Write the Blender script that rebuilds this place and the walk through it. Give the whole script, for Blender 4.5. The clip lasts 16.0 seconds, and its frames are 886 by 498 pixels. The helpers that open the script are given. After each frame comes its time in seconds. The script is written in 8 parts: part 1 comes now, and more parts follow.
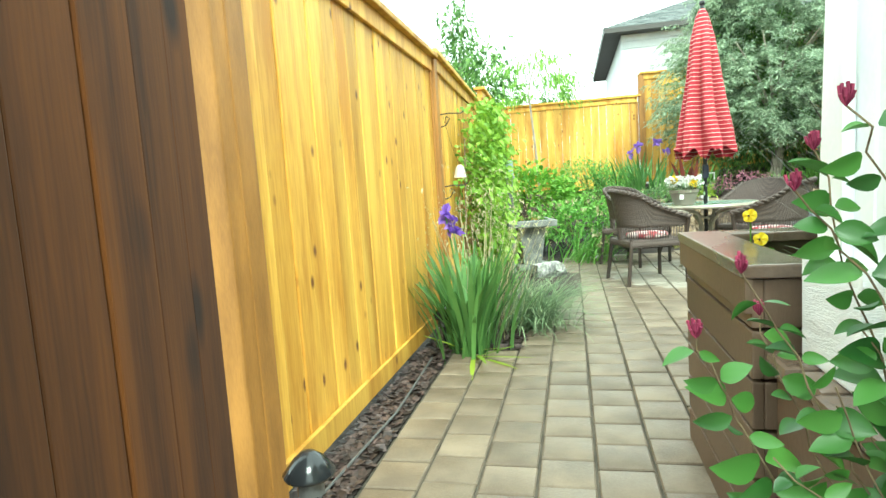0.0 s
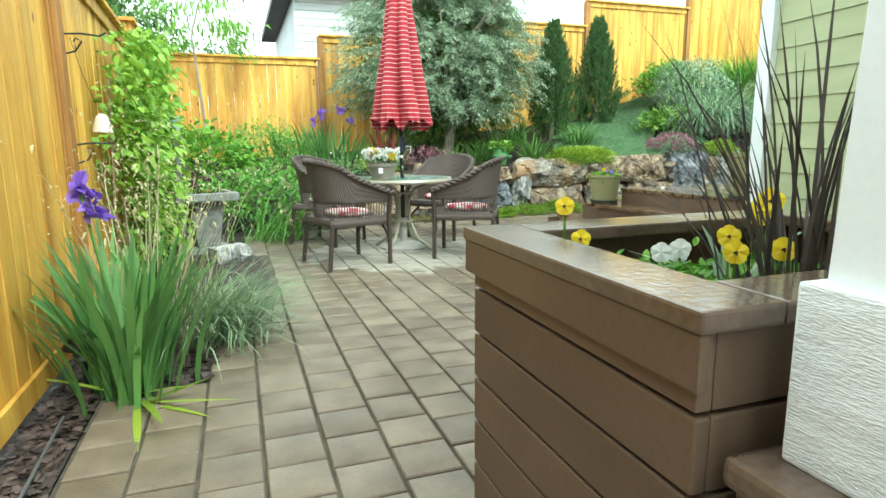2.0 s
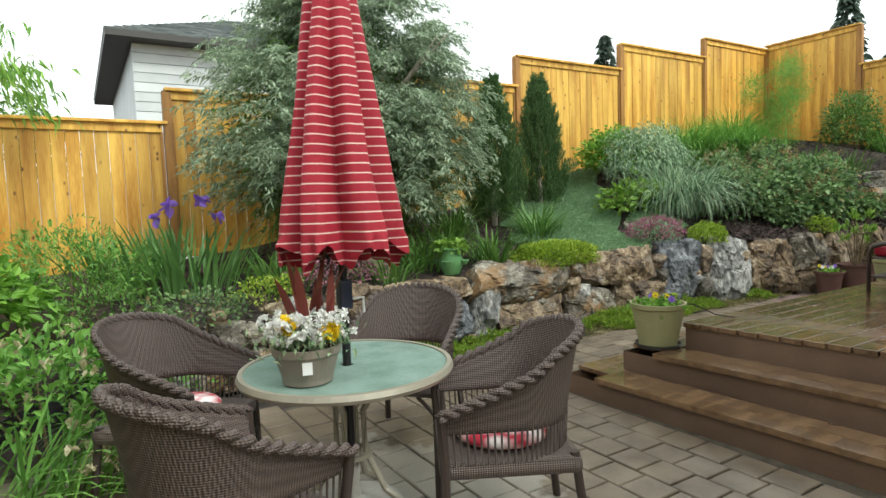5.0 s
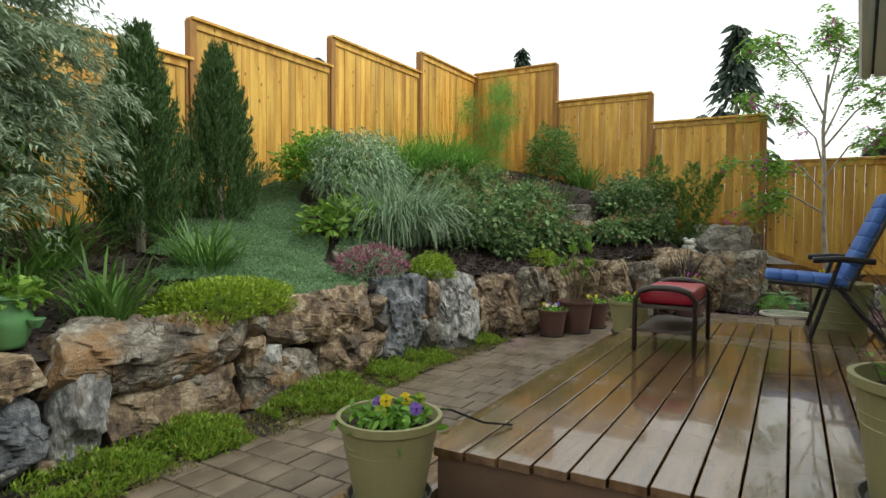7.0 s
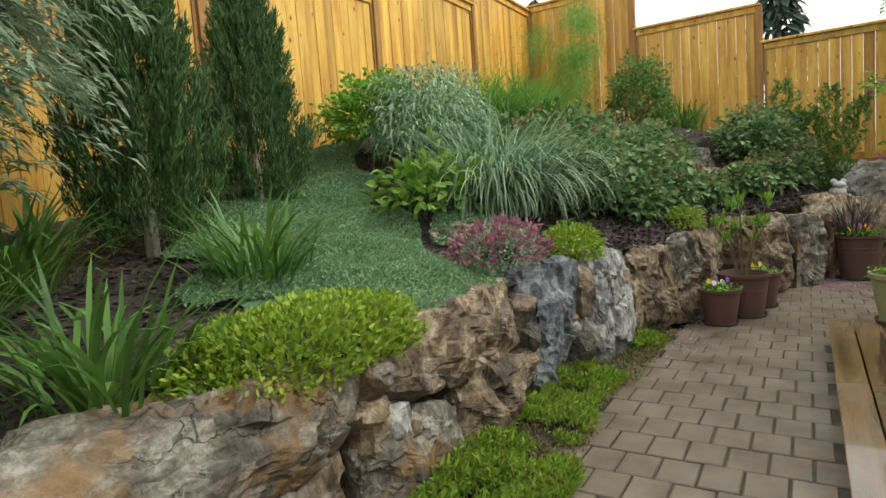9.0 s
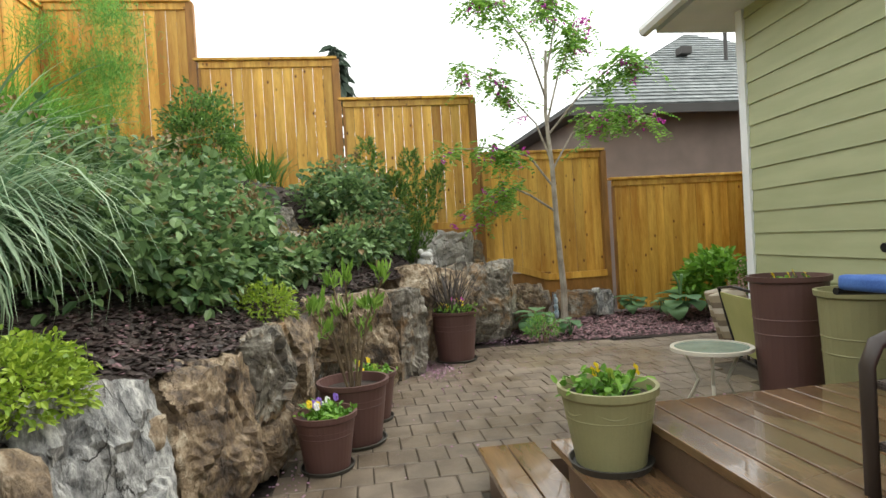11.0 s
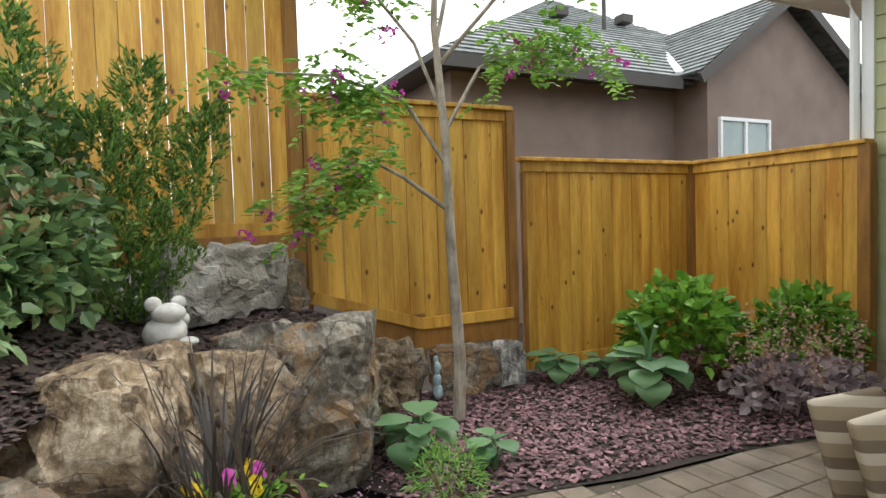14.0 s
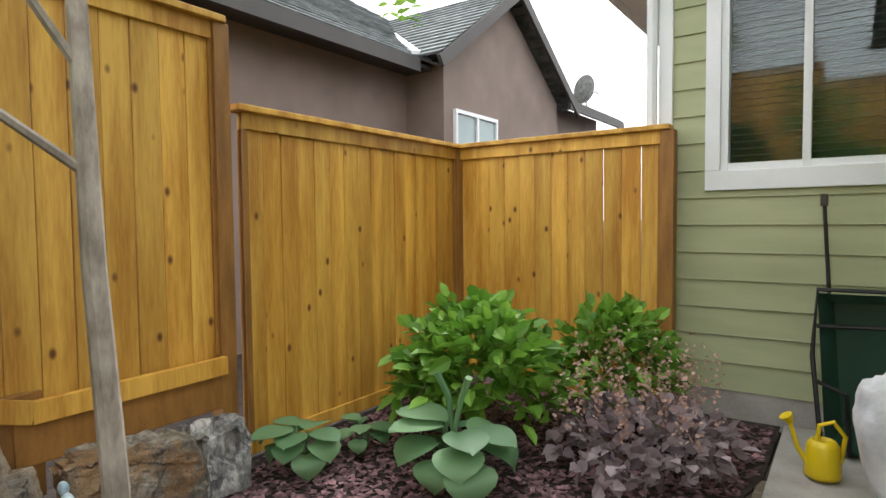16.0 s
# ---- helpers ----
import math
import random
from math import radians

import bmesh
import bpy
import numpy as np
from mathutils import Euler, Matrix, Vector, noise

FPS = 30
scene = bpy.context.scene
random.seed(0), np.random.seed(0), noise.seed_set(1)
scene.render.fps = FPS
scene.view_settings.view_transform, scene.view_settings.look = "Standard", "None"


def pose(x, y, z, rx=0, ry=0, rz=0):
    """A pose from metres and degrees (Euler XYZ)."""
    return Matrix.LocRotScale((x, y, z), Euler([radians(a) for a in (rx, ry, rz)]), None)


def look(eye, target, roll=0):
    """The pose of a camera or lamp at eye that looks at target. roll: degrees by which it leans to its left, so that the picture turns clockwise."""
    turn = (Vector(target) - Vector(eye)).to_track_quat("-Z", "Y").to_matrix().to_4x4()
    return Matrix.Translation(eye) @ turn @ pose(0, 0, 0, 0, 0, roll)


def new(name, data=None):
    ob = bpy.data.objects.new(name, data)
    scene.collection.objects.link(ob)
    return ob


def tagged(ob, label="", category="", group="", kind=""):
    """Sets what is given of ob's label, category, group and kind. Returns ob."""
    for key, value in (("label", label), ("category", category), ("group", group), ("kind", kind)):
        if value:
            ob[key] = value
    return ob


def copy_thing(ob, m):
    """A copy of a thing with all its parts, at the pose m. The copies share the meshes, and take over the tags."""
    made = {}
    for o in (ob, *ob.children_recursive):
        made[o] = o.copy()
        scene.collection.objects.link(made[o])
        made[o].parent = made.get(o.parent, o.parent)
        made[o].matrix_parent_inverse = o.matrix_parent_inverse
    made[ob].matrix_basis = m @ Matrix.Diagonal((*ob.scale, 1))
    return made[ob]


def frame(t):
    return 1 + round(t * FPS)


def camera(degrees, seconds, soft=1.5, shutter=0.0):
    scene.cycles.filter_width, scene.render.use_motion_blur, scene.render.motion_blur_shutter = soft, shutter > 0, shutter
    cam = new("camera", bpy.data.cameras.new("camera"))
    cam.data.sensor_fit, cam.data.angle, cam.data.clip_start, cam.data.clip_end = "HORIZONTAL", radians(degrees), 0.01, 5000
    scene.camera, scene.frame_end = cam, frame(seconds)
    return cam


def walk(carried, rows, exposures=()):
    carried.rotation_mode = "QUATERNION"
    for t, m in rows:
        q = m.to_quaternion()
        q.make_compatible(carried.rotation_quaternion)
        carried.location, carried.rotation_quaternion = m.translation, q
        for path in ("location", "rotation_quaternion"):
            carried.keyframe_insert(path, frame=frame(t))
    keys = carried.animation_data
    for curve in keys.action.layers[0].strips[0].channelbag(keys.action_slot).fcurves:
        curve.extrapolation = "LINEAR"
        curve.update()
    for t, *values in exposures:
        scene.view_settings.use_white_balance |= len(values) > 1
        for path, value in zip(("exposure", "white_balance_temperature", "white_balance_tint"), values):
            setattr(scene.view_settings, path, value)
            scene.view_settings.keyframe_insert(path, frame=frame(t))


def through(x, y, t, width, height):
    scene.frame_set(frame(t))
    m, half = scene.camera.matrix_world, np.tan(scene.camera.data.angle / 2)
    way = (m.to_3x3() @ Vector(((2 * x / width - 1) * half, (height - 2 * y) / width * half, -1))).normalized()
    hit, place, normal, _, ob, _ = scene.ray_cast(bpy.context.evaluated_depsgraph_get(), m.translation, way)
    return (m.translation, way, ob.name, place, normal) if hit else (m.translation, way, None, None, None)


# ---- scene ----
# the lens and the walk
cam = camera(74.0, 16.0)
PATH = [
    (0, 0.653, 4.439, 1.077, -12.66, -6.08, -3.80),
    (0.5, 0.719, 4.601, 1.103, -3.39, -5.87, -2.71),
    (1, 0.724, 4.731, 1.079, 3.38, -7.01, -1.94),
    (1.5, 0.565, 5.066, 1.067, 16.15, -6.08, -1.93),
    (2, 0.468, 5.379, 1.067, 19.08, -10.29, -0.49),
    (2.5, 0.446, 5.818, 1.247, 16.02, -11.23, -0.96),
    (3, 0.447, 6.170, 1.296, 15.63, -13.39, -2.08),
    (3.2, 0.447, 6.330, 1.417, 17.04, -12.40, -0.78),
    (5.3, 1.141, 8.787, 1.452, 35.45, -3.62, -1.68),
    (5.5, 1.247, 8.895, 1.439, 39.01, -3.61, -0.77),
    (6, 1.727, 9.432, 1.427, 53.33, -3.92, 0.08),
    (6.5, 2.302, 9.802, 1.424, 56.58, -2.86, -0.92),
    (7, 2.792, 10.096, 1.400, 59.33, -2.41, 0.42),
    (7.5, 3.166, 10.532, 1.360, 55.67, -3.60, -0.16),
    (8, 3.304, 10.925, 1.417, 48.64, -5.30, -0.86),
    (8.5, 3.631, 11.462, 1.404, 52.21, -4.66, -2.74),
    (9, 3.993, 11.958, 1.366, 57.93, -5.23, -4.11),
    (9.5, 4.431, 12.182, 1.310, 72.40, -3.47, -3.65),
    (10, 4.983, 12.373, 1.317, 89.31, -6.73, -0.96),
    (10.2, 5.228, 12.422, 1.292, 91.43, -4.30, -2.49),
    (12.3, 8.191, 12.341, 1.297, 103.39, -1.67, -2.29),
    (12.5, 8.430, 12.352, 1.358, 103.30, -2.33, -2.38),
    (13, 9.084, 12.156, 1.418, 107.10, -1.74, -1.57),
    (13.5, 9.743, 11.932, 1.409, 115.95, -1.63, -2.36),
    (14, 10.408, 11.657, 1.522, 116.29, -2.52, -1.77),
    (14.5, 10.922, 11.389, 1.482, 122.15, -0.95, -0.12),
    (15, 11.438, 11.110, 1.433, 124.52, -0.17, -0.95),
    (15.5, 11.857, 10.833, 1.414, 132.20, -0.13, -0.41),
    (16, 12.252, 10.598, 1.447, 145.30, -2.71, -0.57),
]
rows = []
for t, x, y, z, heading, pitch, roll in PATH:
    h, p = radians(heading), radians(pitch)
    target = (x + math.sin(h) * math.cos(p), y + math.cos(h) * math.cos(p), z + math.sin(p))
    rows.append((t, look((x, y, z), target, roll)))
walk(cam, rows, [(0.0, 1.66, 6000, -18), (1.0, 1.36, 6000, -19), (1.5, 1.26, 6050, -16), (2.0, 1.25, 5850, -12), (3.2, 0.97, 6020, -9), (5.3, 0.38, 6350, 2), (7.0, 0.05, 6500, 3), (9.0, 0.28, 6520, 4), (10.2, 0.58, 6530, 5), (12.3, 0.72, 6410, 8), (14.5, 0.80, 6370, 9), (16.0, 1.0, 6340, 10)])

# overcast daylight
world = bpy.data.worlds.new("overcast_sky")
scene.world = world
world.use_nodes = True
wn, wl = world.node_tree.nodes, world.node_tree.links
sky = wn.new("ShaderNodeTexSky")
sky.sky_type, sky.sun_disc = "NISHITA", False
sky.sun_elevation, sky.sun_rotation = radians(46), radians(159.5)
sky.air_density, sky.dust_density = 1.0, 4.0
dim = wn.new("ShaderNodeVectorMath")
dim.operation = "SCALE"
dim.inputs["Scale"].default_value = 0.10
wl.new(sky.outputs[0], dim.inputs[0])
cloud = wn.new("ShaderNodeMix")
cloud.data_type = "RGBA"
cloud.inputs["Factor"].default_value = 0.88
cloud.inputs["B"].default_value = (1.0, 1.0, 0.995, 1)
wl.new(dim.outputs[0], cloud.inputs["A"])
wl.new(cloud.outputs["Result"], wn["Background"].inputs["Color"])
wn["Background"].inputs["Strength"].default_value = 1.36
sun = new("sun", bpy.data.lights.new("sun", "SUN"))
sun.data.energy, sun.data.angle, sun.data.color = 1.9, radians(22), (1.0, 0.98, 0.94)
sun.matrix_world = look((0, 0, 20), (-0.35 * math.cos(radians(46)), 0.937 * math.cos(radians(46)), 20 - math.sin(radians(46))))


# ---- materials ----
def surface(name, dark, light, scale=6.0, rough=0.8, bump=0.2, stretch=(1, 1, 1), fine=60.0, vary=0.12, metal=0.0, island=False, spots=None, spot_scale=2.5, spot_size=0.12, wet=0.0, bump_size=0.01, coat=0.0, knot=(1, 1, 1)):
    """A matt surface with two scales of variation, grain relief and a shift of tone from piece to piece."""
    m = bpy.data.materials.new(name)
    m.use_nodes = True
    n, l = m.node_tree.nodes, m.node_tree.links
    b = n["Principled BSDF"]
    tc = n.new("ShaderNodeTexCoord")
    info = n.new("ShaderNodeObjectInfo")
    mp = n.new("ShaderNodeMapping")
    mp.inputs["Scale"].default_value = stretch
    shift = n.new("ShaderNodeVectorMath")
    shift.operation = "SCALE"
    shift.inputs[0].default_value = (37.0, 19.0, 53.0)
    l.new(info.outputs["Random"], shift.inputs["Scale"])
    l.new(shift.outputs[0], mp.inputs["Location"])
    l.new(tc.outputs["Object"], mp.inputs["Vector"])
    big = n.new("ShaderNodeTexNoise")
    big.inputs["Scale"].default_value, big.inputs["Detail"].default_value = scale, 5
    small = n.new("ShaderNodeTexNoise")
    small.inputs["Scale"].default_value, small.inputs["Detail"].default_value = fine, 4
    l.new(mp.outputs[0], big.inputs["Vector"])
    l.new(mp.outputs[0], small.inputs["Vector"])
    add = n.new("ShaderNodeMath")
    add.operation = "MULTIPLY_ADD"
    add.inputs[1].default_value, add.inputs[2].default_value = 0.35, -0.17
    l.new(small.outputs["Fac"], add.inputs[0])
    tot = n.new("ShaderNodeMath")
    l.new(big.outputs["Fac"], tot.inputs[0])
    l.new(add.outputs[0], tot.inputs[1])
    ramp = n.new("ShaderNodeValToRGB")
    ramp.color_ramp.elements[0].position, ramp.color_ramp.elements[1].position = 0.32, 0.68
    ramp.color_ramp.elements[0].color, ramp.color_ramp.elements[1].color = (*dark, 1), (*light, 1)
    l.new(tot.outputs[0], ramp.inputs["Fac"])
    col = ramp.outputs["Color"]
    if spots:
        vor = n.new("ShaderNodeTexVoronoi")
        vor.inputs["Scale"].default_value = spot_scale
        km = n.new("ShaderNodeMapping")
        km.inputs["Scale"].default_value = knot
        l.new(shift.outputs[0], km.inputs["Location"])
        l.new(tc.outputs["Object"], km.inputs["Vector"])
        l.new(km.outputs[0], vor.inputs["Vector"])
        sr = n.new("ShaderNodeMapRange")
        sr.inputs["From Min"].default_value, sr.inputs["From Max"].default_value = spot_size, spot_size * 0.4
        l.new(vor.outputs["Distance"], sr.inputs["Value"])
        sm = n.new("ShaderNodeMix")
        sm.data_type = "RGBA"
        sm.inputs["B"].default_value = (*spots, 1)
        l.new(sr.outputs["Result"], sm.inputs["Factor"])
        l.new(col, sm.inputs["A"])
        col = sm.outputs["Result"]
    if vary:
        src = info.outputs["Random"]
        if island:
            src = n.new("ShaderNodeNewGeometry").outputs["Random Per Island"]
        vr = n.new("ShaderNodeMapRange")
        vr.inputs["To Min"].default_value, vr.inputs["To Max"].default_value = 1 - vary, 1 + vary
        l.new(src, vr.inputs["Value"])
        hsv = n.new("ShaderNodeHueSaturation")
        l.new(vr.outputs["Result"], hsv.inputs["Value"])
        l.new(col, hsv.inputs["Color"])
        col = hsv.outputs["Color"]
    l.new(col, b.inputs["Base Color"])
    b.inputs["Roughness"].default_value, b.inputs["Metallic"].default_value = rough, metal
    b.inputs["Coat Weight"].default_value = coat
    if wet:
        wr = n.new("ShaderNodeMapRange")
        wr.inputs["From Min"].default_value, wr.inputs["From Max"].default_value = 0.42, 0.6
        wr.inputs["To Min"].default_value, wr.inputs["To Max"].default_value = wet, rough
        wnz = n.new("ShaderNodeTexNoise")
        wnz.inputs["Scale"].default_value = 1.6
        l.new(tc.outputs["Object"], wnz.inputs["Vector"])
        l.new(wnz.outputs["Fac"], wr.inputs["Value"])
        l.new(wr.outputs["Result"], b.inputs["Roughness"])
    if bump:
        bp = n.new("ShaderNodeBump")
        bp.inputs["Strength"].default_value, bp.inputs["Distance"].default_value = bump, bump_size
        l.new(tot.outputs[0], bp.inputs["Height"])
        l.new(bp.outputs[0], b.inputs["Normal"])
    return m


def leafy(name, dark, light, rough=0.55, through=0.35, tint=None, tint_part=0.0):
    """Leaf: tone by island, a little light passing through the blade."""
    m = bpy.data.materials.new(name)
    m.use_nodes = True
    n, l = m.node_tree.nodes, m.node_tree.links
    b = n["Principled BSDF"]
    g = n.new("ShaderNodeNewGeometry")
    ramp = n.new("ShaderNodeValToRGB")
    ramp.color_ramp.elements[0].color, ramp.color_ramp.elements[1].color = (*dark, 1), (*light, 1)
    if tint:
        e = ramp.color_ramp.elements.new(1 - tint_part)
        e.color = (*light, 1)
        ramp.color_ramp.elements[-1].color = (*tint, 1)
    l.new(g.outputs["Random Per Island"], ramp.inputs["Fac"])
    tr = n.new("ShaderNodeBsdfTranslucent")
    l.new(ramp.outputs["Color"], tr.inputs["Color"])
    l.new(ramp.outputs["Color"], b.inputs["Base Color"])
    b.inputs["Roughness"].default_value = rough
    mx = n.new("ShaderNodeMixShader")
    mx.inputs[0].default_value = through
    l.new(b.outputs[0], mx.inputs[1])
    l.new(tr.outputs[0], mx.inputs[2])
    l.new(mx.outputs[0], n["Material Output"].inputs["Surface"])
    return m


def plain(name, colour, rough=0.5, metal=0.0, vary=0.05, bump=0.05, fine=120.0):
    d = tuple(c * 0.85 for c in colour)
    return surface(name, d, colour, 3.0, rough, bump, fine=fine, vary=vary, metal=metal, bump_size=0.003)


def glass_mat(name, tint=(0.9, 1, 0.97), rough=0.02):
    m = bpy.data.materials.new(name)
    m.use_nodes = True
    b = m.node_tree.nodes["Principled BSDF"]
    b.inputs["Base Color"].default_value = (*tint, 1)
    b.inputs["Roughness"].default_value = rough
    b.inputs["Transmission Weight"].default_value = 1.0
    b.inputs["IOR"].default_value = 1.45
    return m


CEDAR = surface("cedar", (0.41, 0.185, 0.018), (0.73, 0.44, 0.08), 1.5, 0.55, 0.15, (5, 5, 0.5), 16, 0.2, spots=(0.13, 0.04, 0.008), spot_scale=7.0, spot_size=0.145, knot=(1, 0.2, 0.6))
CEDAR_DARK = surface("cedar_trim", (0.22, 0.10, 0.02), (0.36, 0.17, 0.035), 3, 0.6, 0.25, (5, 5, 0.9), 40, 0.15)
# copy of the cedar for the gate, its shade put into darker colours
CEDAR_SHADED = surface("cedar_shaded_gate", (0.045, 0.012, 0.0008), (0.135, 0.042, 0.003), 1.5, 0.95, 0.2, (6, 6, 0.4), 16, 0.15, spots=(0.02, 0.006, 0.003), spot_scale=3.2, spot_size=0.26, knot=(1, 0.2, 0.7))
PAVER = surface("paver_concrete", (0.124, 0.093, 0.065), (0.224, 0.176, 0.126), 5, 0.7, 0.6, fine=140, vary=0.16, wet=0.3)
# pavers sheltered by the table have stayed dry
pn, pk = PAVER.node_tree.nodes, PAVER.node_tree.links
where, reach, ragged, total, dry, pale = pn.new("ShaderNodeNewGeometry"), pn.new("ShaderNodeVectorMath"), pn.new("ShaderNodeTexNoise"), pn.new("ShaderNodeMath"), pn.new("ShaderNodeMapRange"), pn.new("ShaderNodeMix")
reach.operation, pale.data_type = "DISTANCE", "RGBA"
reach.inputs[1].default_value = (2.0, 10.95, 0.0)
pk.new(where.outputs["Position"], reach.inputs[0])
pk.new(where.outputs["Position"], ragged.inputs["Vector"])
ragged.inputs["Scale"].default_value, ragged.inputs["Detail"].default_value = 5.0, 3
pk.new(reach.outputs["Value"], total.inputs[0])
pk.new(ragged.outputs["Fac"], total.inputs[1])
for key, value in (("From Min", 1.48), ("From Max", 1.40), ("To Max", 0.75)):
    dry.inputs[key].default_value = value
pk.new(total.outputs[0], dry.inputs["Value"])
pk.new(dry.outputs["Result"], pale.inputs["Factor"])
shade = pn["Principled BSDF"].inputs["Base Color"]
pk.new(shade.links[0].from_socket, pale.inputs["A"])
pale.inputs["B"].default_value = (0.36, 0.33, 0.28, 1)
pk.new(pale.outputs["Result"], shade)
SAND = surface("joint_sand", (0.045, 0.037, 0.026), (0.10, 0.083, 0.06), 9, 0.95, 0.5)
MULCH_GROUND = surface("dark_soil", (0.014, 0.010, 0.008), (0.048, 0.034, 0.027), 7, 0.95, 1.0, fine=45, bump_size=0.03)
def rock(name, tones, stain, squash=(1, 1, 1), stain_part=0.55):
    """Split stone: angular patches of four mineral tones, a stain in broad patches, veins, dark cracks and chipped relief."""
    m = bpy.data.materials.new(name)
    m.use_nodes = True
    n, l = m.node_tree.nodes, m.node_tree.links
    b = n["Principled BSDF"]
    tc, info, mp = n.new("ShaderNodeTexCoord"), n.new("ShaderNodeObjectInfo"), n.new("ShaderNodeMapping")
    shift = n.new("ShaderNodeVectorMath")
    shift.operation = "SCALE"
    shift.inputs[0].default_value = (41.0, 23.0, 59.0)
    l.new(info.outputs["Random"], shift.inputs["Scale"])
    l.new(shift.outputs[0], mp.inputs["Location"])
    mp.inputs["Scale"].default_value = squash
    l.new(tc.outputs["Object"], mp.inputs["Vector"])

    def cloud(scale, detail, rough=0.6):
        q = n.new("ShaderNodeTexNoise")
        q.inputs["Scale"].default_value, q.inputs["Detail"].default_value = scale, detail
        q.inputs["Roughness"].default_value = rough
        l.new(mp.outputs[0], q.inputs["Vector"])
        return q

    def span(value, a, c, lo=0.0, hi=1.0):
        q = n.new("ShaderNodeMapRange")
        for k, v in (("From Min", a), ("From Max", c), ("To Min", lo), ("To Max", hi)):
            q.inputs[k].default_value = v
        l.new(value, q.inputs["Value"])
        return q.outputs["Result"]

    def sums(op, a, c):
        q = n.new("ShaderNodeMath")
        q.operation = op
        for k, v in enumerate((a, c)):
            if isinstance(v, float):
                q.inputs[k].default_value = v
            else:
                l.new(v, q.inputs[k])
        return q.outputs[0]

    def blend(fac, a, c):
        q = n.new("ShaderNodeMix")
        q.data_type = "RGBA"
        l.new(fac, q.inputs["Factor"])
        l.new(a, q.inputs["A"])
        if isinstance(c, tuple):
            q.inputs["B"].default_value = (*c, 1)
        else:
            l.new(c, q.inputs["B"])
        return q.outputs["Result"]

    warp = n.new("ShaderNodeVectorMath")
    warp.operation = "MULTIPLY_ADD"
    warp.inputs[1].default_value = (0.22, 0.22, 0.22)
    l.new(cloud(5.0, 5).outputs["Color"], warp.inputs[0])
    l.new(mp.outputs[0], warp.inputs[2])

    def cells(scale, feature):
        q = n.new("ShaderNodeTexVoronoi")
        q.feature = feature
        q.inputs["Scale"].default_value = scale
        l.new(warp.outputs[0], q.inputs["Vector"])
        return q

    patch = cells(7.0, "F1")
    grey = n.new("ShaderNodeSeparateColor")
    l.new(patch.outputs["Color"], grey.inputs[0])
    fine = cloud(16.0, 8, 0.72).outputs["Fac"]
    broad = cloud(3.2, 6, 0.62).outputs["Fac"]
    tone = sums("ADD", sums("MULTIPLY", fine, 0.75), sums("ADD", sums("MULTIPLY", broad, 0.55), sums("MULTIPLY", grey.outputs[0], 0.16)))
    ramp = n.new("ShaderNodeValToRGB")
    el = ramp.color_ramp.elements
    el[0].position, el[1].position = 0.56, 0.90
    el[0].color, el[1].color = (*tones[0], 1), (*tones[3], 1)
    for pos, c in ((0.67, tones[1]), (0.77, tones[2])):
        e = el.new(pos)
        e.color = (*c, 1)
    l.new(tone, ramp.inputs["Fac"])
    tinted = n.new("ShaderNodeMix")
    tinted.data_type, tinted.blend_type = "RGBA", "MIX"
    l.new(ramp.outputs["Color"], tinted.inputs["A"])
    tinted.inputs["B"].default_value = (*stain, 1)
    rust = span(cloud(2.2, 6, 0.7).outputs["Fac"], stain_part - 0.03, stain_part + 0.07, 0.0, 0.75)
    l.new(rust, tinted.inputs["Factor"])
    col = tinted.outputs["Result"]
    edge = cells(3.4, "DISTANCE_TO_EDGE").outputs["Distance"]
    crack = sums("MULTIPLY", span(edge, 0.002, 0.016, 1.0, 0.0), span(cloud(1.7, 2).outputs["Fac"], 0.53, 0.62))
    col = blend(sums("MULTIPLY", crack, 0.8), col, (0.014, 0.011, 0.009))
    vein = sums("MULTIPLY", span(sums("ABSOLUTE", sums("SUBTRACT", cloud(3.0, 4).outputs["Fac"], 0.5), 0.0), 0.0, 0.008, 1.0, 0.0), span(cloud(1.3, 2).outputs["Fac"], 0.52, 0.6, 0.0, 0.5))
    col = blend(vein, col, tones[3])
    hsv = n.new("ShaderNodeHueSaturation")
    l.new(span(info.outputs["Random"], 0, 1, 0.85, 1.2), hsv.inputs["Value"])
    l.new(col, hsv.inputs["Color"])
    l.new(hsv.outputs["Color"], b.inputs["Base Color"])
    l.new(span(broad, 0.4, 0.6, 0.45, 0.8), b.inputs["Roughness"])
    relief = sums("SUBTRACT", sums("ADD", tone, sums("MULTIPLY", grey.outputs[1], 0.35)), crack)
    for dist_m, src, strength in ((0.03, relief, 1.0), (0.008, cloud(60, 6).outputs["Fac"], 0.7)):
        bp = n.new("ShaderNodeBump")
        bp.inputs["Strength"].default_value, bp.inputs["Distance"].default_value = strength, dist_m
        l.new(src, bp.inputs["Height"])
        if b.inputs["Normal"].is_linked:
            l.new(b.inputs["Normal"].links[0].from_socket, bp.inputs["Normal"])
        l.new(bp.outputs[0], b.inputs["Normal"])
    return m


ROCK = rock("fieldstone", ((0.035, 0.03, 0.025), (0.11, 0.094, 0.074), (0.20, 0.178, 0.14), (0.43, 0.40, 0.34)), (0.30, 0.165, 0.06), stain_part=0.54)
ROCK_GREY = rock("grey_slate", ((0.06, 0.062, 0.065), (0.18, 0.18, 0.175), (0.34, 0.335, 0.32), (0.64, 0.63, 0.59)), (0.12, 0.095, 0.07), (1.6, 1.6, 0.8), 0.58)
ROCK_RUST = rock("rusty_stone", ((0.032, 0.022, 0.016), (0.125, 0.085, 0.052), (0.26, 0.185, 0.11), (0.50, 0.42, 0.31)), (0.27, 0.25, 0.23), stain_part=0.6)
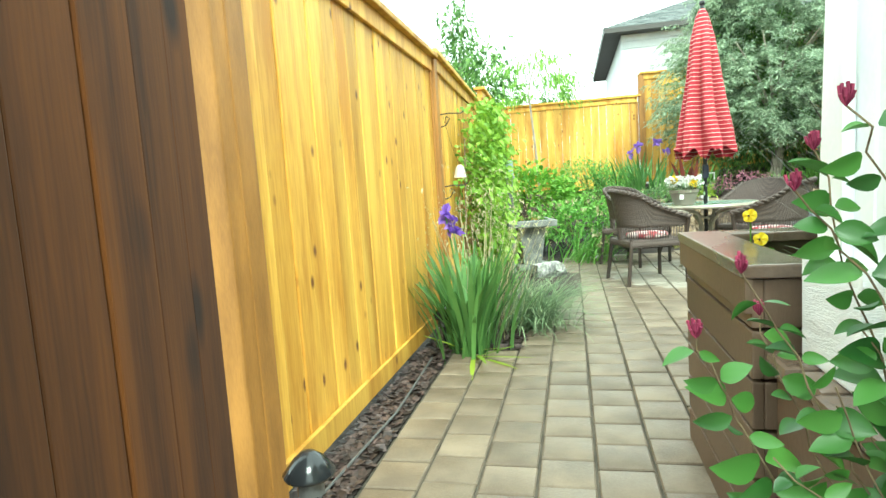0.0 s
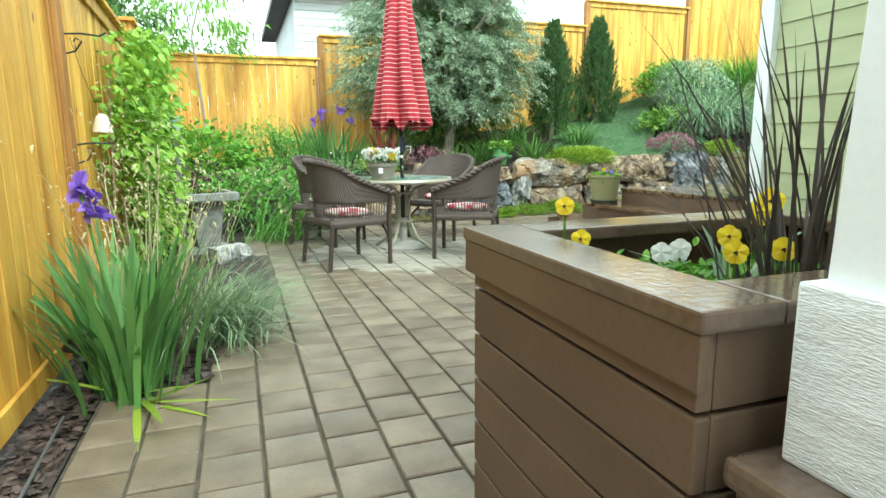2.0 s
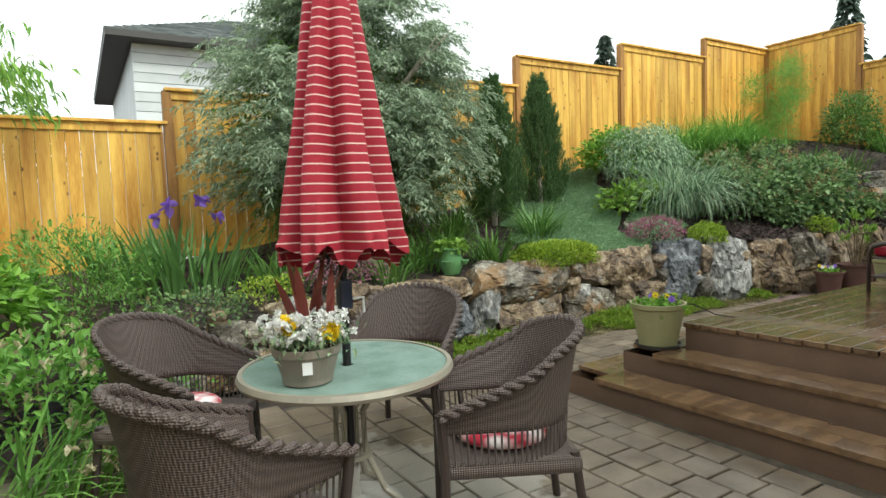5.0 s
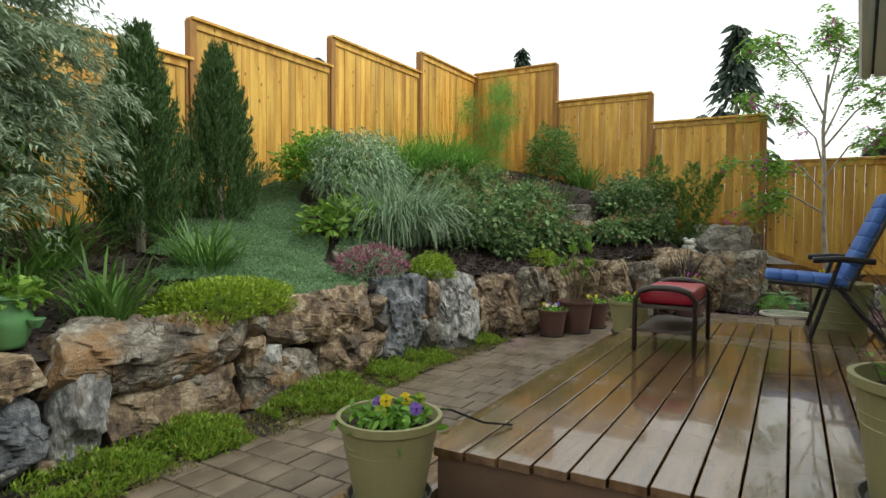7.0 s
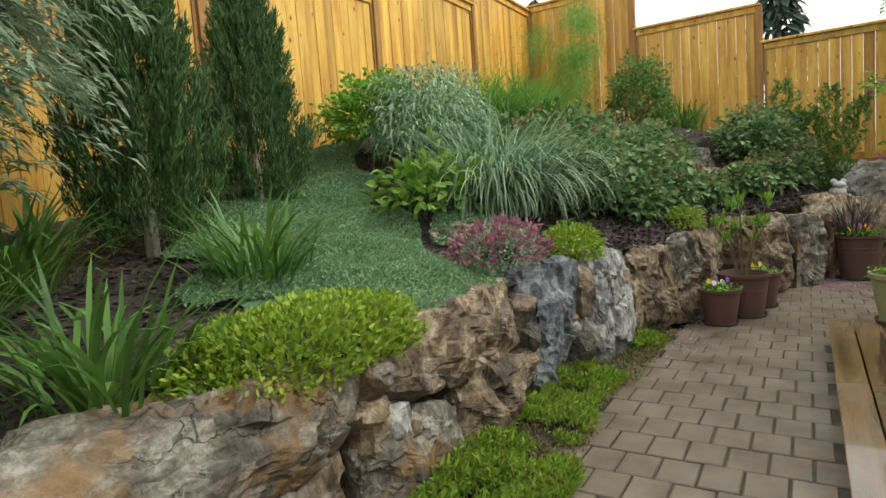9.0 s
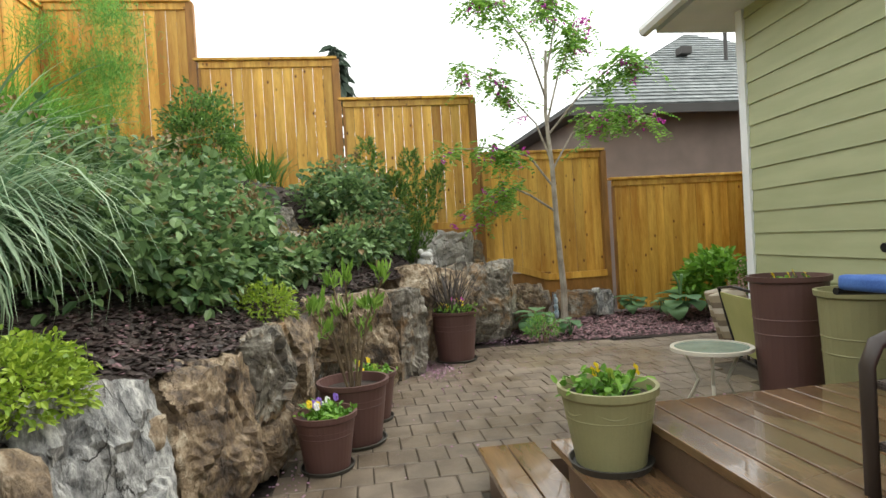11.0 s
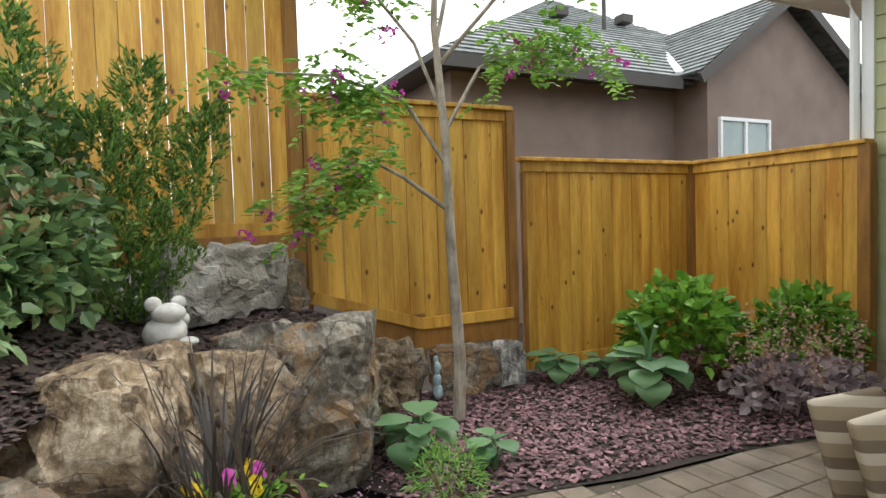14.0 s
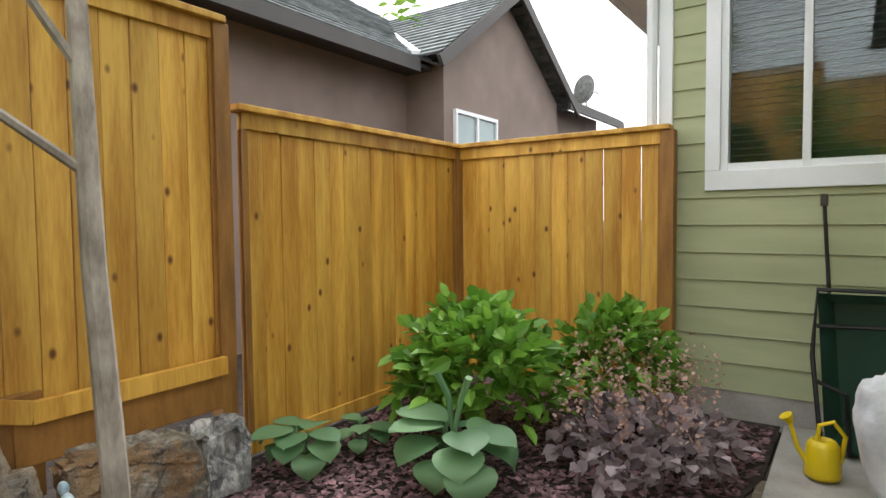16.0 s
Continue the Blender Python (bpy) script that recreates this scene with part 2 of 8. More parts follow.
DECK = surface("wet_deck_board", (0.085, 0.048, 0.024), (0.20, 0.12, 0.062), 2.0, 0.28, 0.12, (0.8, 7, 7), 40, 0.3, wet=0.03, coat=0.55)
DECK_PAINT = surface("brown_deck_paint", (0.115, 0.072, 0.048), (0.165, 0.105, 0.07), 2.5, 0.42, 0.12, fine=80, vary=0.08)
SIDING = surface("green_siding", (0.36, 0.39, 0.22), (0.43, 0.455, 0.265), 1.5, 0.6, 0.15, (1, 1, 6), 90, 0.04)
WHITE = surface("white_paint", (0.74, 0.77, 0.78), (0.83, 0.85, 0.86), 2, 0.5, 0.15, fine=70, vary=0.02)
WHITE_GRAIN = surface("white_rough_board", (0.80, 0.82, 0.82), (0.87, 0.89, 0.90), 3, 0.55, 0.7, (2, 2, 9), 40, 0.02, bump_size=0.02)
STUCCO = surface("brown_stucco", (0.20, 0.155, 0.13), (0.25, 0.195, 0.165), 2, 0.9, 0.3, fine=150, vary=0.0)
SHINGLE = surface("grey_shingle", (0.10, 0.115, 0.115), (0.24, 0.26, 0.255), 4, 0.9, 0.4, fine=60, vary=0.25)
FASCIA = plain("dark_fascia", (0.06, 0.055, 0.05), 0.6)
CONCRETE = surface("concrete", (0.30, 0.28, 0.25), (0.42, 0.40, 0.36), 4, 0.85, 0.3)
BLACK = plain("black_metal", (0.018, 0.018, 0.02), 0.4, 0.3)
# near-black for sheets that stand in for unlit rooms, and for bath water
DARK_ROOM_WATER = plain("unlit_room_and_water", (0.02, 0.024, 0.026), 0.05, 0.0, 0.0, 0.0)
BLIND = plain("window_blind", (0.09, 0.085, 0.07), 0.6)
PANE = glass_mat("clear_glass")


# ---- mesh helpers ----
def box(bm, x0, y0, z0, x1, y1, z1, bev=0.0, turn=None):
    r = bmesh.ops.create_cube(bm, size=1.0)
    vs = r["verts"]
    bmesh.ops.scale(bm, vec=(x1 - x0, y1 - y0, z1 - z0), verts=vs)
    bmesh.ops.translate(bm, vec=((x0 + x1) / 2, (y0 + y1) / 2, (z0 + z1) / 2), verts=vs)
    if bev:
        es = list({e for v in vs for e in v.link_edges})
        r = bmesh.ops.bevel(bm, geom=es, offset=bev, segments=2, profile=0.6, affect="EDGES")
        vs = list({v for f in r["faces"] for v in f.verts} | {v for v in vs if v.is_valid})
    if turn is not None:
        bmesh.ops.transform(bm, matrix=turn, verts=vs)
    return vs


def rod(bm, a, b, r0, r1=None, seg=10, caps=True):
    """A round bar from a to b."""
    a, b = Vector(a), Vector(b)
    r1 = r0 if r1 is None else r1
    q = (b - a).to_track_quat("Z", "Y").to_matrix().to_4x4()
    m = Matrix.Translation((a + b) / 2) @ q
    bmesh.ops.create_cone(bm, cap_ends=caps, segments=seg, radius1=r0, radius2=r1, depth=(b - a).length, matrix=m)


def lathe(bm, profile, seg=28, centre=(0, 0, 0)):
    """A turned shape from (radius, height) pairs."""
    c = Vector(centre)
    ringv = []
    for r, z in profile:
        if r < 1e-5:
            ringv.append([bm.verts.new(c + Vector((0, 0, z)))] * seg)
        else:
            ringv.append([bm.verts.new(c + Vector((r * math.cos(2 * math.pi * k / seg), r * math.sin(2 * math.pi * k / seg), z))) for k in range(seg)])
    for i in range(len(ringv) - 1):
        for k in range(seg):
            a, b, cc, d = ringv[i][k], ringv[i][(k + 1) % seg], ringv[i + 1][(k + 1) % seg], ringv[i + 1][k]
            f = [v for j, v in enumerate((a, b, cc, d)) if v not in (a, b, cc, d)[:j]]
            if len(f) >= 3:
                bm.faces.new(f)


def pipe(bm, pts, r, seg=8, r_end=None):
    """A round bar along a line of points."""
    pts = [Vector(p) for p in pts]
    rings = []
    for i, p in enumerate(pts):
        d = (pts[min(i + 1, len(pts) - 1)] - pts[max(i - 1, 0)]).normalized()
        s = d.cross(Vector((0.13, 0.21, 0.97))).normalized()
        u = s.cross(d)
        rr = r if r_end is None else r + (r_end - r) * i / (len(pts) - 1)
        rings.append([bm.verts.new(p + rr * (math.cos(2 * math.pi * k / seg) * s + math.sin(2 * math.pi * k / seg) * u)) for k in range(seg)])
    for i in range(len(rings) - 1):
        for k in range(seg):
            bm.faces.new((rings[i][k], rings[i][(k + 1) % seg], rings[i + 1][(k + 1) % seg], rings[i + 1][k]))
    for rg in (rings[0][::-1], rings[-1]):
        bm.faces.new(rg)


def meshed(bm, name, material, smooth=False):
    me = bpy.data.meshes.new(name)
    bmesh.ops.recalc_face_normals(bm, faces=bm.faces)
    bm.to_mesh(me)
    bm.free()
    me.materials.append(material)
    if smooth:
        me.shade_smooth()
    return me


def part(name, bm, material, parent, label="", smooth=False):
    ob = new(name, meshed(bm, name, material, smooth))
    ob.parent = parent
    if label:
        tagged(ob, label)
    return ob


def piece(name, me, parent, loc, rz=0.0, scale=(1, 1, 1)):
    ob = new(name, me)
    ob.parent = parent
    ob.location, ob.rotation_euler, ob.scale = loc, (0, 0, rz), scale
    return ob


def empty(name, loc, rz=0.0, label="", category="", group="", kind=""):
    ob = new(name)
    ob.location, ob.rotation_euler = loc, (0, 0, radians(rz))
    return tagged(ob, label, category, group, kind)


def single(name, bm, material, loc=(0, 0, 0), rz=0.0, label="", category="", group="", kind="", smooth=False):
    ob = new(name, meshed(bm, name, material, smooth))
    ob.location, ob.rotation_euler = loc, (0, 0, radians(rz))
    return tagged(ob, label, category, group, kind)


def from_arrays(name, verts, faces, material):
    me = bpy.data.meshes.new(name)
    me.from_pydata(verts.tolist() if hasattr(verts, "tolist") else verts, [], faces.tolist() if hasattr(faces, "tolist") else faces)
    me.materials.append(material)
    return me


rng = np.random.default_rng(7)


def leaves(pos, out, length, width, droop=0.25, fold=0.15, up=0.4, jitter=0.7):
    """Arrays of folded leaves at pos, growing along out: slim ones pointed, broad ones rounded."""
    n = len(pos)
    d = out + jitter * rng.normal(size=(n, 3)) + np.array([0, 0, up])
    d /= np.linalg.norm(d, axis=1)[:, None] + 1e-9
    s = np.cross(d, rng.normal(size=(n, 3)) * 0.5 + np.array([0, 0, 1.0]))
    s /= np.linalg.norm(s, axis=1)[:, None] + 1e-9
    u = np.cross(s, d)
    L = (length * rng.uniform(0.65, 1.25, n))[:, None]
    Wd = (width * rng.uniform(0.7, 1.2, n))[:, None] * 0.5
    base = pos
    mid = pos + d * L * 0.45
    tip = pos + d * L - np.array([0, 0, 1.0]) * L * droop
    if width > 0.42 * length:
        k = np.arange(n)[:, None] * 8
        lift, down = u * Wd * fold * 2, np.array([0, 0, 1.0]) * L * droop
        one, two = pos + d * L * 0.28 - down * 0.08, pos + d * L * 0.68 - down * 0.46
        v = np.stack([base, one + s * Wd * 0.95 + lift, one, one - s * Wd * 0.95 + lift, two + s * Wd * 0.85 + lift, two, two - s * Wd * 0.85 + lift, tip], 1).reshape(-1, 3)
        f = np.concatenate([k + q for q in ([0, 1, 2], [0, 2, 3], [1, 4, 5], [1, 5, 2], [2, 5, 6], [2, 6, 3], [4, 7, 5], [5, 7, 6])], 0)
        return v, f
    v = np.stack([base, mid + s * Wd + u * Wd * fold * 2, mid - u * L * 0.02, mid - s * Wd + u * Wd * fold * 2, tip], 1).reshape(-1, 3)
    k = np.arange(n)[:, None] * 5
    f = np.concatenate([k + [0, 1, 2], k + [0, 2, 3], k + [1, 4, 2], k + [2, 4, 3]], 0)
    return v, f


def blades(base, az, length, width, lean, curve, seg=5):
    """Arrays of arching strap leaves from base points."""
    n = len(base)
    t = np.linspace(0, 1, seg + 1)
    ang = lean[:, None] + curve[:, None] * t[None, :] ** 1.5
    step = (length / seg)[:, None]
    dz, dr = np.cos(ang) * step, np.sin(ang) * step
    z = np.concatenate([np.zeros((n, 1)), np.cumsum(dz[:, 1:], 1)], 1)
    r = np.concatenate([np.zeros((n, 1)), np.cumsum(dr[:, 1:], 1)], 1)
    dirx, diry = np.cos(az)[:, None], np.sin(az)[:, None]
    cx, cy, cz = base[:, 0:1] + r * dirx, base[:, 1:2] + r * diry, base[:, 2:3] + z
    wd = width[:, None] * 0.5 * (0.75 + 0.5 * t - 1.2 * t ** 4)[None, :]
    a = np.stack([cx - diry * wd, cy + dirx * wd, cz], -1)
    b = np.stack([cx + diry * wd, cy - dirx * wd, cz], -1)
    v = np.stack([a, b], 2).reshape(n, -1, 3).reshape(-1, 3)
    k = np.arange(n)[:, None] * (seg + 1) * 2
    f = np.concatenate([k + [2 * i, 2 * i + 1, 2 * i + 3, 2 * i + 2] for i in range(seg)], 0)
    return v, f


def joined(chunks):
    vs, fs, o = [], [], 0
    for v, f in chunks:
        vs.append(v)
        fs.extend((f + o).tolist())
        o += len(v)
    return np.concatenate(vs).tolist(), fs


# ---- ground, beds, paving ----
bm = bmesh.new()
bmesh.ops.create_grid(bm, x_segments=40, y_segments=40, size=600)
single("ground", bm, MULCH_GROUND, (0, 0, -0.06), label="dark soil ground reaching to the horizon", kind="structure")

WALL_X = [-0.8, 0.3, 1.3, 2.0, 3.0, 4.4, 5.7, 7.4, 8.4, 9.0, 9.6, 10.6, 11.3, 11.9, 12.4, 13.2, 13.6, 13.9, 14.6, 15.3]
WALL_Y = [12.7, 12.8, 13.2, 13.3, 13.42, 13.45, 13.42, 13.38, 13.25, 13.1, 12.95, 12.8, 12.65, 12.25, 11.95, 11.65, 11.2, 10.65, 10.35, 10.2]
TOP_Z = [0.05, 0.1, 0.42, 0.5, 0.60, 0.62, 0.64, 0.72, 0.72, 0.72, 0.7, 0.72, 0.76, 0.8, 0.85, 0.88, 0.88, 0.88, 0.75, 0.7]
FENCE_X = [-0.8, 2, 5, 7.5, 9, 12, 15.3]
FENCE_Z = [0.8, 0.85, 1.25, 1.55, 2.02, 2.55, 2.75]


def wall_y(x):
    return float(np.interp(x, WALL_X, WALL_Y))


def bed_z(x, y):
    """Height of the sloping bed above the stone wall."""
    w, top = wall_y(x), float(np.interp(x, WALL_X, TOP_Z))
    t = min(max((y - w) / (16.6 - w), 0), 1)
    zf = float(np.interp(x, FENCE_X, FENCE_Z))
    z = top + (zf - top) * t ** 0.85
    if x > 13.0:
        side = float(np.interp(y, [10.2, 10.62, 11.05, 11.5, 11.8, 12.2, 12.8, 14.6, 16.6], [0.72, 0.86, 0.9, 0.91, 1.0, 1.35, 1.9, 2.4, 2.75]))
        k = min(1, (x - 13.0) / 0.55)
        z = z * (1 - k) + side * k
    return z + 0.05 * noise.noise((x * 0.9, y * 0.9, 3)) + 0.02 * noise.noise((x * 4, y * 4, 5))


bm = bmesh.new()
grid, nx, ny = {}, 132, 54
for i in range(nx + 1):
    x = -0.75 + 16.0 * i / nx
    w = wall_y(x) + 0.14
    for j in range(ny + 1):
        y = w + (16.75 - w) * j / ny
        z = bed_z(x, y)
        grid[i, j] = bm.verts.new((x, y, z))
for i in range(nx):
    for j in range(ny):
        bm.faces.new((grid[i, j], grid[i + 1, j], grid[i + 1, j + 1], grid[i, j + 1]))
single("garden_slope", bm, MULCH_GROUND, label="sloping garden bed of dark soil and bark mulch", category="ground", kind="structure", smooth=True)

MULCH_BARK = surface("bark_chip", (0.018, 0.012, 0.011), (0.085, 0.056, 0.05), 20, 0.55, 0.4, vary=0.5, island=True)
PETAL_CHIP = surface("petal_mulch", (0.08, 0.04, 0.045), (0.27, 0.155, 0.17), 20, 0.9, 0.4, vary=0.6, island=True)


def chips(name, inside, heights, n, material, label, size=0.035):
    """Flat bark chips strewn over a bed."""
    p = np.array([q for q in (inside() for _ in range(n)) if q is not None])
    z = np.array([heights(x, y) for x, y in p])
    az, tilt = rng.uniform(0, 6.28, len(p)), rng.uniform(-0.5, 0.5, len(p))
    L, Wd = size * rng.uniform(0.5, 1.5, len(p)), size * rng.uniform(0.2, 0.5, len(p))
    c = np.stack([p[:, 0], p[:, 1], z + 0.008], 1)
    a = np.stack([np.cos(az) * np.cos(tilt), np.sin(az) * np.cos(tilt), np.sin(tilt)], 1) * L[:, None] / 2
    b = np.stack([-np.sin(az), np.cos(az), rng.uniform(-0.3, 0.3, len(p))], 1) * Wd[:, None]
    v = np.stack([c - a - b, c + a - b, c + a + b, c - a + b], 1).reshape(-1, 3)
    f = np.arange(len(p) * 4).reshape(-1, 4)
    tagged(new(name, from_arrays(name, v, f, material)), label, "mulch", kind="stuff")


# lower bed by the corner of the fence, strips by the side fence
bm = bmesh.new()
pts = [(13.15, 10.35), (13.05, 9.7), (12.95, 9.2), (12.9, 8.4), (12.75, 7.6), (12.62, 7.0), (12.62, 6.0), (15.3, 6.0), (15.3, 10.6), (13.9, 10.8)]
bm.faces.new([bm.verts.new((x, y, 0.010)) for x, y in pts])
single("corner_bed", bm, MULCH_GROUND, label="flat dark bed in the fence corner", category="ground", kind="structure")
bm = bmesh.new()
pts = [(-0.45, 4.0), (-0.15, 4.0), (-0.15, 8.1), (0.24, 8.12), (0.24, 8.7), (0.55, 9.4), (0.66, 10.2), (0.62, 11.0), (0.5, 11.9), (0.35, 12.75), (-0.8, 12.9)]
bm.faces.new([bm.verts.new((x, y, 0.004)) for x, y in pts])
single("side_bed", bm, MULCH_GROUND, label="narrow dark mulch bed along the side fence", category="ground", kind="structure")
bm = bmesh.new()
pts = [(3.2, 12.85), (4.6, 12.92), (6, 12.9), (8, 12.8), (9.4, 12.75), (9.4, 13.2), (7.4, 13.5), (3, 13.6), (0.6, 13.0), (0.5, 12.6), (1.5, 12.75)]
bm.faces.new([bm.verts.new((x, y, -0.002)) for x, y in pts])
single("wall_foot_bed", bm, MULCH_GROUND, label="strip of soil at the foot of the stone wall", category="ground", kind="structure")


def in_corner():
    x, y = rng.uniform(12.65, 15.15), rng.uniform(6.1, 10.5)
    return (x, y) if x > float(np.interp(y, [6, 7, 8.4, 9.7, 10.5], [12.65, 12.65, 12.93, 13.08, 13.2])) else None


chips("petal_mulch", in_corner, lambda x, y: 0.010 + 0.012 * rng.random(), 13000, PETAL_CHIP, "pinkish bark mulch strewn with fallen petals", 0.036)
chips("side_mulch", lambda: (rng.uniform(-0.36, -0.16), rng.uniform(4.2, 8.1)) if rng.random() < 0.6 else (rng.uniform(-0.36, 0.3), rng.uniform(8.1, 9.2)), lambda x, y: 0.008, 2600, MULCH_BARK, "dark bark mulch beside the fence", 0.04)


def in_slope():
    x = rng.uniform(1.5, 15.1)
    y = rng.uniform(wall_y(x) + 0.25, 16.4)
    return x, y


def above_wall():
    x = rng.uniform(8.8, 14.9)
    y = wall_y(x) + 0.13 + 1.37 * rng.random() ** 1.3
    return x, y


chips("petal_mulch", above_wall, bed_z, 1800, PETAL_CHIP, "petal-strewn bark mulch above the wall", 0.025)
chips("wall_mulch", above_wall, bed_z, 11000, MULCH_BARK, "dark bark mulch above the stone wall", 0.032)
chips("slope_mulch", in_slope, bed_z, 22000, MULCH_BARK, "dark bark mulch on the garden slope", 0.03)

# ---- fences ----
BOARD = {}


def board_mesh(w, h, mat, slant=0.0):
    key = (round(w, 3), round(h, 2), mat.name)
    if key not in BOARD:
        bm = bmesh.new()
        box(bm, -w / 2, -0.011, 0, w / 2, 0.011, h, 0.006)
        BOARD[key] = meshed(bm, "board", mat)
    return BOARD[key]


def fence_panel(p0, p1, z0, z1, label, side=1, mat=CEDAR, post=(True, True), z0b=None, foot=True, post_drop=0.25, cap=True):
    """A framed fence bay: boards between rails, a cap and square posts."""
    a, b = Vector((*p0, 0)), Vector((*p1, 0))
    L = (b - a).length
    ob = empty("fence_panel", (a.x, a.y, 0), math.degrees(math.atan2(b.y - a.y, b.x - a.x)), label, "fence", "garden fence bays")
    z0b = z0 if z0b is None else z0b
    n = max(2, round((L - 0.1) / 0.142))
    w = (L - 0.1) / n
    for k in range(n):
        x = 0.05 + w * (k + 0.5)
        zb = z0 + (z0b - z0) * min(1, max(0, x / L * 2)) if z0b != z0 else z0
        zb = round(zb, 2)
        piece("board", board_mesh(w - 0.0035, z1 - 0.03 - zb, mat), ob, (x, 0.004 * (k % 2) + 0.002 * math.sin(k * 2.3), zb))
    for s in (1, -1):
        bm = bmesh.new()
        box(bm, 0.04, s * 0.013, z1 - 0.13, L - 0.04, s * 0.034, z1 - 0.03, 0.004)
        part("top_rail", bm, CEDAR_DARK if mat is not CEDAR else CEDAR, ob)
        if foot and z0b == z0:
            bm = bmesh.new()
            box(bm, 0.04, s * 0.013, z0, L - 0.04, s * 0.034, z0 + 0.10, 0.004)
            part("bottom_rail", bm, CEDAR, ob)
        for e in (0.05, L - 0.05):
            bm = bmesh.new()
            box(bm, e - 0.018, s * 0.0135, min(z0, z0b) + 0.1, e + 0.018, s * 0.030, z1 - 0.13, 0.003)
            part("side_trim", bm, CEDAR_DARK, ob)
    bm = bmesh.new()
    box(bm, -0.02, -0.075, z1 - 0.03, L + 0.02, 0.075, z1 + 0.008, 0.006)
    part("cap", bm, CEDAR, ob)
    for flag, x in zip(post, (0.0, L)):
        if flag:
            bm = bmesh.new()
            box(bm, x - 0.05, -0.055, min(z0, z0b) - post_drop, x + 0.05, 0.055, z1 - 0.031, 0.006)
            part("post", bm, CEDAR_DARK, ob)
    return ob


SIDE = "tall honey-stained cedar board fence along the side path"
fence_panel((-0.38, 6.12), (-0.38, 8.96), 0.06, 2.08, SIDE)
fence_panel((-0.38, 8.96), (-0.54, 12.7), 0.06, 2.12, SIDE, post=(False, True))
fence_panel((-0.54, 12.7), (-0.7, 16.6), 0.5, 2.4, SIDE, post=(False, True))
BACK = "honey-stained cedar fence bay stepping up the back slope"
for x0, x1, zb, zt in ((-0.7, 2.0, 0.78, 2.58), (2.03, 4.8, 0.9, 2.99), (4.8, 7.55, 1.25, 3.44), (7.58, 10.15, 1.6, 3.95), (10.18, 12.8, 2.0, 4.44), (12.82, 15.2, 2.2, 4.85)):
    fence_panel((x0, 16.62), (x1, 16.62), zb, zt, BACK, post=(True, x1 > 15))
RIGHT = "honey-stained cedar fence bay stepping down the far side"
for y0, y1, zb, zt in ((16.6, 14.62, 2.2, 4.93), (14.59, 12.61, 2.0, 4.09), (12.58, 10.59, 1.47, 3.48)):
    fence_panel((15.22, y0), (15.22, y1), zb, zt, RIGHT, post=(False, True), post_drop=0.5)
fence_panel((15.22, 10.56), (15.22, 8.55), 0.98, 2.6, "cedar fence bay with a slanted foot above low stones", z0b=0.60, post_drop=0.6, post=(False, True))
fence_panel((15.22, 8.44), (15.22, 6.1), 0.05, 2.13, RIGHT, post=(False, True))
fence_panel((15.22, 6.07), (13.36, 6.07), 0.05, 2.13, "cedar fence bay closing the corner beside the house", post=(False, True))
bm = bmesh.new()
box(bm, 15.15, 8.6, 0.40, 15.20, 9.62, 0.60, 0.01)
single("kick_board", bm, CEDAR_DARK, label="dark timber beam below the fence", category="board", kind="structure")
bm = bmesh.new()
box(bm, 15.15, 10.66, 1.27, 15.20, 12.5, 1.47, 0.01)
single("kick_board", bm, CEDAR_DARK, label="dark timber beam below the fence", category="board", kind="structure")

for (y0, za), (y1, zb) in (((10.52, 0.93), (9.56, 0.62)), ((9.56, 0.62), (8.6, 0.63))):
    bm = bmesh.new()
    d = Vector((0, y1 - y0, zb - za))
    box(bm, 0, -0.02, -0.03, d.length, 0.02, 0.07, 0.004, turn=Matrix.Translation((15.13, y0, za)) @ d.to_track_quat("X", "Z").to_matrix().to_4x4())
    single("foot_rail", bm, CEDAR, label="cedar rail along the foot of the fence", category="rail", kind="structure")

bm = bmesh.new()
box(bm, 15.165, 9.5, 0.25, 15.2, 10.54, 0.72, 0.006)
single("kick_board", bm, CEDAR_DARK, label="dark timber beam below the fence", category="board", kind="structure")

# open gate by the start, its shaded side painted into the board colour
gate = empty("gate", (-0.345, 5.9, 0), math.degrees(math.atan2(-1.30, 0.46)), "open cedar gate leaf with knotty boards coloured dark as in shade", "gate")
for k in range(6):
    piece("board", board_mesh(0.218, 1.9, CEDAR_SHADED), gate, (0.125 + 0.223 * k, 0.003 * (k % 3), 0.08))
for z in (0.25, 1.7):
    bm = bmesh.new()
    box(bm, 0.01, -0.05, z, 1.38, -0.014, z + 0.1, 0.005)
    part("rail", bm, CEDAR_DARK, gate)
bm = bmesh.new()
box(bm, -0.44, 5.99, 0, -0.33, 6.1, 2.1, 0.01)
single("gate_post", bm, CEDAR_DARK, label="weathered square cedar gate post", category="post")


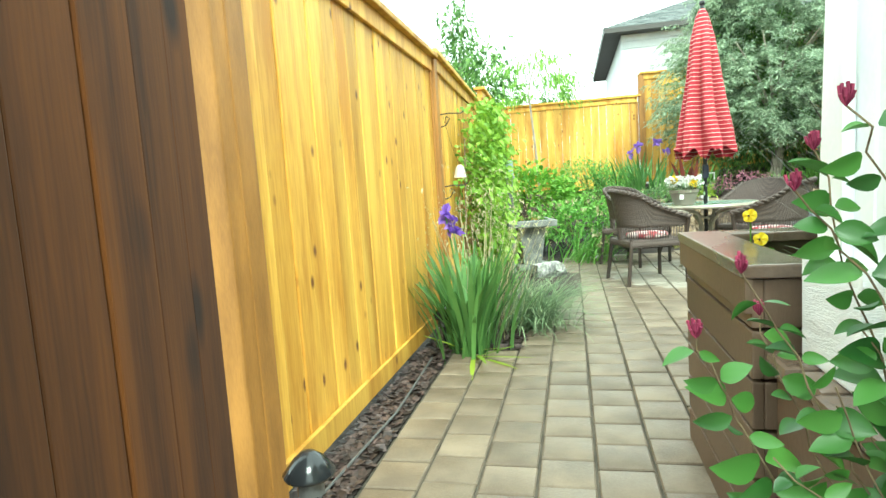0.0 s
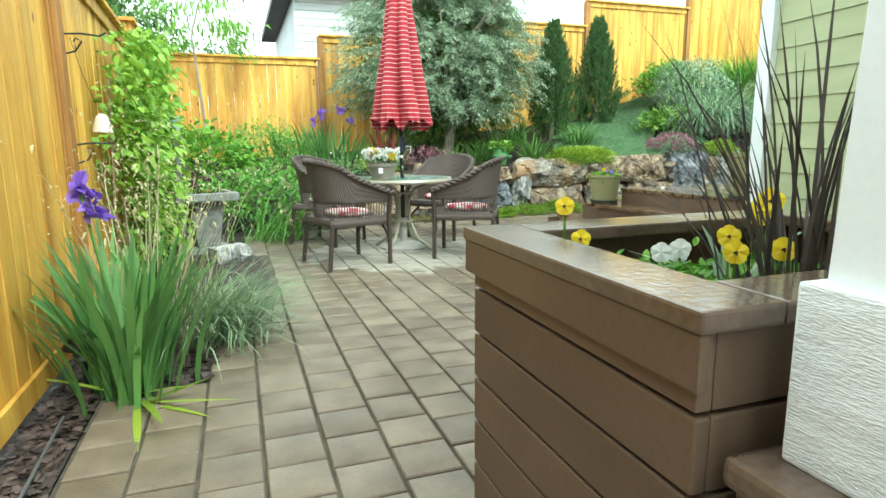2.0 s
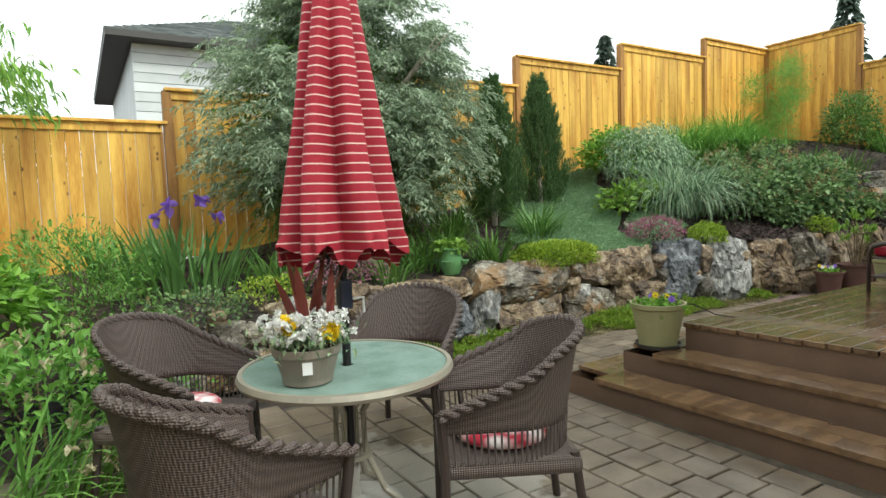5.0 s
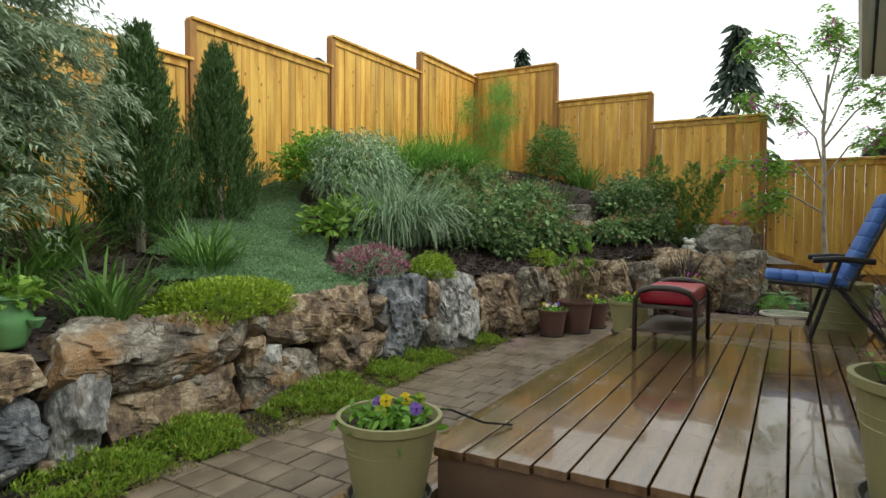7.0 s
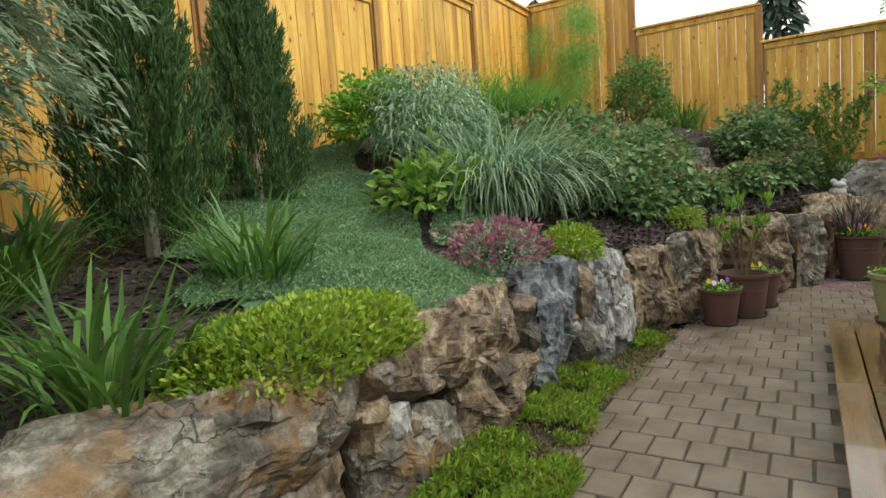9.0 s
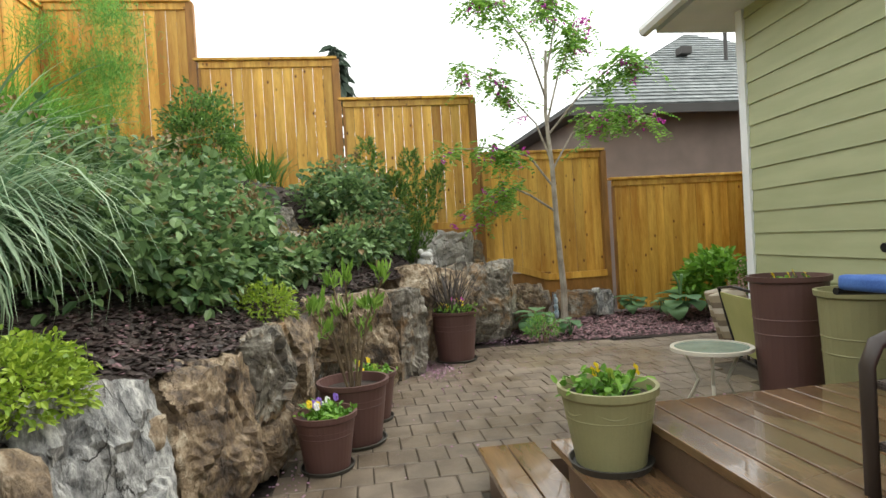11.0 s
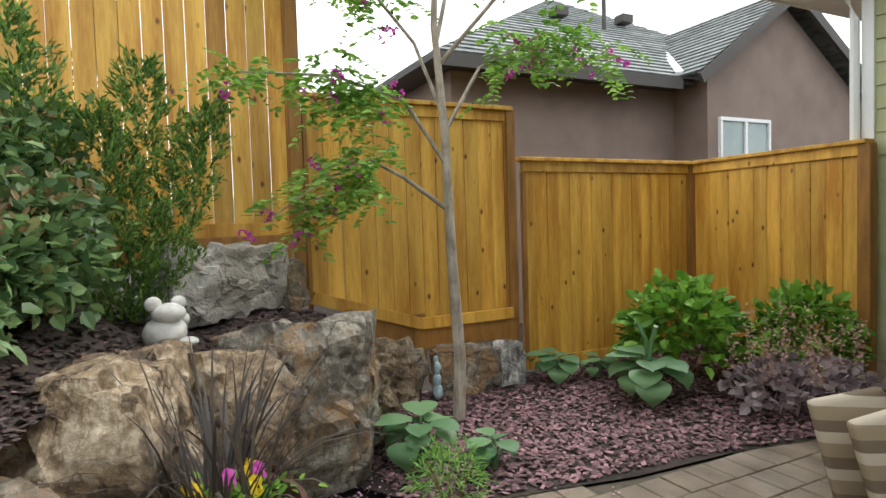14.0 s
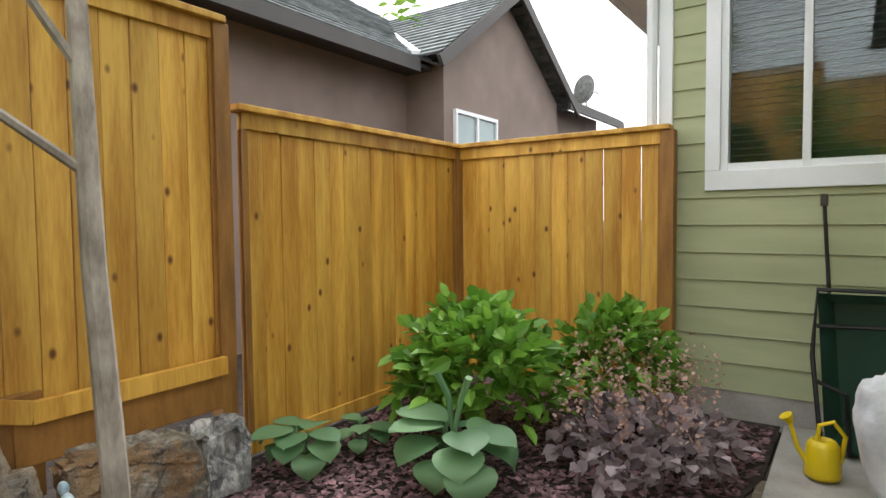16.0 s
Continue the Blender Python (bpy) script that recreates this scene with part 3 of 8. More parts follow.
# ---- house ----
def lap_wall(name, p0, p1, z0, z1, openings, label, lap=0.2, thick=0.18):
    """A wall with lap siding on its outer face (left of p0 to p1); openings are (u0, u1, z0, z1)."""
    a, b = Vector((*p0, 0)), Vector((*p1, 0))
    L = (b - a).length
    ob = empty(name, (a.x, a.y, 0), math.degrees(math.atan2(b.y - a.y, b.x - a.x)), label, "wall", kind="structure")
    bm = bmesh.new()
    us = sorted({0.0, L, *[u for o in openings for u in o[:2]]})
    zs = sorted({z0, z1, *[z for o in openings for z in o[2:]]})
    for u0, u1 in zip(us, us[1:]):
        for za, zb in zip(zs, zs[1:]):
            um, zm = (u0 + u1) / 2, (za + zb) / 2
            if not any(o[0] < um < o[1] and o[2] < zm < o[3] for o in openings):
                box(bm, u0, -thick, za, u1, -0.002, zb)
    part("wall_core", bm, CONCRETE, ob)
    k = 0
    z = z0
    while z < z1 - 0.02:
        zt = min(z + lap, z1)
        cuts = [(0.0, L)]
        for o in openings:
            if o[2] < zt - 0.03 and o[3] > z + 0.03:
                cuts = [q for c in cuts for q in ((c[0], min(c[1], o[0])), (max(c[0], o[1]), c[1])) if q[1] - q[0] > 0.02]
        for u0, u1 in cuts:
            bm = bmesh.new()
            pr = [(0.0, z), (0.022, z), (0.020, z + 0.006), (0.006, zt), (0.0, zt)]
            v0 = [bm.verts.new((u0, y, q)) for y, q in pr]
            v1 = [bm.verts.new((u1, y, q)) for y, q in pr]
            for i in range(5):
                bm.faces.new((v0[i], v1[i], v1[(i + 1) % 5], v0[(i + 1) % 5]))
            bm.faces.new(v0)
            bm.faces.new(v1)
            part("siding_board", bm, SIDING, ob)
        z = zt
    return ob


def window(name, parent_pose, width, height, mullions, label, trim=0.1, blinds=True, backing=True):
    """Window with outer trim, sash frame, panes and slatted blinds; local x along the wall, y outwards."""
    ob = new(name)
    ob.matrix_world = parent_pose
    tagged(ob, label, "window", kind="structure")
    for x0, z0, x1, z1, nm in ((-trim, -trim * 1.4, width + trim, 0, "window_sill"), (-trim, height, width + trim, height + trim * 1.2, "trim"), (-trim, 0, 0, height, "trim"), (width, 0, width + trim, height, "trim")):
        bm = bmesh.new()
        box(bm, x0, -0.02, z0, x1, 0.045, z1, 0.005)
        part(nm, bm, WHITE, ob)
    f = 0.05
    xs = [0.0, *mullions, width]
    for x in xs:
        bm = bmesh.new()
        box(bm, max(0, x - f / 2), -0.08, 0, min(width, x + f / 2) if 0 < x < width else x + (f if x == 0 else 0), 0.02, height, 0.004) if 0 < x < width else box(bm, x if x == 0 else x - f, -0.08, 0, x + f if x == 0 else x, 0.02, height, 0.004)
        part("window_frame", bm, WHITE, ob)
    for z in (0, height - f):
        bm = bmesh.new()
        box(bm, f, -0.078, z, width - f, 0.018, z + f, 0.004)
        part("window_frame", bm, WHITE, ob)
    for x0, x1 in zip(xs, xs[1:]):
        bm = bmesh.new()
        box(bm, x0 + 0.02, -0.045, 0.03, x1 - 0.02, -0.039, height - 0.03)
        p = part("pane", bm, PANE, ob)
        p.visible_shadow = False
    if blinds:
        bm = bmesh.new()
        z = 0.06
        while z < height - 0.05:
            box(bm, 0.06, -0.12, z, width - 0.06, -0.085, z + 0.003, turn=None)
            z += 0.05
        part("blind", bm, BLIND, ob)
    # a dark sheet behind the panes replaces the unlit room
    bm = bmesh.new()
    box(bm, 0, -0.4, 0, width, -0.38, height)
    part("dark_room", bm, DARK_ROOM_WATER, ob)
    return ob


def wall_pose(p0, p1, u, z):
    a = math.atan2(p1[1] - p0[1], p1[0] - p0[0])
    return pose(p0[0] + u * math.cos(a), p0[1] + u * math.sin(a), z, 0, 0, math.degrees(a))


NW, NE = (4.78, 9.36), (11.48, 8.71)
SE, FE = (11.22, 5.93), (13.42, 5.93)
HOUSE = "green lap siding house wall beside the deck"
# walls run so that their outer face lies to the left of the line
lap_wall("wall_north", NW, NE, 0.2, 3.3, [(0.75, 2.6, 0.55, 2.6), (4.0, 4.9, 1.75, 3.0)], HOUSE)
lap_wall("wall_east", NE, SE, 0.2, 3.3, [], HOUSE)
lap_wall("wall_far", SE, FE, 0.2, 3.6, [(0.68, 1.81, 1.79, 3.3)], "green lap siding wall with a wide white window")
lap_wall("wall_west", (4.2, 3.0), NW, 0.2, 3.3, [], HOUSE)
window("window_1", wall_pose(NW, NE, 4.0, 1.75), 0.9, 1.25, [0.0 + 0.45], "white sash window above the deck")
window("window_2", wall_pose(SE, FE, 0.68, 1.79), 1.13, 1.51, [0.6], "wide white sliding window with half-drawn dark blinds")
for (x, y), h in ((NW, 3.3), (NE, 3.3), (FE, 3.6)):
    bm = bmesh.new()
    box(bm, x - 0.085, y - 0.085, 0.2 if y > 6 else 0.2, x + 0.035, y + 0.045, h, 0.006) if x < 5 else box(bm, x - 0.06, y - 0.085, 0.2, x + 0.04, y + 0.045, h, 0.006)
    single("corner_board", bm, WHITE, label="white corner board of the house", category="trim", kind="structure")
bm = bmesh.new()
for p, q in ((NW, NE), (NE, SE), (SE, FE), ((4.2, 3.0), NW)):
    a = Vector((*p, 0))
    d = Vector((q[0] - p[0], q[1] - p[1], 0))
    m = Matrix.Translation(a) @ Matrix.Rotation(math.atan2(d.y, d.x), 4, "Z")
    box(bm, 0, -0.17, -0.05, d.length, 0.012, 0.2, turn=m)
single("foundation", bm, CONCRETE, label="grey concrete foundation of the house", category="foundation", kind="structure")

# eaves and roof over the house
ROOF = surface("house_shingle", (0.07, 0.065, 0.06), (0.16, 0.15, 0.14), 4, 0.9, 0.4, fine=60)
house_roof = empty("house_roof", (0, 0, 0), 0, "white-trimmed eaves and dark shingle roof of the house", "roof", kind="structure")
bm = bmesh.new()
for z, g in ((3.3, 0.55),):
    vs = [bm.verts.new(v) for v in ((4.2 - g, 2.5, z), (4.78 - g, 9.36 + g, z), (11.5 + g, 8.71 + g, z), (11.5 + g, 2.5, z))]
    up = [bm.verts.new((v.co.x, v.co.y, z + 0.05)) for v in vs]
    top = [bm.verts.new(v) for v in ((7.0, 2.5, 5.6), (7.3, 6.3, 5.6), (9.0, 6.2, 5.6), (9.0, 2.5, 5.6))]
    bm.faces.new(vs)
    for i in range(3):
        bm.faces.new((vs[i], vs[i + 1], up[i + 1], up[i]))
part("soffit", bm, WHITE, house_roof)
bm = bmesh.new()
lo = [bm.verts.new(v) for v in ((3.6, 2.5, 3.352), (4.18, 9.96, 3.352), (12.1, 9.3, 3.352), (12.1, 2.5, 3.352))]
hi = [bm.verts.new(v) for v in ((7.8, 2.5, 5.8), (7.8, 6.2, 5.8))]
bm.faces.new((lo[0], lo[1], hi[1], hi[0]))
bm.faces.new((lo[1], lo[2], hi[1]))
bm.faces.new((lo[2], lo[3], hi[0], hi[1]))
part("roof_slope", bm, ROOF, house_roof)
bm = bmesh.new()
box(bm, 11.0, 2.5, 3.6, 14.15, 6.45, 3.66)
part("soffit", bm, WHITE, house_roof)
bm = bmesh.new()
lo = [bm.verts.new(v) for v in ((10.9, 2.5, 3.67), (10.9, 6.5, 3.67), (14.2, 6.5, 3.67), (14.2, 2.5, 3.67))]
hi = [bm.verts.new(v) for v in ((12.0, 2.5, 4.9), (12.0, 4.6, 4.9))]
bm.faces.new((lo[0], lo[1], hi[1], hi[0]))
bm.faces.new((lo[1], lo[2], hi[1]))
bm.faces.new((lo[2], lo[3], hi[0], hi[1]))
part("roof_slope", bm, ROOF, house_roof)
for a, b in (((4.15, 10.0, 3.36), (12.15, 9.34, 3.36)), ((10.9, 6.52, 3.68), (14.24, 6.52, 3.68)), ((14.24, 6.52, 3.68), (14.24, 2.5, 3.68)), ((4.15, 10.0, 3.36), (3.55, 2.5, 3.36))):
    bm = bmesh.new()
    pipe(bm, [a, b], 0.065, 8)
    part("gutter", bm, WHITE, house_roof)
bm = bmesh.new()
pipe(bm, [(14.1, 6.5, 3.62), (13.9, 6.3, 3.5), (13.55, 6.02, 3.42), (13.5, 6.0, 3.2), (13.5, 6.0, 0.3)], 0.04, 8)
part("downspout", bm, WHITE, house_roof)

# door onto the deck
door = new("door_1")
door.matrix_world = wall_pose(NW, NE, 0.75, 0.55)
tagged(door, "white glazed patio door with black hinges", "door", kind="structure")
for x0, x1, z0, z1 in ((-0.11, 0, -0.02, 2.16), (1.85, 1.96, -0.02, 2.16), (-0.11, 1.96, 2.16, 2.28)):
    bm = bmesh.new()
    box(bm, x0, -0.1, z0, x1, 0.05, z1, 0.005)
    part("door_frame", bm, WHITE, door)
for x0 in (0.0, 0.93):
    for a, b, c, d in ((0, 0.12, 0, 2.05), (0.80, 0.92, 0, 2.05), (0.12, 0.80, 0, 0.25), (0.12, 0.80, 1.93, 2.05)):
        bm = bmesh.new()
        box(bm, x0 + a, -0.06, c, x0 + b, -0.01, d, 0.004)
        part("door_rail", bm, WHITE, door)
    bm = bmesh.new()
    box(bm, x0 + 0.12, -0.04, 0.25, x0 + 0.80, -0.03, 1.93)
    part("pane", bm, PANE, door).visible_shadow = False
    for z in (0.2, 1.0, 1.8):
        bm = bmesh.new()
        box(bm, x0 - 0.005 if x0 == 0 else 1.845, -0.01, z, x0 + 0.012 if x0 == 0 else 1.862, 0.003, z + 0.1)
        part("hinge", bm, BLACK, door)
# dark sheet behind the door glass, painted as the unlit interior
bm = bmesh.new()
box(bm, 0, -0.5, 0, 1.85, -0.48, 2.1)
part("dark_room", bm, DARK_ROOM_WATER, door)

# ---- deck with wrapping steps ----
deck = empty("deck", (0, 0, 0), 0, "wet brown timber deck with two wrapping steps", "deck", kind="structure")
bm = bmesh.new()
west = lambda y, x_n, x_s: x_n + (x_s - x_n) * (11.3 - y) / 1.95
n = 15
y0, y1 = 9.28, 11.30
w = (y1 - y0) / n
for k in range(n):
    ya, yb = y0 + w * k, y0 + w * (k + 1) - 0.008
    bm = bmesh.new()
    xa, xb = west((ya + yb) / 2, 4.74, 4.93), 8.82
    box(bm, -(xb - xa) / 2, -(yb - ya) / 2, -0.018, (xb - xa) / 2, (yb - ya) / 2, 0.018, 0.004)
    ob = part("deck_board", bm, DECK, deck)
    ob.location = ((xa + xb) / 2, (ya + yb) / 2, 0.503)


def step_ring(z, xw_n, xw_s, yn, xe, tread, riser_top):
    """One step along the west and north sides: two tread boards on each and a painted riser."""
    for k in range(2):
        a, b = tread * k / 2, tread * (k + 1) / 2 - 0.008
        bm = bmesh.new()
        box(bm, -(xe - xw_n - tread) / 2, -(b - a) / 2, -0.018, (xe - xw_n - tread) / 2 + tread, (b - a) / 2, 0.018, 0.004)
        ob = part("step_board", bm, DECK, deck)
        ob.location = ((xw_n + tread + xe) / 2 - tread / 2 - 0.0, yn - (a + b) / 2, z - 0.018)
        bm = bmesh.new()
        pts = [(xw_n + a, yn - tread), (xw_n + b, yn - tread), (xw_s + b, 9.30), (xw_s + a, 9.30)]
        lo = [bm.verts.new((x, y, z - 0.036)) for x, y in pts]
        hi = [bm.verts.new((x, y, z)) for x, y in pts]
        bm.faces.new(lo)
        bm.faces.new(hi)
        for i in range(4):
            bm.faces.new((lo[i], lo[(i + 1) % 4], hi[(i + 1) % 4], hi[i]))
        part("step_board", bm, DECK, deck)
    bm = bmesh.new()
    i = 0.02
    pts = [(xe - i, 9.4), (xe - i, yn - i), (xw_n + i, yn - i), (xw_s + i, 9.31)]
    lo = [bm.verts.new((x, y, -0.02)) for x, y in pts]
    hi = [bm.verts.new((x, y, z - 0.036)) for x, y in pts]
    for k in range(3):
        bm.faces.new((lo[k], lo[k + 1], hi[k + 1], hi[k]))
    part("riser", bm, DECK_PAINT, deck)


step_ring(0.175, 4.06, 4.17, 11.84, 9.28, 0.32, 0.175)
step_ring(0.345, 4.39, 4.55, 11.58, 8.82, 0.30, 0.345)
bm = bmesh.new()
pts = [(8.80, 9.3), (8.80, 11.28), (4.76, 11.28), (4.95, 9.31)]
lo = [bm.verts.new((x, y, -0.02)) for x, y in pts]
hi = [bm.verts.new((x, y, 0.484)) for x, y in pts]
for k in range(3):
    bm.faces.new((lo[k], lo[k + 1], hi[k + 1], hi[k]))
part("riser", bm, DECK_PAINT, deck)

# ---- neighbouring houses ----
house = empty("neighbour_house", (0, 0, 0), 0, "brown stucco house with grey shingle roof behind the fence", "house")


def prism(pts, z0, z1):
    bm = bmesh.new()
    lo = [bm.verts.new((x, y, z0)) for x, y in pts]
    hi = [bm.verts.new((x, y, z1)) for x, y in pts]
    bm.faces.new(lo)
    bm.faces.new(hi)
    for i in range(len(pts)):
        bm.faces.new((lo[i], lo[(i + 1) % len(pts)], hi[(i + 1) % len(pts)], hi[i]))
    return bm


part("wall", prism([(18.0, 3.3), (18.0, 7.7), (26, 7.7), (26, -2), (18.3, -2)], -0.1, 3.72), STUCCO, house)
bm = bmesh.new()
pr = [(3.25, -0.1), (3.25, 3.85), (1.3, 5.3), (-0.9, 3.85), (-0.9, -0.1)]
a = [bm.verts.new((17.3, y, z)) for y, z in pr]
b = [bm.verts.new((22, y, z)) for y, z in pr]
bm.faces.new(a)
for i in range(5):
    bm.faces.new((a[i], a[(i + 1) % 5], b[(i + 1) % 5], b[i]))
part("gable_wall", bm, STUCCO, house)
part("wall", prism([(17.55, -3.9), (17.55, -0.9), (23, -0.9), (23, -3.9)], -0.1, 3.93), STUCCO, house)


def shingled(corners, rows_n, ob):
    """A roof plane laid in thin overlapping courses; corners go eave left, eave right, ridge right, ridge left."""
    e0, e1, r1, r0 = (Vector(c) for c in corners)
    nrm = (e1 - e0).cross(r0 - e0 if (r0 - e0).length > 0.01 else r1 - e0).normalized()
    if nrm.z < 0:
        nrm = -nrm
    for k in range(rows_n):
        t0, t1 = k / rows_n, (k + 1) / rows_n
        bm = bmesh.new()
        A, B, C, D = e0.lerp(r0, t0), e1.lerp(r1, t0), e1.lerp(r1, t1), e0.lerp(r0, t1)
        v = [bm.verts.new(p) for p in (A + nrm * 0.035, B + nrm * 0.035, C + nrm * 0.01, D + nrm * 0.01, A, B)]
        bm.faces.new((v[0], v[1], v[2], v[3])) if (C - D).length > 0.01 else bm.faces.new((v[0], v[1], v[2]))
        bm.faces.new((v[4], v[5], v[1], v[0]))
        part("shingle_course", bm, SHINGLE, ob)


hr = part("roof", prism([(17.5, 3.5), (17.5, 8.2), (26.5, 8.2), (26.5, -2.4), (17.9, -2.4)], 3.72, 3.78), FASCIA, house)
shingled([(17.4, -2.4, 3.78), (17.4, 8.2, 3.78), (22, 2.9, 6.75), (22, 2.85, 6.75)], 26, hr)
shingled([(17.4, 8.2, 3.78), (26.6, 8.2, 3.78), (22, 2.9, 6.75), (22, 2.9, 6.75)], 26, hr)
shingled([(17.0, 3.75, 3.80), (22, 3.75, 3.80), (22, 1.3, 5.48), (17.0, 1.3, 5.48)], 16, hr)
shingled([(22, -1.3, 3.78), (17.0, -1.3, 3.78), (17.0, 1.3, 5.48), (22, 1.3, 5.48)], 16, hr)
shingled([(17.05, -4.3, 3.9), (17.05, -0.9, 3.9), (19.5, -0.9, 5.0), (19.5, -2.2, 5.0)], 10, hr)
for p, q in (((17.0, 3.78, 3.72), (17.0, 1.3, 5.44)), ((17.0, 1.3, 5.44), (17.0, -1.35, 3.72)), ((17.38, 3.75, 3.72), (17.38, 8.25, 3.72)), ((17.02, -0.9, 3.84), (17.02, -4.35, 3.84))):
    bm = bmesh.new()
    d = Vector(q) - Vector(p)
    m = Matrix.Translation(p) @ d.to_track_quat("X", "Z").to_matrix().to_4x4()
    box(bm, 0, -0.03, -0.13, d.length, 0.03, 0.05, turn=m)
    part("fascia", bm, FASCIA, house)
nw = new("window")
nw.parent = house
nw.matrix_world = pose(17.29, 1.7, 2.11, 0, 0, 90)
for x0, z0, x1, z1 in ((0, 0, 1.3, 0.06), (0, 1.0, 1.3, 1.06), (0, 0.06, 0.05, 1.0), (1.25, 0.06, 1.3, 1.0), (0.62, 0.06, 0.68, 1.0)):
    bm = bmesh.new()
    box(bm, x0, -0.03, z0, x1, 0.05, z1)
    part("frame", bm, WHITE, nw)
for x0 in (0.05, 0.68):
    bm = bmesh.new()
    box(bm, x0, -0.005, 0.06, x0 + 0.57, 0.012, 1.0)
    part("pane", bm, plain("pale_pane", (0.28, 0.36, 0.36), 0.08, 0, 0.1), nw)
for x, y, z in ((20.0, 4.2, 5.75), (20.2, 2.3, 5.9)):
    bm = bmesh.new()
    box(bm, x - 0.15, y - 0.15, z - 0.2, x + 0.12, y + 0.15, z - 0.02, 0.02)
    part("roof_vent", bm, FASCIA, house)
bm = bmesh.new()
rod(bm, (19.8, 3.2, 5.3), (19.8, 3.2, 6.05), 0.045)
part("vent_pipe", bm, FASCIA, house)
bm = bmesh.new()
d = Vector((20.3, 1.35, 5.5)) - Vector((17.45, 3.72, 3.86))
box(bm, 0, -0.06, 0, d.length, 0.06, 0.05, turn=Matrix.Translation((17.45, 3.72, 3.86)) @ d.to_track_quat("X", "Z").to_matrix().to_4x4())
part("valley_flashing", bm, WHITE, house)

PALE = surface("pale_siding", (0.55, 0.58, 0.58), (0.64, 0.66, 0.66), 2, 0.6, 0.2, fine=60)
house2 = empty("far_house", (0, 0, 0), 0, "pale grey house with dark hip roof beyond the back fence", "house")
part("wall", prism([(2.2, 22.4), (7.5, 22.4), (7.5, 30), (2.2, 30)], 0, 5.0), PALE, house2)
for k in range(24):
    bm = bmesh.new()
    box(bm, 2.18, 22.36, 0.2 + 0.2 * k, 7.52, 22.39, 0.385 + 0.2 * k)
    part("siding_board", bm, PALE, house2)
r2 = part("roof", prism([(1.7, 21.9), (8, 21.9), (8, 30.4), (1.7, 30.4)], 4.98, 5.1), FASCIA, house2)
shingled([(1.7, 21.9, 5.1), (8, 21.9, 5.1), (5.0, 25.1, 6.5), (4.9, 25.1, 6.5)], 18, r2)
shingled([(1.7, 30.4, 5.1), (1.7, 21.9, 5.1), (4.9, 25.1, 6.5), (4.9, 27, 6.5)], 18, r2)


# ---- dry stone wall and boulders ----
def stone_mesh(sx, sy, sz, seed, mat, sub=4, rough=0.03):
    """A split block: knocked-off corners, planes broken away at different tilts, ledges along the bedding."""
    bm = bmesh.new()
    bmesh.ops.create_cube(bm, size=2.0)
    bmesh.ops.subdivide_edges(bm, edges=list(bm.edges), cuts={2: 4, 3: 9, 4: 25}[sub], use_grid_fill=True)
    r = random.Random(seed)
    off = Vector((r.uniform(-50, 50), r.uniform(-50, 50), r.uniform(-50, 50)))
    skew = r.uniform(-0.14, 0.14), r.uniform(-0.12, 0.12)
    planes = [(Vector((r.gauss(0, 1), r.gauss(0, 0.5), r.gauss(0, 1))).normalized(), r.uniform(1.1, 1.32)) for _ in range(11)]
    planes += [(Vector((r.gauss(0, 0.35), -1, r.gauss(0, 0.35))).normalized(), r.uniform(0.84, 0.98)) for _ in range(6)]
    size = Vector((sx / 2, sy / 2, sz / 2))
    tilts = [Vector((r.uniform(-1, 1), r.uniform(-1, 1), r.uniform(-1, 1))) for _ in range(64)]
    big = min(1.0, min(sx, sz) / 0.35)
    bed = r.uniform(-0.35, 0.35)
    for v in bm.verts:
        p = v.co.copy()
        p = Vector((p.x + skew[0] * p.z, p.y, p.z + skew[1] * p.x))
        for n, d in planes:
            e = p.dot(n) - d
            if e > 0:
                p -= n * e
        m = max(abs(p.x), abs(p.y), abs(p.z))
        if m > 0:
            p = p.lerp(p.normalized() * m * 1.12, 0.03)
        q = Vector((p.x * size.x, p.y * size.y, p.z * size.z))
        w = q + off
        w += 0.05 * noise.noise_vector(w * 3.0)
        k = 0.0
        for scale, depth in ((4.2, 1.0), (10.0, 0.5)):
            near = noise.voronoi(w * scale)[1][0]
            h = int(abs(near.x * 7.3 + near.y * 13.7 + near.z * 29.1) * 10) % 64
            k += depth * (0.022 * tilts[h].x + 0.16 * tilts[(h * 7 + 5) % 64].dot(w - near / scale) * min(1.0, 4.2 / scale + 0.3))
        ledge = (q.z + bed * q.x + 0.03 * noise.noise(w * 2.5)) * 14
        k += 0.012 * (ledge - math.floor(ledge)) * max(0.0, noise.noise(w * 2.0) + 0.25)
        k = big * k + rough * 0.25 * noise.noise(w * 11) + rough * 0.12 * noise.noise(w * 27)
        d = Vector((p.x ** 5, p.y ** 5, p.z ** 5))
        d = d.normalized() if d.length > 1e-6 else p
        v.co = q + d * k
    return meshed(bm, "stone", mat)


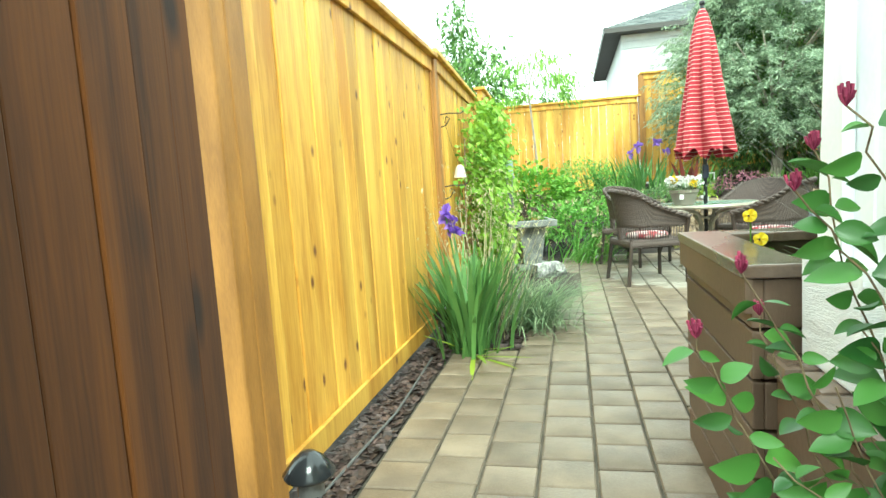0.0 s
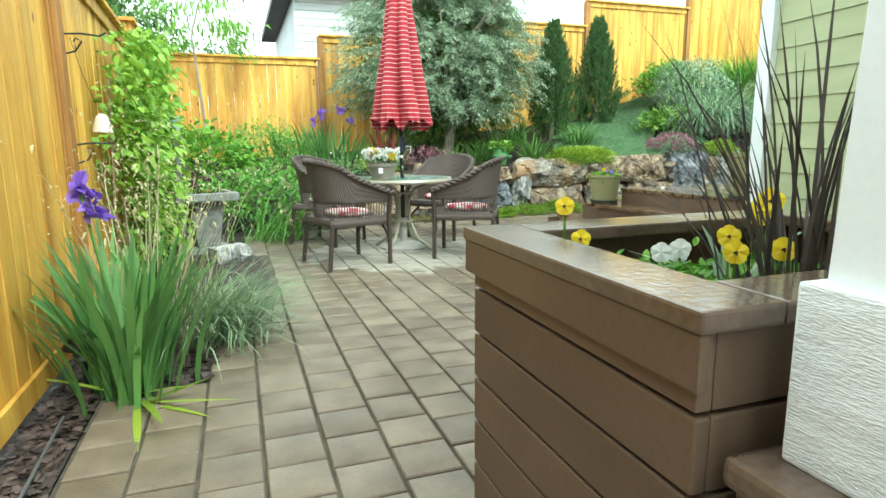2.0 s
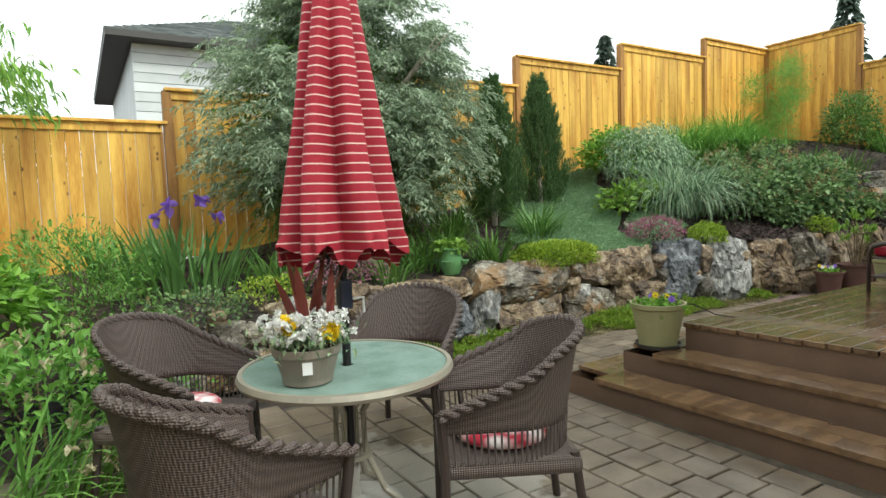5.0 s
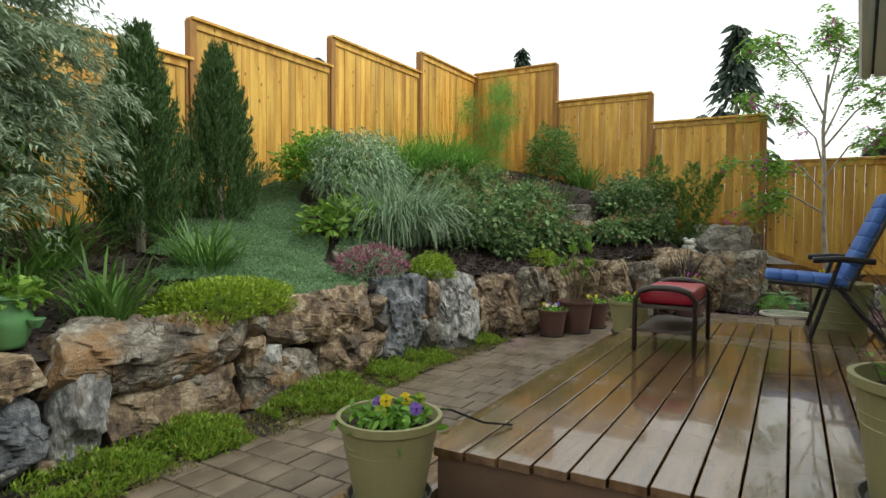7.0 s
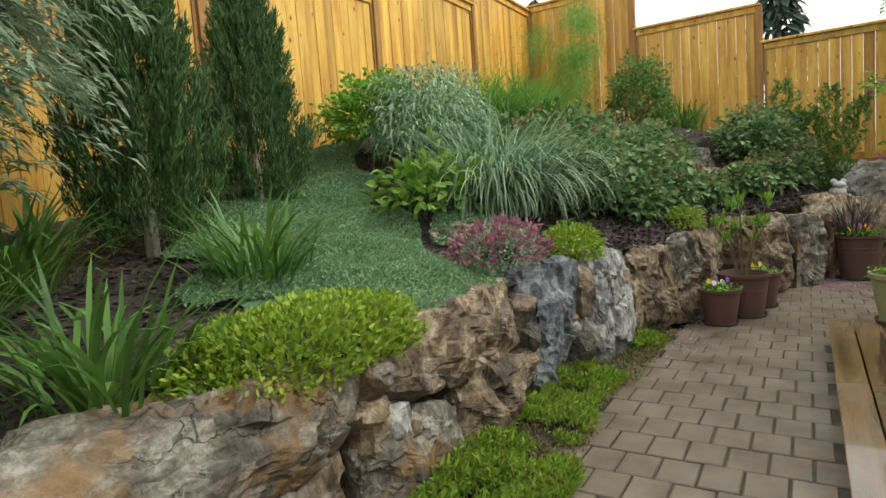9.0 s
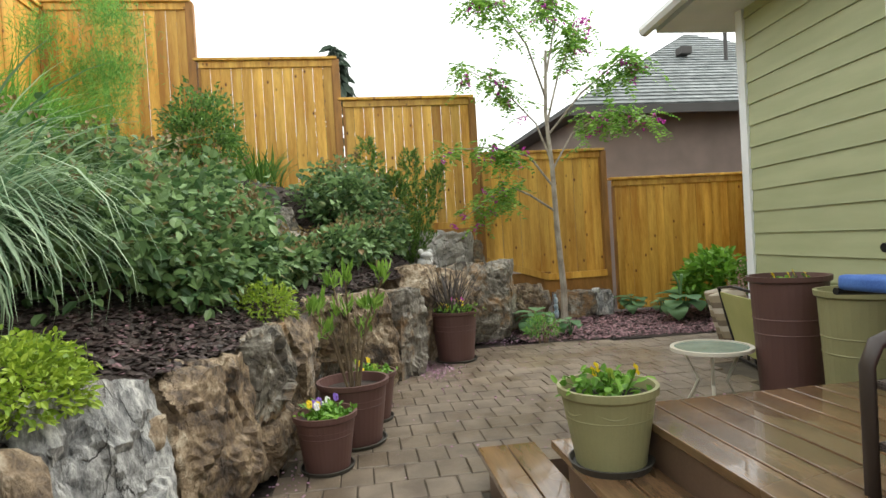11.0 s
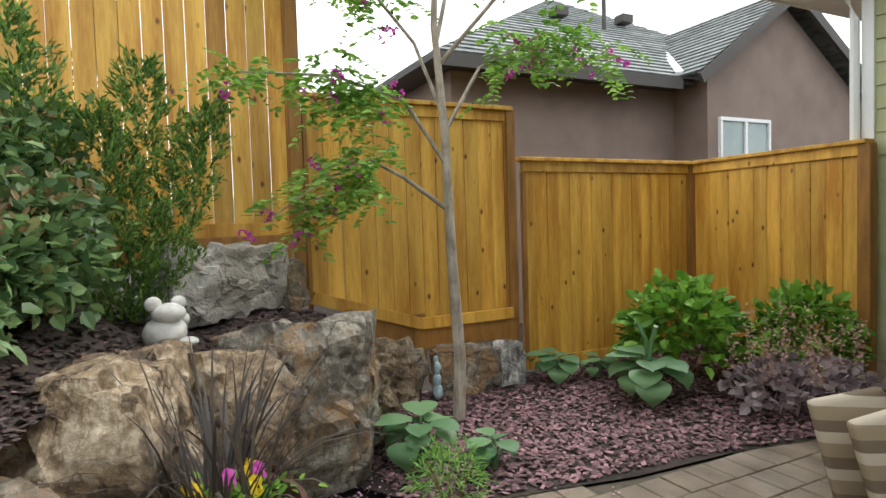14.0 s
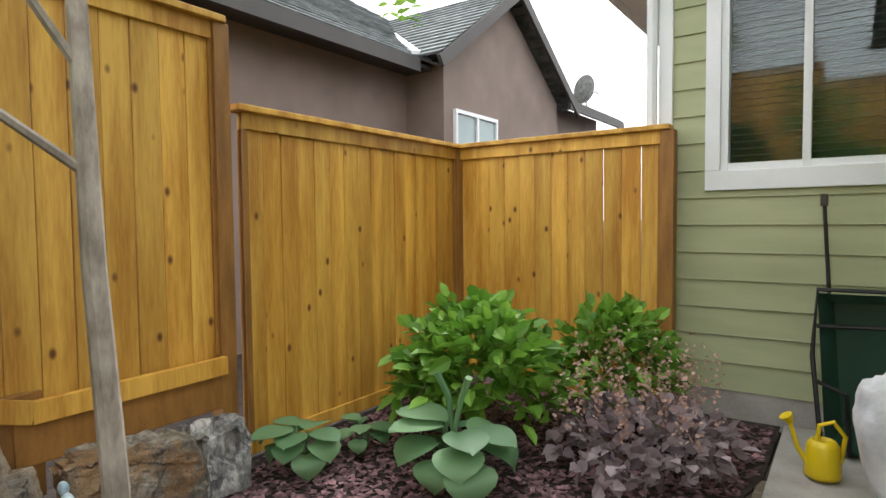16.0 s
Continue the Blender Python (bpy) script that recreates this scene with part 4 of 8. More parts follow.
wall = empty("stone_wall", (0, 0, 0), 0, "retaining wall of large split fieldstones with dark joints", "wall", kind="structure")
bm = bmesh.new()
prev = None
for i in range(60):
    x = 1.4 + 13.6 * i / 59
    y, z = wall_y(x) + 0.2, float(np.interp(x, WALL_X, TOP_Z)) - 0.2
    cur = [bm.verts.new(p) for p in ((x, y, -0.05), (x, y, z), (x, y + 0.15, z), (x, y + 0.15, -0.05))]
    if prev:
        for k in range(3):
            bm.faces.new((prev[k], prev[k + 1], cur[k + 1], cur[k]))
    prev = cur
part("soil_backing", bm, MULCH_GROUND, wall)
STONES = ((1.3, 1.62, 0, 0.3, 1), (1.6, 1.95, 0, 0.32, 0), (1.45, 1.8, 0.28, 0.5, 2), (1.9, 2.35, 0, 0.3, 2), (1.85, 2.25, 0.28, 0.55, 0), (2.3, 2.9, 0, 0.64, 2), (2.88, 3.42, 0.25, 0.74, 2), (2.9, 3.45, 0, 0.28, 0),
          (3.44, 4.42, 0, 0.52, 3), (3.4, 4.4, 0.46, 0.70, 2), (4.42, 4.7, 0, 0.6, 1), (4.42, 5.74, 0.37, 0.80, 0), (4.68, 5.72, -0.02, 0.38, 2), (5.7, 5.9, 0.33, 0.56, 2), (5.72, 5.88, 0.55, 0.72, 0), (5.88, 7.24, 0.4, 0.84, 2),
          (5.7, 6.5, -0.02, 0.40, 0), (6.46, 7.3, -0.02, 0.42, 2), (7.2, 7.36, 0.36, 0.55, 0), (7.18, 7.36, 0.52, 0.72, 2), (7.33, 8.02, -0.02, 0.88, 3), (8.0, 8.16, 0.4, 0.8, 2), (8.02, 8.2, 0.0, 0.42, 0), (8.14, 8.9, -0.02, 0.88, 1),
          (8.9, 9.62, -0.02, 0.8, 2), (9.6, 10.3, 0.3, 0.84, 0), (9.6, 10.4, -0.02, 0.34, 2), (10.35, 11.05, -0.02, 0.84, 2), (11.0, 11.6, -0.02, 0.8, 0))
MATS = (ROCK, ROCK_GREY, ROCK_RUST, rock("blue_slate", ((0.025, 0.028, 0.034), (0.075, 0.083, 0.095), (0.14, 0.15, 0.165), (0.30, 0.31, 0.32)), (0.17, 0.10, 0.055), (1, 1, 1), 0.66), rock("pale_block", ((0.2, 0.19, 0.175), (0.32, 0.31, 0.28), (0.42, 0.405, 0.37), (0.55, 0.53, 0.49)), (0.3, 0.28, 0.24)))
for i, (x0, x1, z0, z1, m) in enumerate(STONES):
    xm = (x0 + x1) / 2
    slope = math.atan2(wall_y(x1) - wall_y(x0), x1 - x0)
    ob = piece("stone", stone_mesh((x1 - x0) * 0.95, 0.44, (z1 - z0) * 0.955, i + 3, MATS[m], 4 if x1 - x0 > 0.3 else 3), wall, (xm, wall_y(xm) + 0.19 + 0.03 * math.sin(i * 1.7), (z0 + z1) / 2), slope)
# fill stones in the joints
rnd2 = random.Random(11)
for k in range(46):
    x = rnd2.uniform(1.5, 11.4)
    z = rnd2.uniform(0.05, 0.66)
    s = rnd2.uniform(0.07, 0.15)
    piece("stone", stone_mesh(s * 1.5, 0.16, s, 200 + k % 9, MATS[rnd2.randrange(3)], 2), wall, (x, wall_y(x) + 0.13, z), rnd2.uniform(-0.3, 0.3))

BOULDERS = ((11.75, 12.45, 0.40, 0.75, 0.62, 0.95, 2, 20, "rust-stained upright boulder ending the stone wall"), (12.25, 12.12, 0.38, 0.62, 0.6, 0.9, 0, 50, "grey-brown split boulder in the stone wall"),
            (13.0, 11.78, 0.48, 0.95, 0.6, 1.05, 2, -15, "tall tan boulder below the rabbit figure"), (13.42, 11.35, 0.44, 0.5, 0.6, 0.96, 2, -50, "dark upright slab between tan boulders"),
            (13.85, 10.85, 0.45, 0.6, 1.0, 1.0, 0, 20, "large grey-green boulder with a flat face"), (14.35, 10.45, 0.3, 0.7, 0.4, 0.62, 2, 10, "low tan stone beside the mulch bed"),
            (15.0, 9.95, 0.28, 0.3, 0.75, 0.58, 2, 0, "tan stone under the slanted fence foot"), (15.02, 9.15, 0.2, 0.28, 0.7, 0.42, 0, 0, "grey stone under the fence"), (15.02, 8.72, 0.2, 0.26, 0.36, 0.4, 1, 0, "small grey stone under the fence"),
            (14.68, 11.2, 1.17, 1.2, 0.36, 0.48, 4, -48, "pale grey squared stone block below the fence"), (15.05, 10.68, 1.08, 0.2, 0.16, 0.34, 0, -48, "small stones wedged beside the fence post"), (13.02, 13.3, 1.5, 0.62, 0.5, 0.5, 0, 20, "grey boulder set in the slope"),
            (12.5, 13.15, 1.3, 0.4, 0.4, 0.3, 0, 70, "small boulder among the roses"), (7.9, 14.2, 1.02, 0.5, 0.4, 0.22, 0, 20, "flat stone half buried in the slope"), (11.3, 12.75, 0.62, 0.7, 0.5, 0.5, 2, 20, "tan rock capping the wall"), (11.05, 12.98, 0.66, 0.5, 0.4, 0.3, 0, 60, "broken rock capping the wall"),
            (0.35, 11.05, 0.06, 0.34, 0.24, 0.18, 1, 30, "pale rock at the edge of the paving"), (12.42, 12.44, 0.76, 0.62, 0.42, 0.2, 0, 25, "flat tan rock on top of the wall"), (11.88, 12.72, 0.72, 0.5, 0.42, 0.22, 0, -20, "flat pale rock beside the rose bush"), (12.85, 12.2, 0.84, 0.4, 0.3, 0.2, 2, 40, "broken tan rock above the boulder"))
for i, (x, y, z, sx, sy, sz, m, rz, label) in enumerate(BOULDERS):
    ob = new("boulder", stone_mesh(sx, sy, sz, 60 + i, MATS[m], 4))
    ob.location, ob.rotation_euler = (x, y, z), (0, 0, radians(rz))
    tagged(ob, label, "boulder")


# ---- plants ----
G_IRIS = leafy("iris_leaf", (0.07, 0.163, 0.042), (0.182, 0.35, 0.095))
G_GRASS = leafy("blue_grass", (0.129, 0.218, 0.109), (0.386, 0.483, 0.284))
G_DAY = leafy("daylily_leaf", (0.05, 0.125, 0.02), (0.17, 0.32, 0.065))
G_SILVER = leafy("silver_leaf", (0.13, 0.20, 0.115), (0.45, 0.54, 0.375), 0.5, 0.3)
G_VINE = leafy("vine_leaf", (0.12, 0.25, 0.02), (0.34, 0.53, 0.07))
G_CYP = leafy("cypress_leaf", (0.028, 0.072, 0.018), (0.11, 0.20, 0.055), 0.7, 0.15)
G_SPRUCE = leafy("spruce_leaf", (0.035, 0.10, 0.017), (0.22, 0.37, 0.07), 0.7, 0.15)
G_LIME = leafy("lime_leaf", (0.14, 0.24, 0.02), (0.40, 0.52, 0.06))
G_CHART = leafy("chartreuse_leaf", (0.09, 0.20, 0.02), (0.29, 0.46, 0.075))
G_ROSE = leafy("rose_leaf", (0.035, 0.09, 0.03), (0.25, 0.38, 0.145), tint=(0.25, 0.16, 0.07), tint_part=0.06)
BRONZE = leafy("bronze_shoot", (0.14, 0.09, 0.04), (0.32, 0.24, 0.10))
G_BIG = leafy("ornamental_grass", (0.08, 0.17, 0.08), (0.47, 0.60, 0.39))
G_FEATHER = leafy("feathery_leaf", (0.081, 0.217, 0.034), (0.26, 0.493, 0.096))
G_THYME = leafy("thyme_leaf", (0.11, 0.225, 0.10), (0.33, 0.475, 0.265), 0.7, 0.2)
G_MOSS = leafy("sedum_leaf", (0.099, 0.198, 0.016), (0.333, 0.462, 0.052), tint=(0.30, 0.17, 0.06), tint_part=0.08)
G_HOSTA = leafy("hosta_leaf", (0.085, 0.20, 0.085), (0.23, 0.40, 0.19))
G_HYDR = leafy("hydrangea_leaf", (0.076, 0.203, 0.019), (0.257, 0.486, 0.064))
G_HEUCH = leafy("heuchera_leaf", (0.16, 0.12, 0.13), (0.44, 0.36, 0.38))
G_ROBIN = leafy("robinia_leaf", (0.087, 0.221, 0.031), (0.32, 0.546, 0.099))
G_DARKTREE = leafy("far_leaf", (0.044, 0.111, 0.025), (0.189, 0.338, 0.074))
G_FIR = leafy("far_fir", (0.03, 0.05, 0.036), (0.09, 0.13, 0.09))
G_HONEY = leafy("honeysuckle_leaf", (0.022, 0.078, 0.014), (0.09, 0.225, 0.04), 0.4, 0.25)
G_DARKGRASS = leafy("bronze_grass", (0.03, 0.025, 0.022), (0.11, 0.09, 0.075))
PINK = leafy("pink_petal", (0.16, 0.012, 0.05), (0.50, 0.07, 0.16))
MAGENTA = leafy("magenta_petal", (0.45, 0.03, 0.35), (0.65, 0.12, 0.5))
PURPLE = leafy("purple_petal", (0.14, 0.06, 0.42), (0.32, 0.18, 0.68))
YELLOW = leafy("yellow_petal", (0.75, 0.52, 0.01), (0.90, 0.72, 0.03))
WHITEPETAL = leafy("white_petal", (0.72, 0.72, 0.68), (0.86, 0.86, 0.84))
ROSYBUD = leafy("rosy_flower", (0.22, 0.10, 0.12), (0.45, 0.19, 0.27))
STRAW = leafy("straw_seed", (0.38, 0.33, 0.18), (0.58, 0.54, 0.35))
BARK = surface("grey_bark", (0.20, 0.17, 0.135), (0.40, 0.355, 0.295), 14, 0.9, 0.6, (1, 1, 0.4), 60)
STEM = surface("twig", (0.09, 0.06, 0.035), (0.18, 0.13, 0.07), 14, 0.9, 0.4)


def ball(n, radii, shell=0.6, lump=0.25, seed=0, flat=-0.35):
    """Points in a lumpy crown, denser towards its skin, and their outward ways."""
    d = rng.normal(size=(n, 3))
    d /= np.linalg.norm(d, axis=1)[:, None]
    d = d[d[:, 2] > flat]
    k = np.array([1 + lump * noise.noise((a * 2.1 + seed, b * 2.1, c * 2.1)) + lump * 0.8 * noise.noise((a * 4.7, b * 4.7 + seed, c * 4.7)) for a, b, c in d])
    r = (shell + (1 - shell) * rng.random(len(d)) ** 0.6) * k
    return d * r[:, None] * np.array(radii), d


def shrub(name, at, radii, n, leaf, width, mat, label, category="shrub", stems=5, shell=0.45, lump=0.25, droop=0.2, up=0.3, group="", flowers=None, flat=-0.35, jitter=0.7):
    """A bush: woody stems and a crown of leaves; flowers are (material, count, size)."""
    ob = empty(name, at, 0, label, category, group)
    bm = bmesh.new()
    for k in range(stems):
        a = 6.28 * k / stems + rng.random()
        pipe(bm, [(0.03 * math.cos(a), 0.03 * math.sin(a), -0.12), (radii[0] * 0.3 * math.cos(a), radii[1] * 0.3 * math.sin(a), radii[2] * 0.5), (radii[0] * 0.6 * math.cos(a), radii[1] * 0.6 * math.sin(a), radii[2] * 1.1)], 0.012, 5, 0.004)
    part("branchwork", bm, STEM, ob)
    p, d = ball(n, radii, shell, lump, rng.random() * 40, flat)
    p[:, 2] += radii[2] * 0.8
    keep = p[:, 2] > -0.02
    v, f = leaves(p[keep], d[keep], leaf, width, droop, up=up, jitter=jitter)
    fo = new("foliage", from_arrays("foliage", v, f, mat))
    fo.parent = ob
    if flowers:
        fm, cnt, size = flowers
        q, dq = ball(cnt * 2, [r * 1.04 for r in radii], 0.93, lump, 0, 0.0)
        q, dq = q[:cnt], dq[:cnt]
        q[:, 2] += radii[2] * 0.8
        q = np.repeat(q, 6, 0) + rng.normal(size=(len(q) * 6, 3)) * size * 0.3
        v, f = leaves(q, np.repeat(dq, 6, 0), size, size * 0.5, 0, jitter=0.9)
        fl = new("blossom", from_arrays("blossom", v, f, fm))
        fl.parent = ob
    return ob


def clump(name, at, n, length, width, mat, label, spread=0.12, lean=(0.05, 0.5), curve=(0.2, 1.2), category="plant", group="", az=None, seg=5):
    """A tuft of strap leaves."""
    ob = empty(name, at, 0, label, category, group)
    b = rng.normal(size=(n, 3)) * spread
    b[:, 2] = -0.02
    a = np.arctan2(b[:, 1], b[:, 0]) + rng.normal(size=n) * 0.6 if az is None else rng.normal(az, 0.9, n)
    v, f = blades(b, a, length * rng.uniform(0.55, 1.1, n), width * rng.uniform(0.7, 1.2, n), rng.uniform(*lean, n), rng.uniform(*curve, n), seg)
    o = new("foliage", from_arrays("foliage", v, f, mat))
    o.parent = ob
    return ob


def petals(ob, name, centres, size, mat, n=7, label=""):
    """Small blossoms made of broad petals."""
    c = np.repeat(np.array(centres, float), n, 0)
    d = rng.normal(size=(len(c), 3)) + np.array([0, 0, 0.3])
    v, f = leaves(c, d, size, size * 0.8, 0.1, fold=0.3, up=0.1, jitter=0.2)
    o = new(name, from_arrays(name, v, f, mat))
    o.parent = ob
    if label:
        tagged(o, label)
    return o


# beside the side fence
iris = clump("iris_clump", (-0.03, 8.14, 0.0), 190, 0.76, 0.032, G_IRIS, "tall iris clump with sword leaves and a purple flower", 0.08, (0.02, 0.42), (0.05, 0.8), seg=6)
for c in ((-0.13, 0.06, 0.90), (-0.09, 0.05, 0.80)):
    petals(iris, "flower", [c, (c[0] + 0.015, c[1], c[2] - 0.035)], 0.065, PURPLE, 9)
bm = bmesh.new()
pipe(bm, [(0, 0, 0), (-0.06, 0.03, 0.45), (-0.13, 0.06, 0.88)], 0.007, 5)
part("flower_stalk", bm, G_IRIS, iris)
clump("fallen_iris_leaf", (0.0, 8.0, 0.02), 7, 0.5, 0.03, G_LIME, "yellowing iris leaves bent onto the mulch", 0.03, (1.2, 1.5), (0.0, 0.25), az=-0.7)
clump("ornamental_grass", (0.28, 8.75, 0.0), 620, 0.66, 0.007, G_GRASS, "blue-green fountain grass spilling over the pavers", 0.12, (0.15, 0.8), (0.6, 1.6), az=-0.5)
seed = clump("seed_grass", (0.0, 8.65, 0.0), 90, 1.05, 0.006, STRAW, "airy grass with pale dangling seed heads", 0.12, (0.05, 0.4), (0.1, 0.6))
p = rng.normal(size=(620, 3)) * np.array([0.2, 0.3, 0.17]) + np.array([0.02, 0, 0.84])
v, f = leaves(p, rng.normal(size=p.shape), 0.03, 0.012, 0.6)
o = new("seed_heads", from_arrays("seed_heads", v, f, STRAW))
o.parent = seed
vine = empty("climbing_vine", (-0.22, 10.1, 0), 0, "yellow-green vine climbing the side fence", "vine")
p = np.stack([rng.normal(0.03, 0.10, 6500), rng.uniform(-0.75, 1.9, 6500), rng.uniform(0.25, 2.0, 6500)], 1)
p = p[(p[:, 2] < 1.55 + 0.35 * np.sin(p[:, 1] * 1.9 + 0.6) + 0.12 * p[:, 1]) & (p[:, 1] > -0.45 + 0.5 * np.abs(p[:, 2] - 1.1)) & (rng.random(len(p)) < 0.9)]
v, f = leaves(p, np.tile([0.8, -0.3, -0.3], (len(p), 1)), 0.062, 0.05, 0.3, up=-0.1)
o = new("foliage", from_arrays("foliage", v, f, G_VINE))
o.parent = vine
bm = bmesh.new()
for k in range(6):
    pipe(bm, [(-0.08, 0.3 * k - 0.4, 0), (-0.06, 0.3 * k - 0.5, 0.7), (-0.08, 0.3 * k - 0.2, 1.5)], 0.008, 5)
part("branchwork", bm, STEM, vine)
shrub("arching_shrub", (0.75, 12.85, 0.0), (0.85, 0.5, 0.42), 2600, 0.10, 0.04, G_FEATHER, "green shrub with arching cream flower plumes", flowers=(STRAW, 45, 0.05))
shrub("dark_shrub", (0.0, 14.1, 0.4), (0.8, 0.7, 0.5), 1900, 0.11, 0.06, G_HYDR, "dark green leafy shrub by the fence")
shrub("feathery_shrub", (0.9, 14.6, 0.5), (0.7, 0.6, 0.5), 4200, 0.08, 0.016, G_FEATHER, "soft feathery green perennial")
shrub("low_shrub", (1.75, 13.5, 0.5), (0.4, 0.3, 0.2), 900, 0.05, 0.025, G_ROSE, "low mounded shrub above the stones")
shrub("low_shrub", (1.15, 13.9, 0.45), (0.45, 0.35, 0.25), 900, 0.05, 0.025, G_DAY, "low dark shrub beside the chairs")
arch = clump("arching_grass", (0.78, 12.15, 0.0), 150, 0.75, 0.017, G_FEATHER, "bright green arching grass spilling over the paving edge", 0.2, (0.2, 0.8), (0.5, 1.5), az=-0.4)
petals(arch, "plume", [(rng.uniform(0.1, 0.75), rng.uniform(-0.4, 0.3), rng.uniform(0.15, 0.42)) for _ in range(60)], 0.04, STRAW, 5)
iris2 = clump("iris_clump", (1.85, 14.75, 0.7), 120, 0.75, 0.035, G_IRIS, "iris clump with broad blue-green leaves and purple flowers", 0.25, (0.02, 0.5), (0.1, 0.8))
for c in ((-0.1, 0, 0.82), (0.2, 0.1, 0.86), (0.32, -0.05, 0.72), (-0.22, 0.1, 0.7)):
    petals(iris2, "flower", [c], 0.10, PURPLE, 8)
clump("iris_clump", (1.3, 15.3, 0.8), 90, 0.6, 0.035, G_IRIS, "iris clump with broad blue-green leaves", 0.25)
clump("daylily", (2.6, 14.2, 0.65), 90, 0.6, 0.022, G_DAY, "green strap-leaved daylily clump")
shrub("burgundy_shrub", (3.1, 13.85, 0.65), (0.5, 0.3, 0.2), 900, 0.045, 0.018, ROSYBUD, "low burgundy heather mound")
shrub("sedum_mound", (2.35, 13.65, 0.6), (0.35, 0.25, 0.16), 700, 0.04, 0.02, G_LIME, "low yellow-green sedum mound")

# silver tree behind the table
tree = empty("silver_willow", (3.8, 14.75, 0.75), 0, "bushy silver-leaved tree with drooping foliage", "tree")
bm = bmesh.new()
pipe(bm, [(0, 0, -0.1), (0.06, 0.03, 0.5), (0.0, 0.1, 1.1), (0.12, 0.05, 1.9)], 0.10, 10, 0.05)
part("trunk", bm, BARK, tree)
bm = bmesh.new()
tips = []
for k in range(16):
    a, e = 6.28 * k / 16 + rng.random() * 0.4, rng.uniform(0.5, 1.5)
    r = rng.uniform(0.7, 1.3)
    q = [(0, 0, 0.45 + 0.06 * k), (0.45 * r * math.cos(a), 0.4 * r * math.sin(a), 0.75 + 0.09 * k), (r * math.cos(a), 0.85 * r * math.sin(a), 0.9 + 0.12 * k)]
    bm = bmesh.new()
    pipe(bm, q, 0.03, 6, 0.008)
    part("limb", bm, BARK, tree)
chunk = []
made = 0
while made < 1750:
    a, h = rng.uniform(0, 6.28), rng.uniform(0.75, 3.35)
    rr = 1.5 * math.sin(math.pi * min(1, (h + 0.55) / 4.05)) ** 0.7 * rng.uniform(0.35, 1.12)
    c = np.array([0.95 * rr * math.cos(a), 0.2 + 0.62 * rr * math.sin(a), h])
    if noise.noise(Vector(c) * 1.9) + 0.35 * noise.noise(Vector(c) * 5.0) < -0.22:
        continue
    made += 1
    m = 54
    t = np.sort(rng.random(m))
    reach, sag = rng.uniform(0.25, 0.5), rng.uniform(0.05, 0.45)
    yaw = a + rng.normal() * 0.5
    d = np.array([math.cos(yaw), math.sin(yaw), 0.35])
    p = c + np.outer(t * reach, d) - np.outer(t * t * sag, [0, 0, 1]) + rng.normal(size=(m, 3)) * 0.018
    side = np.array([-math.sin(yaw), math.cos(yaw), 0.0])
    out = np.outer(np.where(np.arange(m) % 2, 0.9, -0.9), side) + 0.7 * d - np.outer(0.2 + t, [0, 0, 0.5])
    chunk.append(leaves(p, out, 0.088, 0.017, 0.25, up=0.0, jitter=0.3))
vs, fs = joined(chunk)
o = new("crown", from_arrays("crown", vs, fs, G_SILVER))
o.parent = tree
# dark leaves added inside so that the hollows of the crown look shaded
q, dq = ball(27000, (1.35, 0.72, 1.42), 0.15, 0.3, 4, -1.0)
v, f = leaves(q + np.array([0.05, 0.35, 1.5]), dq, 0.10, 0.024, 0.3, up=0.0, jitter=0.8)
o = tagged(new("inner_shade_foliage", from_arrays("inner_shade_foliage", v, f, G_DARKTREE)), "dark green leaves added within the crown as its shade", kind="stuff")
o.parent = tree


def cypress(at, h, r, label, stray=()):
    ob = empty("cypress", at, 0, label, "tree", "upright cypresses")
    bm = bmesh.new()
    pipe(bm, [(0, 0, -0.1), (0, 0, h * 0.85)], 0.045, 8, 0.01)
    part("trunk", bm, BARK, ob)
    chunk = []
    for k in range(760):
        t = (k / 760) ** 0.9
        a = k * 2.4 + rng.normal() * 0.3
        prof = float(np.interp(t, [0, 0.08, 0.25, 0.5, 0.75, 0.92, 1], [0.7, 0.95, 1.0, 0.78, 0.45, 0.17, 0.02]))
        rr = r * prof * rng.uniform(0.1, 1.0) ** 0.6
        base = np.array([rr * math.cos(a), rr * math.sin(a), t * h * 0.93])
        way = np.array([0.42 * math.cos(a), 0.42 * math.sin(a), 1.0])
        L = rng.uniform(0.14, 0.32) * (1 - 0.35 * t)
        m = 46
        u = rng.random(m)
        q = base + np.outer(u * L, way) + rng.normal(size=(m, 3)) * 0.028 * (1.1 - u)[:, None]
        chunk.append(leaves(q, np.tile(way, (m, 1)), 0.06, 0.013, -0.1, up=0.2, jitter=0.45))
    for q0, way in stray:
        u = rng.random(260)
        q = np.array(q0) + np.outer(u, way) + rng.normal(size=(260, 3)) * 0.03
        chunk.append(leaves(q, np.tile(np.array(way) * 2 + np.array([0, 0, 0.5]), (260, 1)), 0.06, 0.013, -0.1, up=0.2, jitter=0.45))
    vs, fs = joined(chunk)
    o = new("crown", from_arrays("crown", vs, fs, G_CYP))
    o.parent = ob


cypress((6.12, 15.4, 1.16), 2.06, 0.42, "dark green upright cypress before the fence")
cypress((7.38, 15.85, 1.36), 2.06, 0.42, "dark green upright cypress with one stray branch", [((0.3, -0.1, 0.5), (0.33, -0.08, 0.16))])

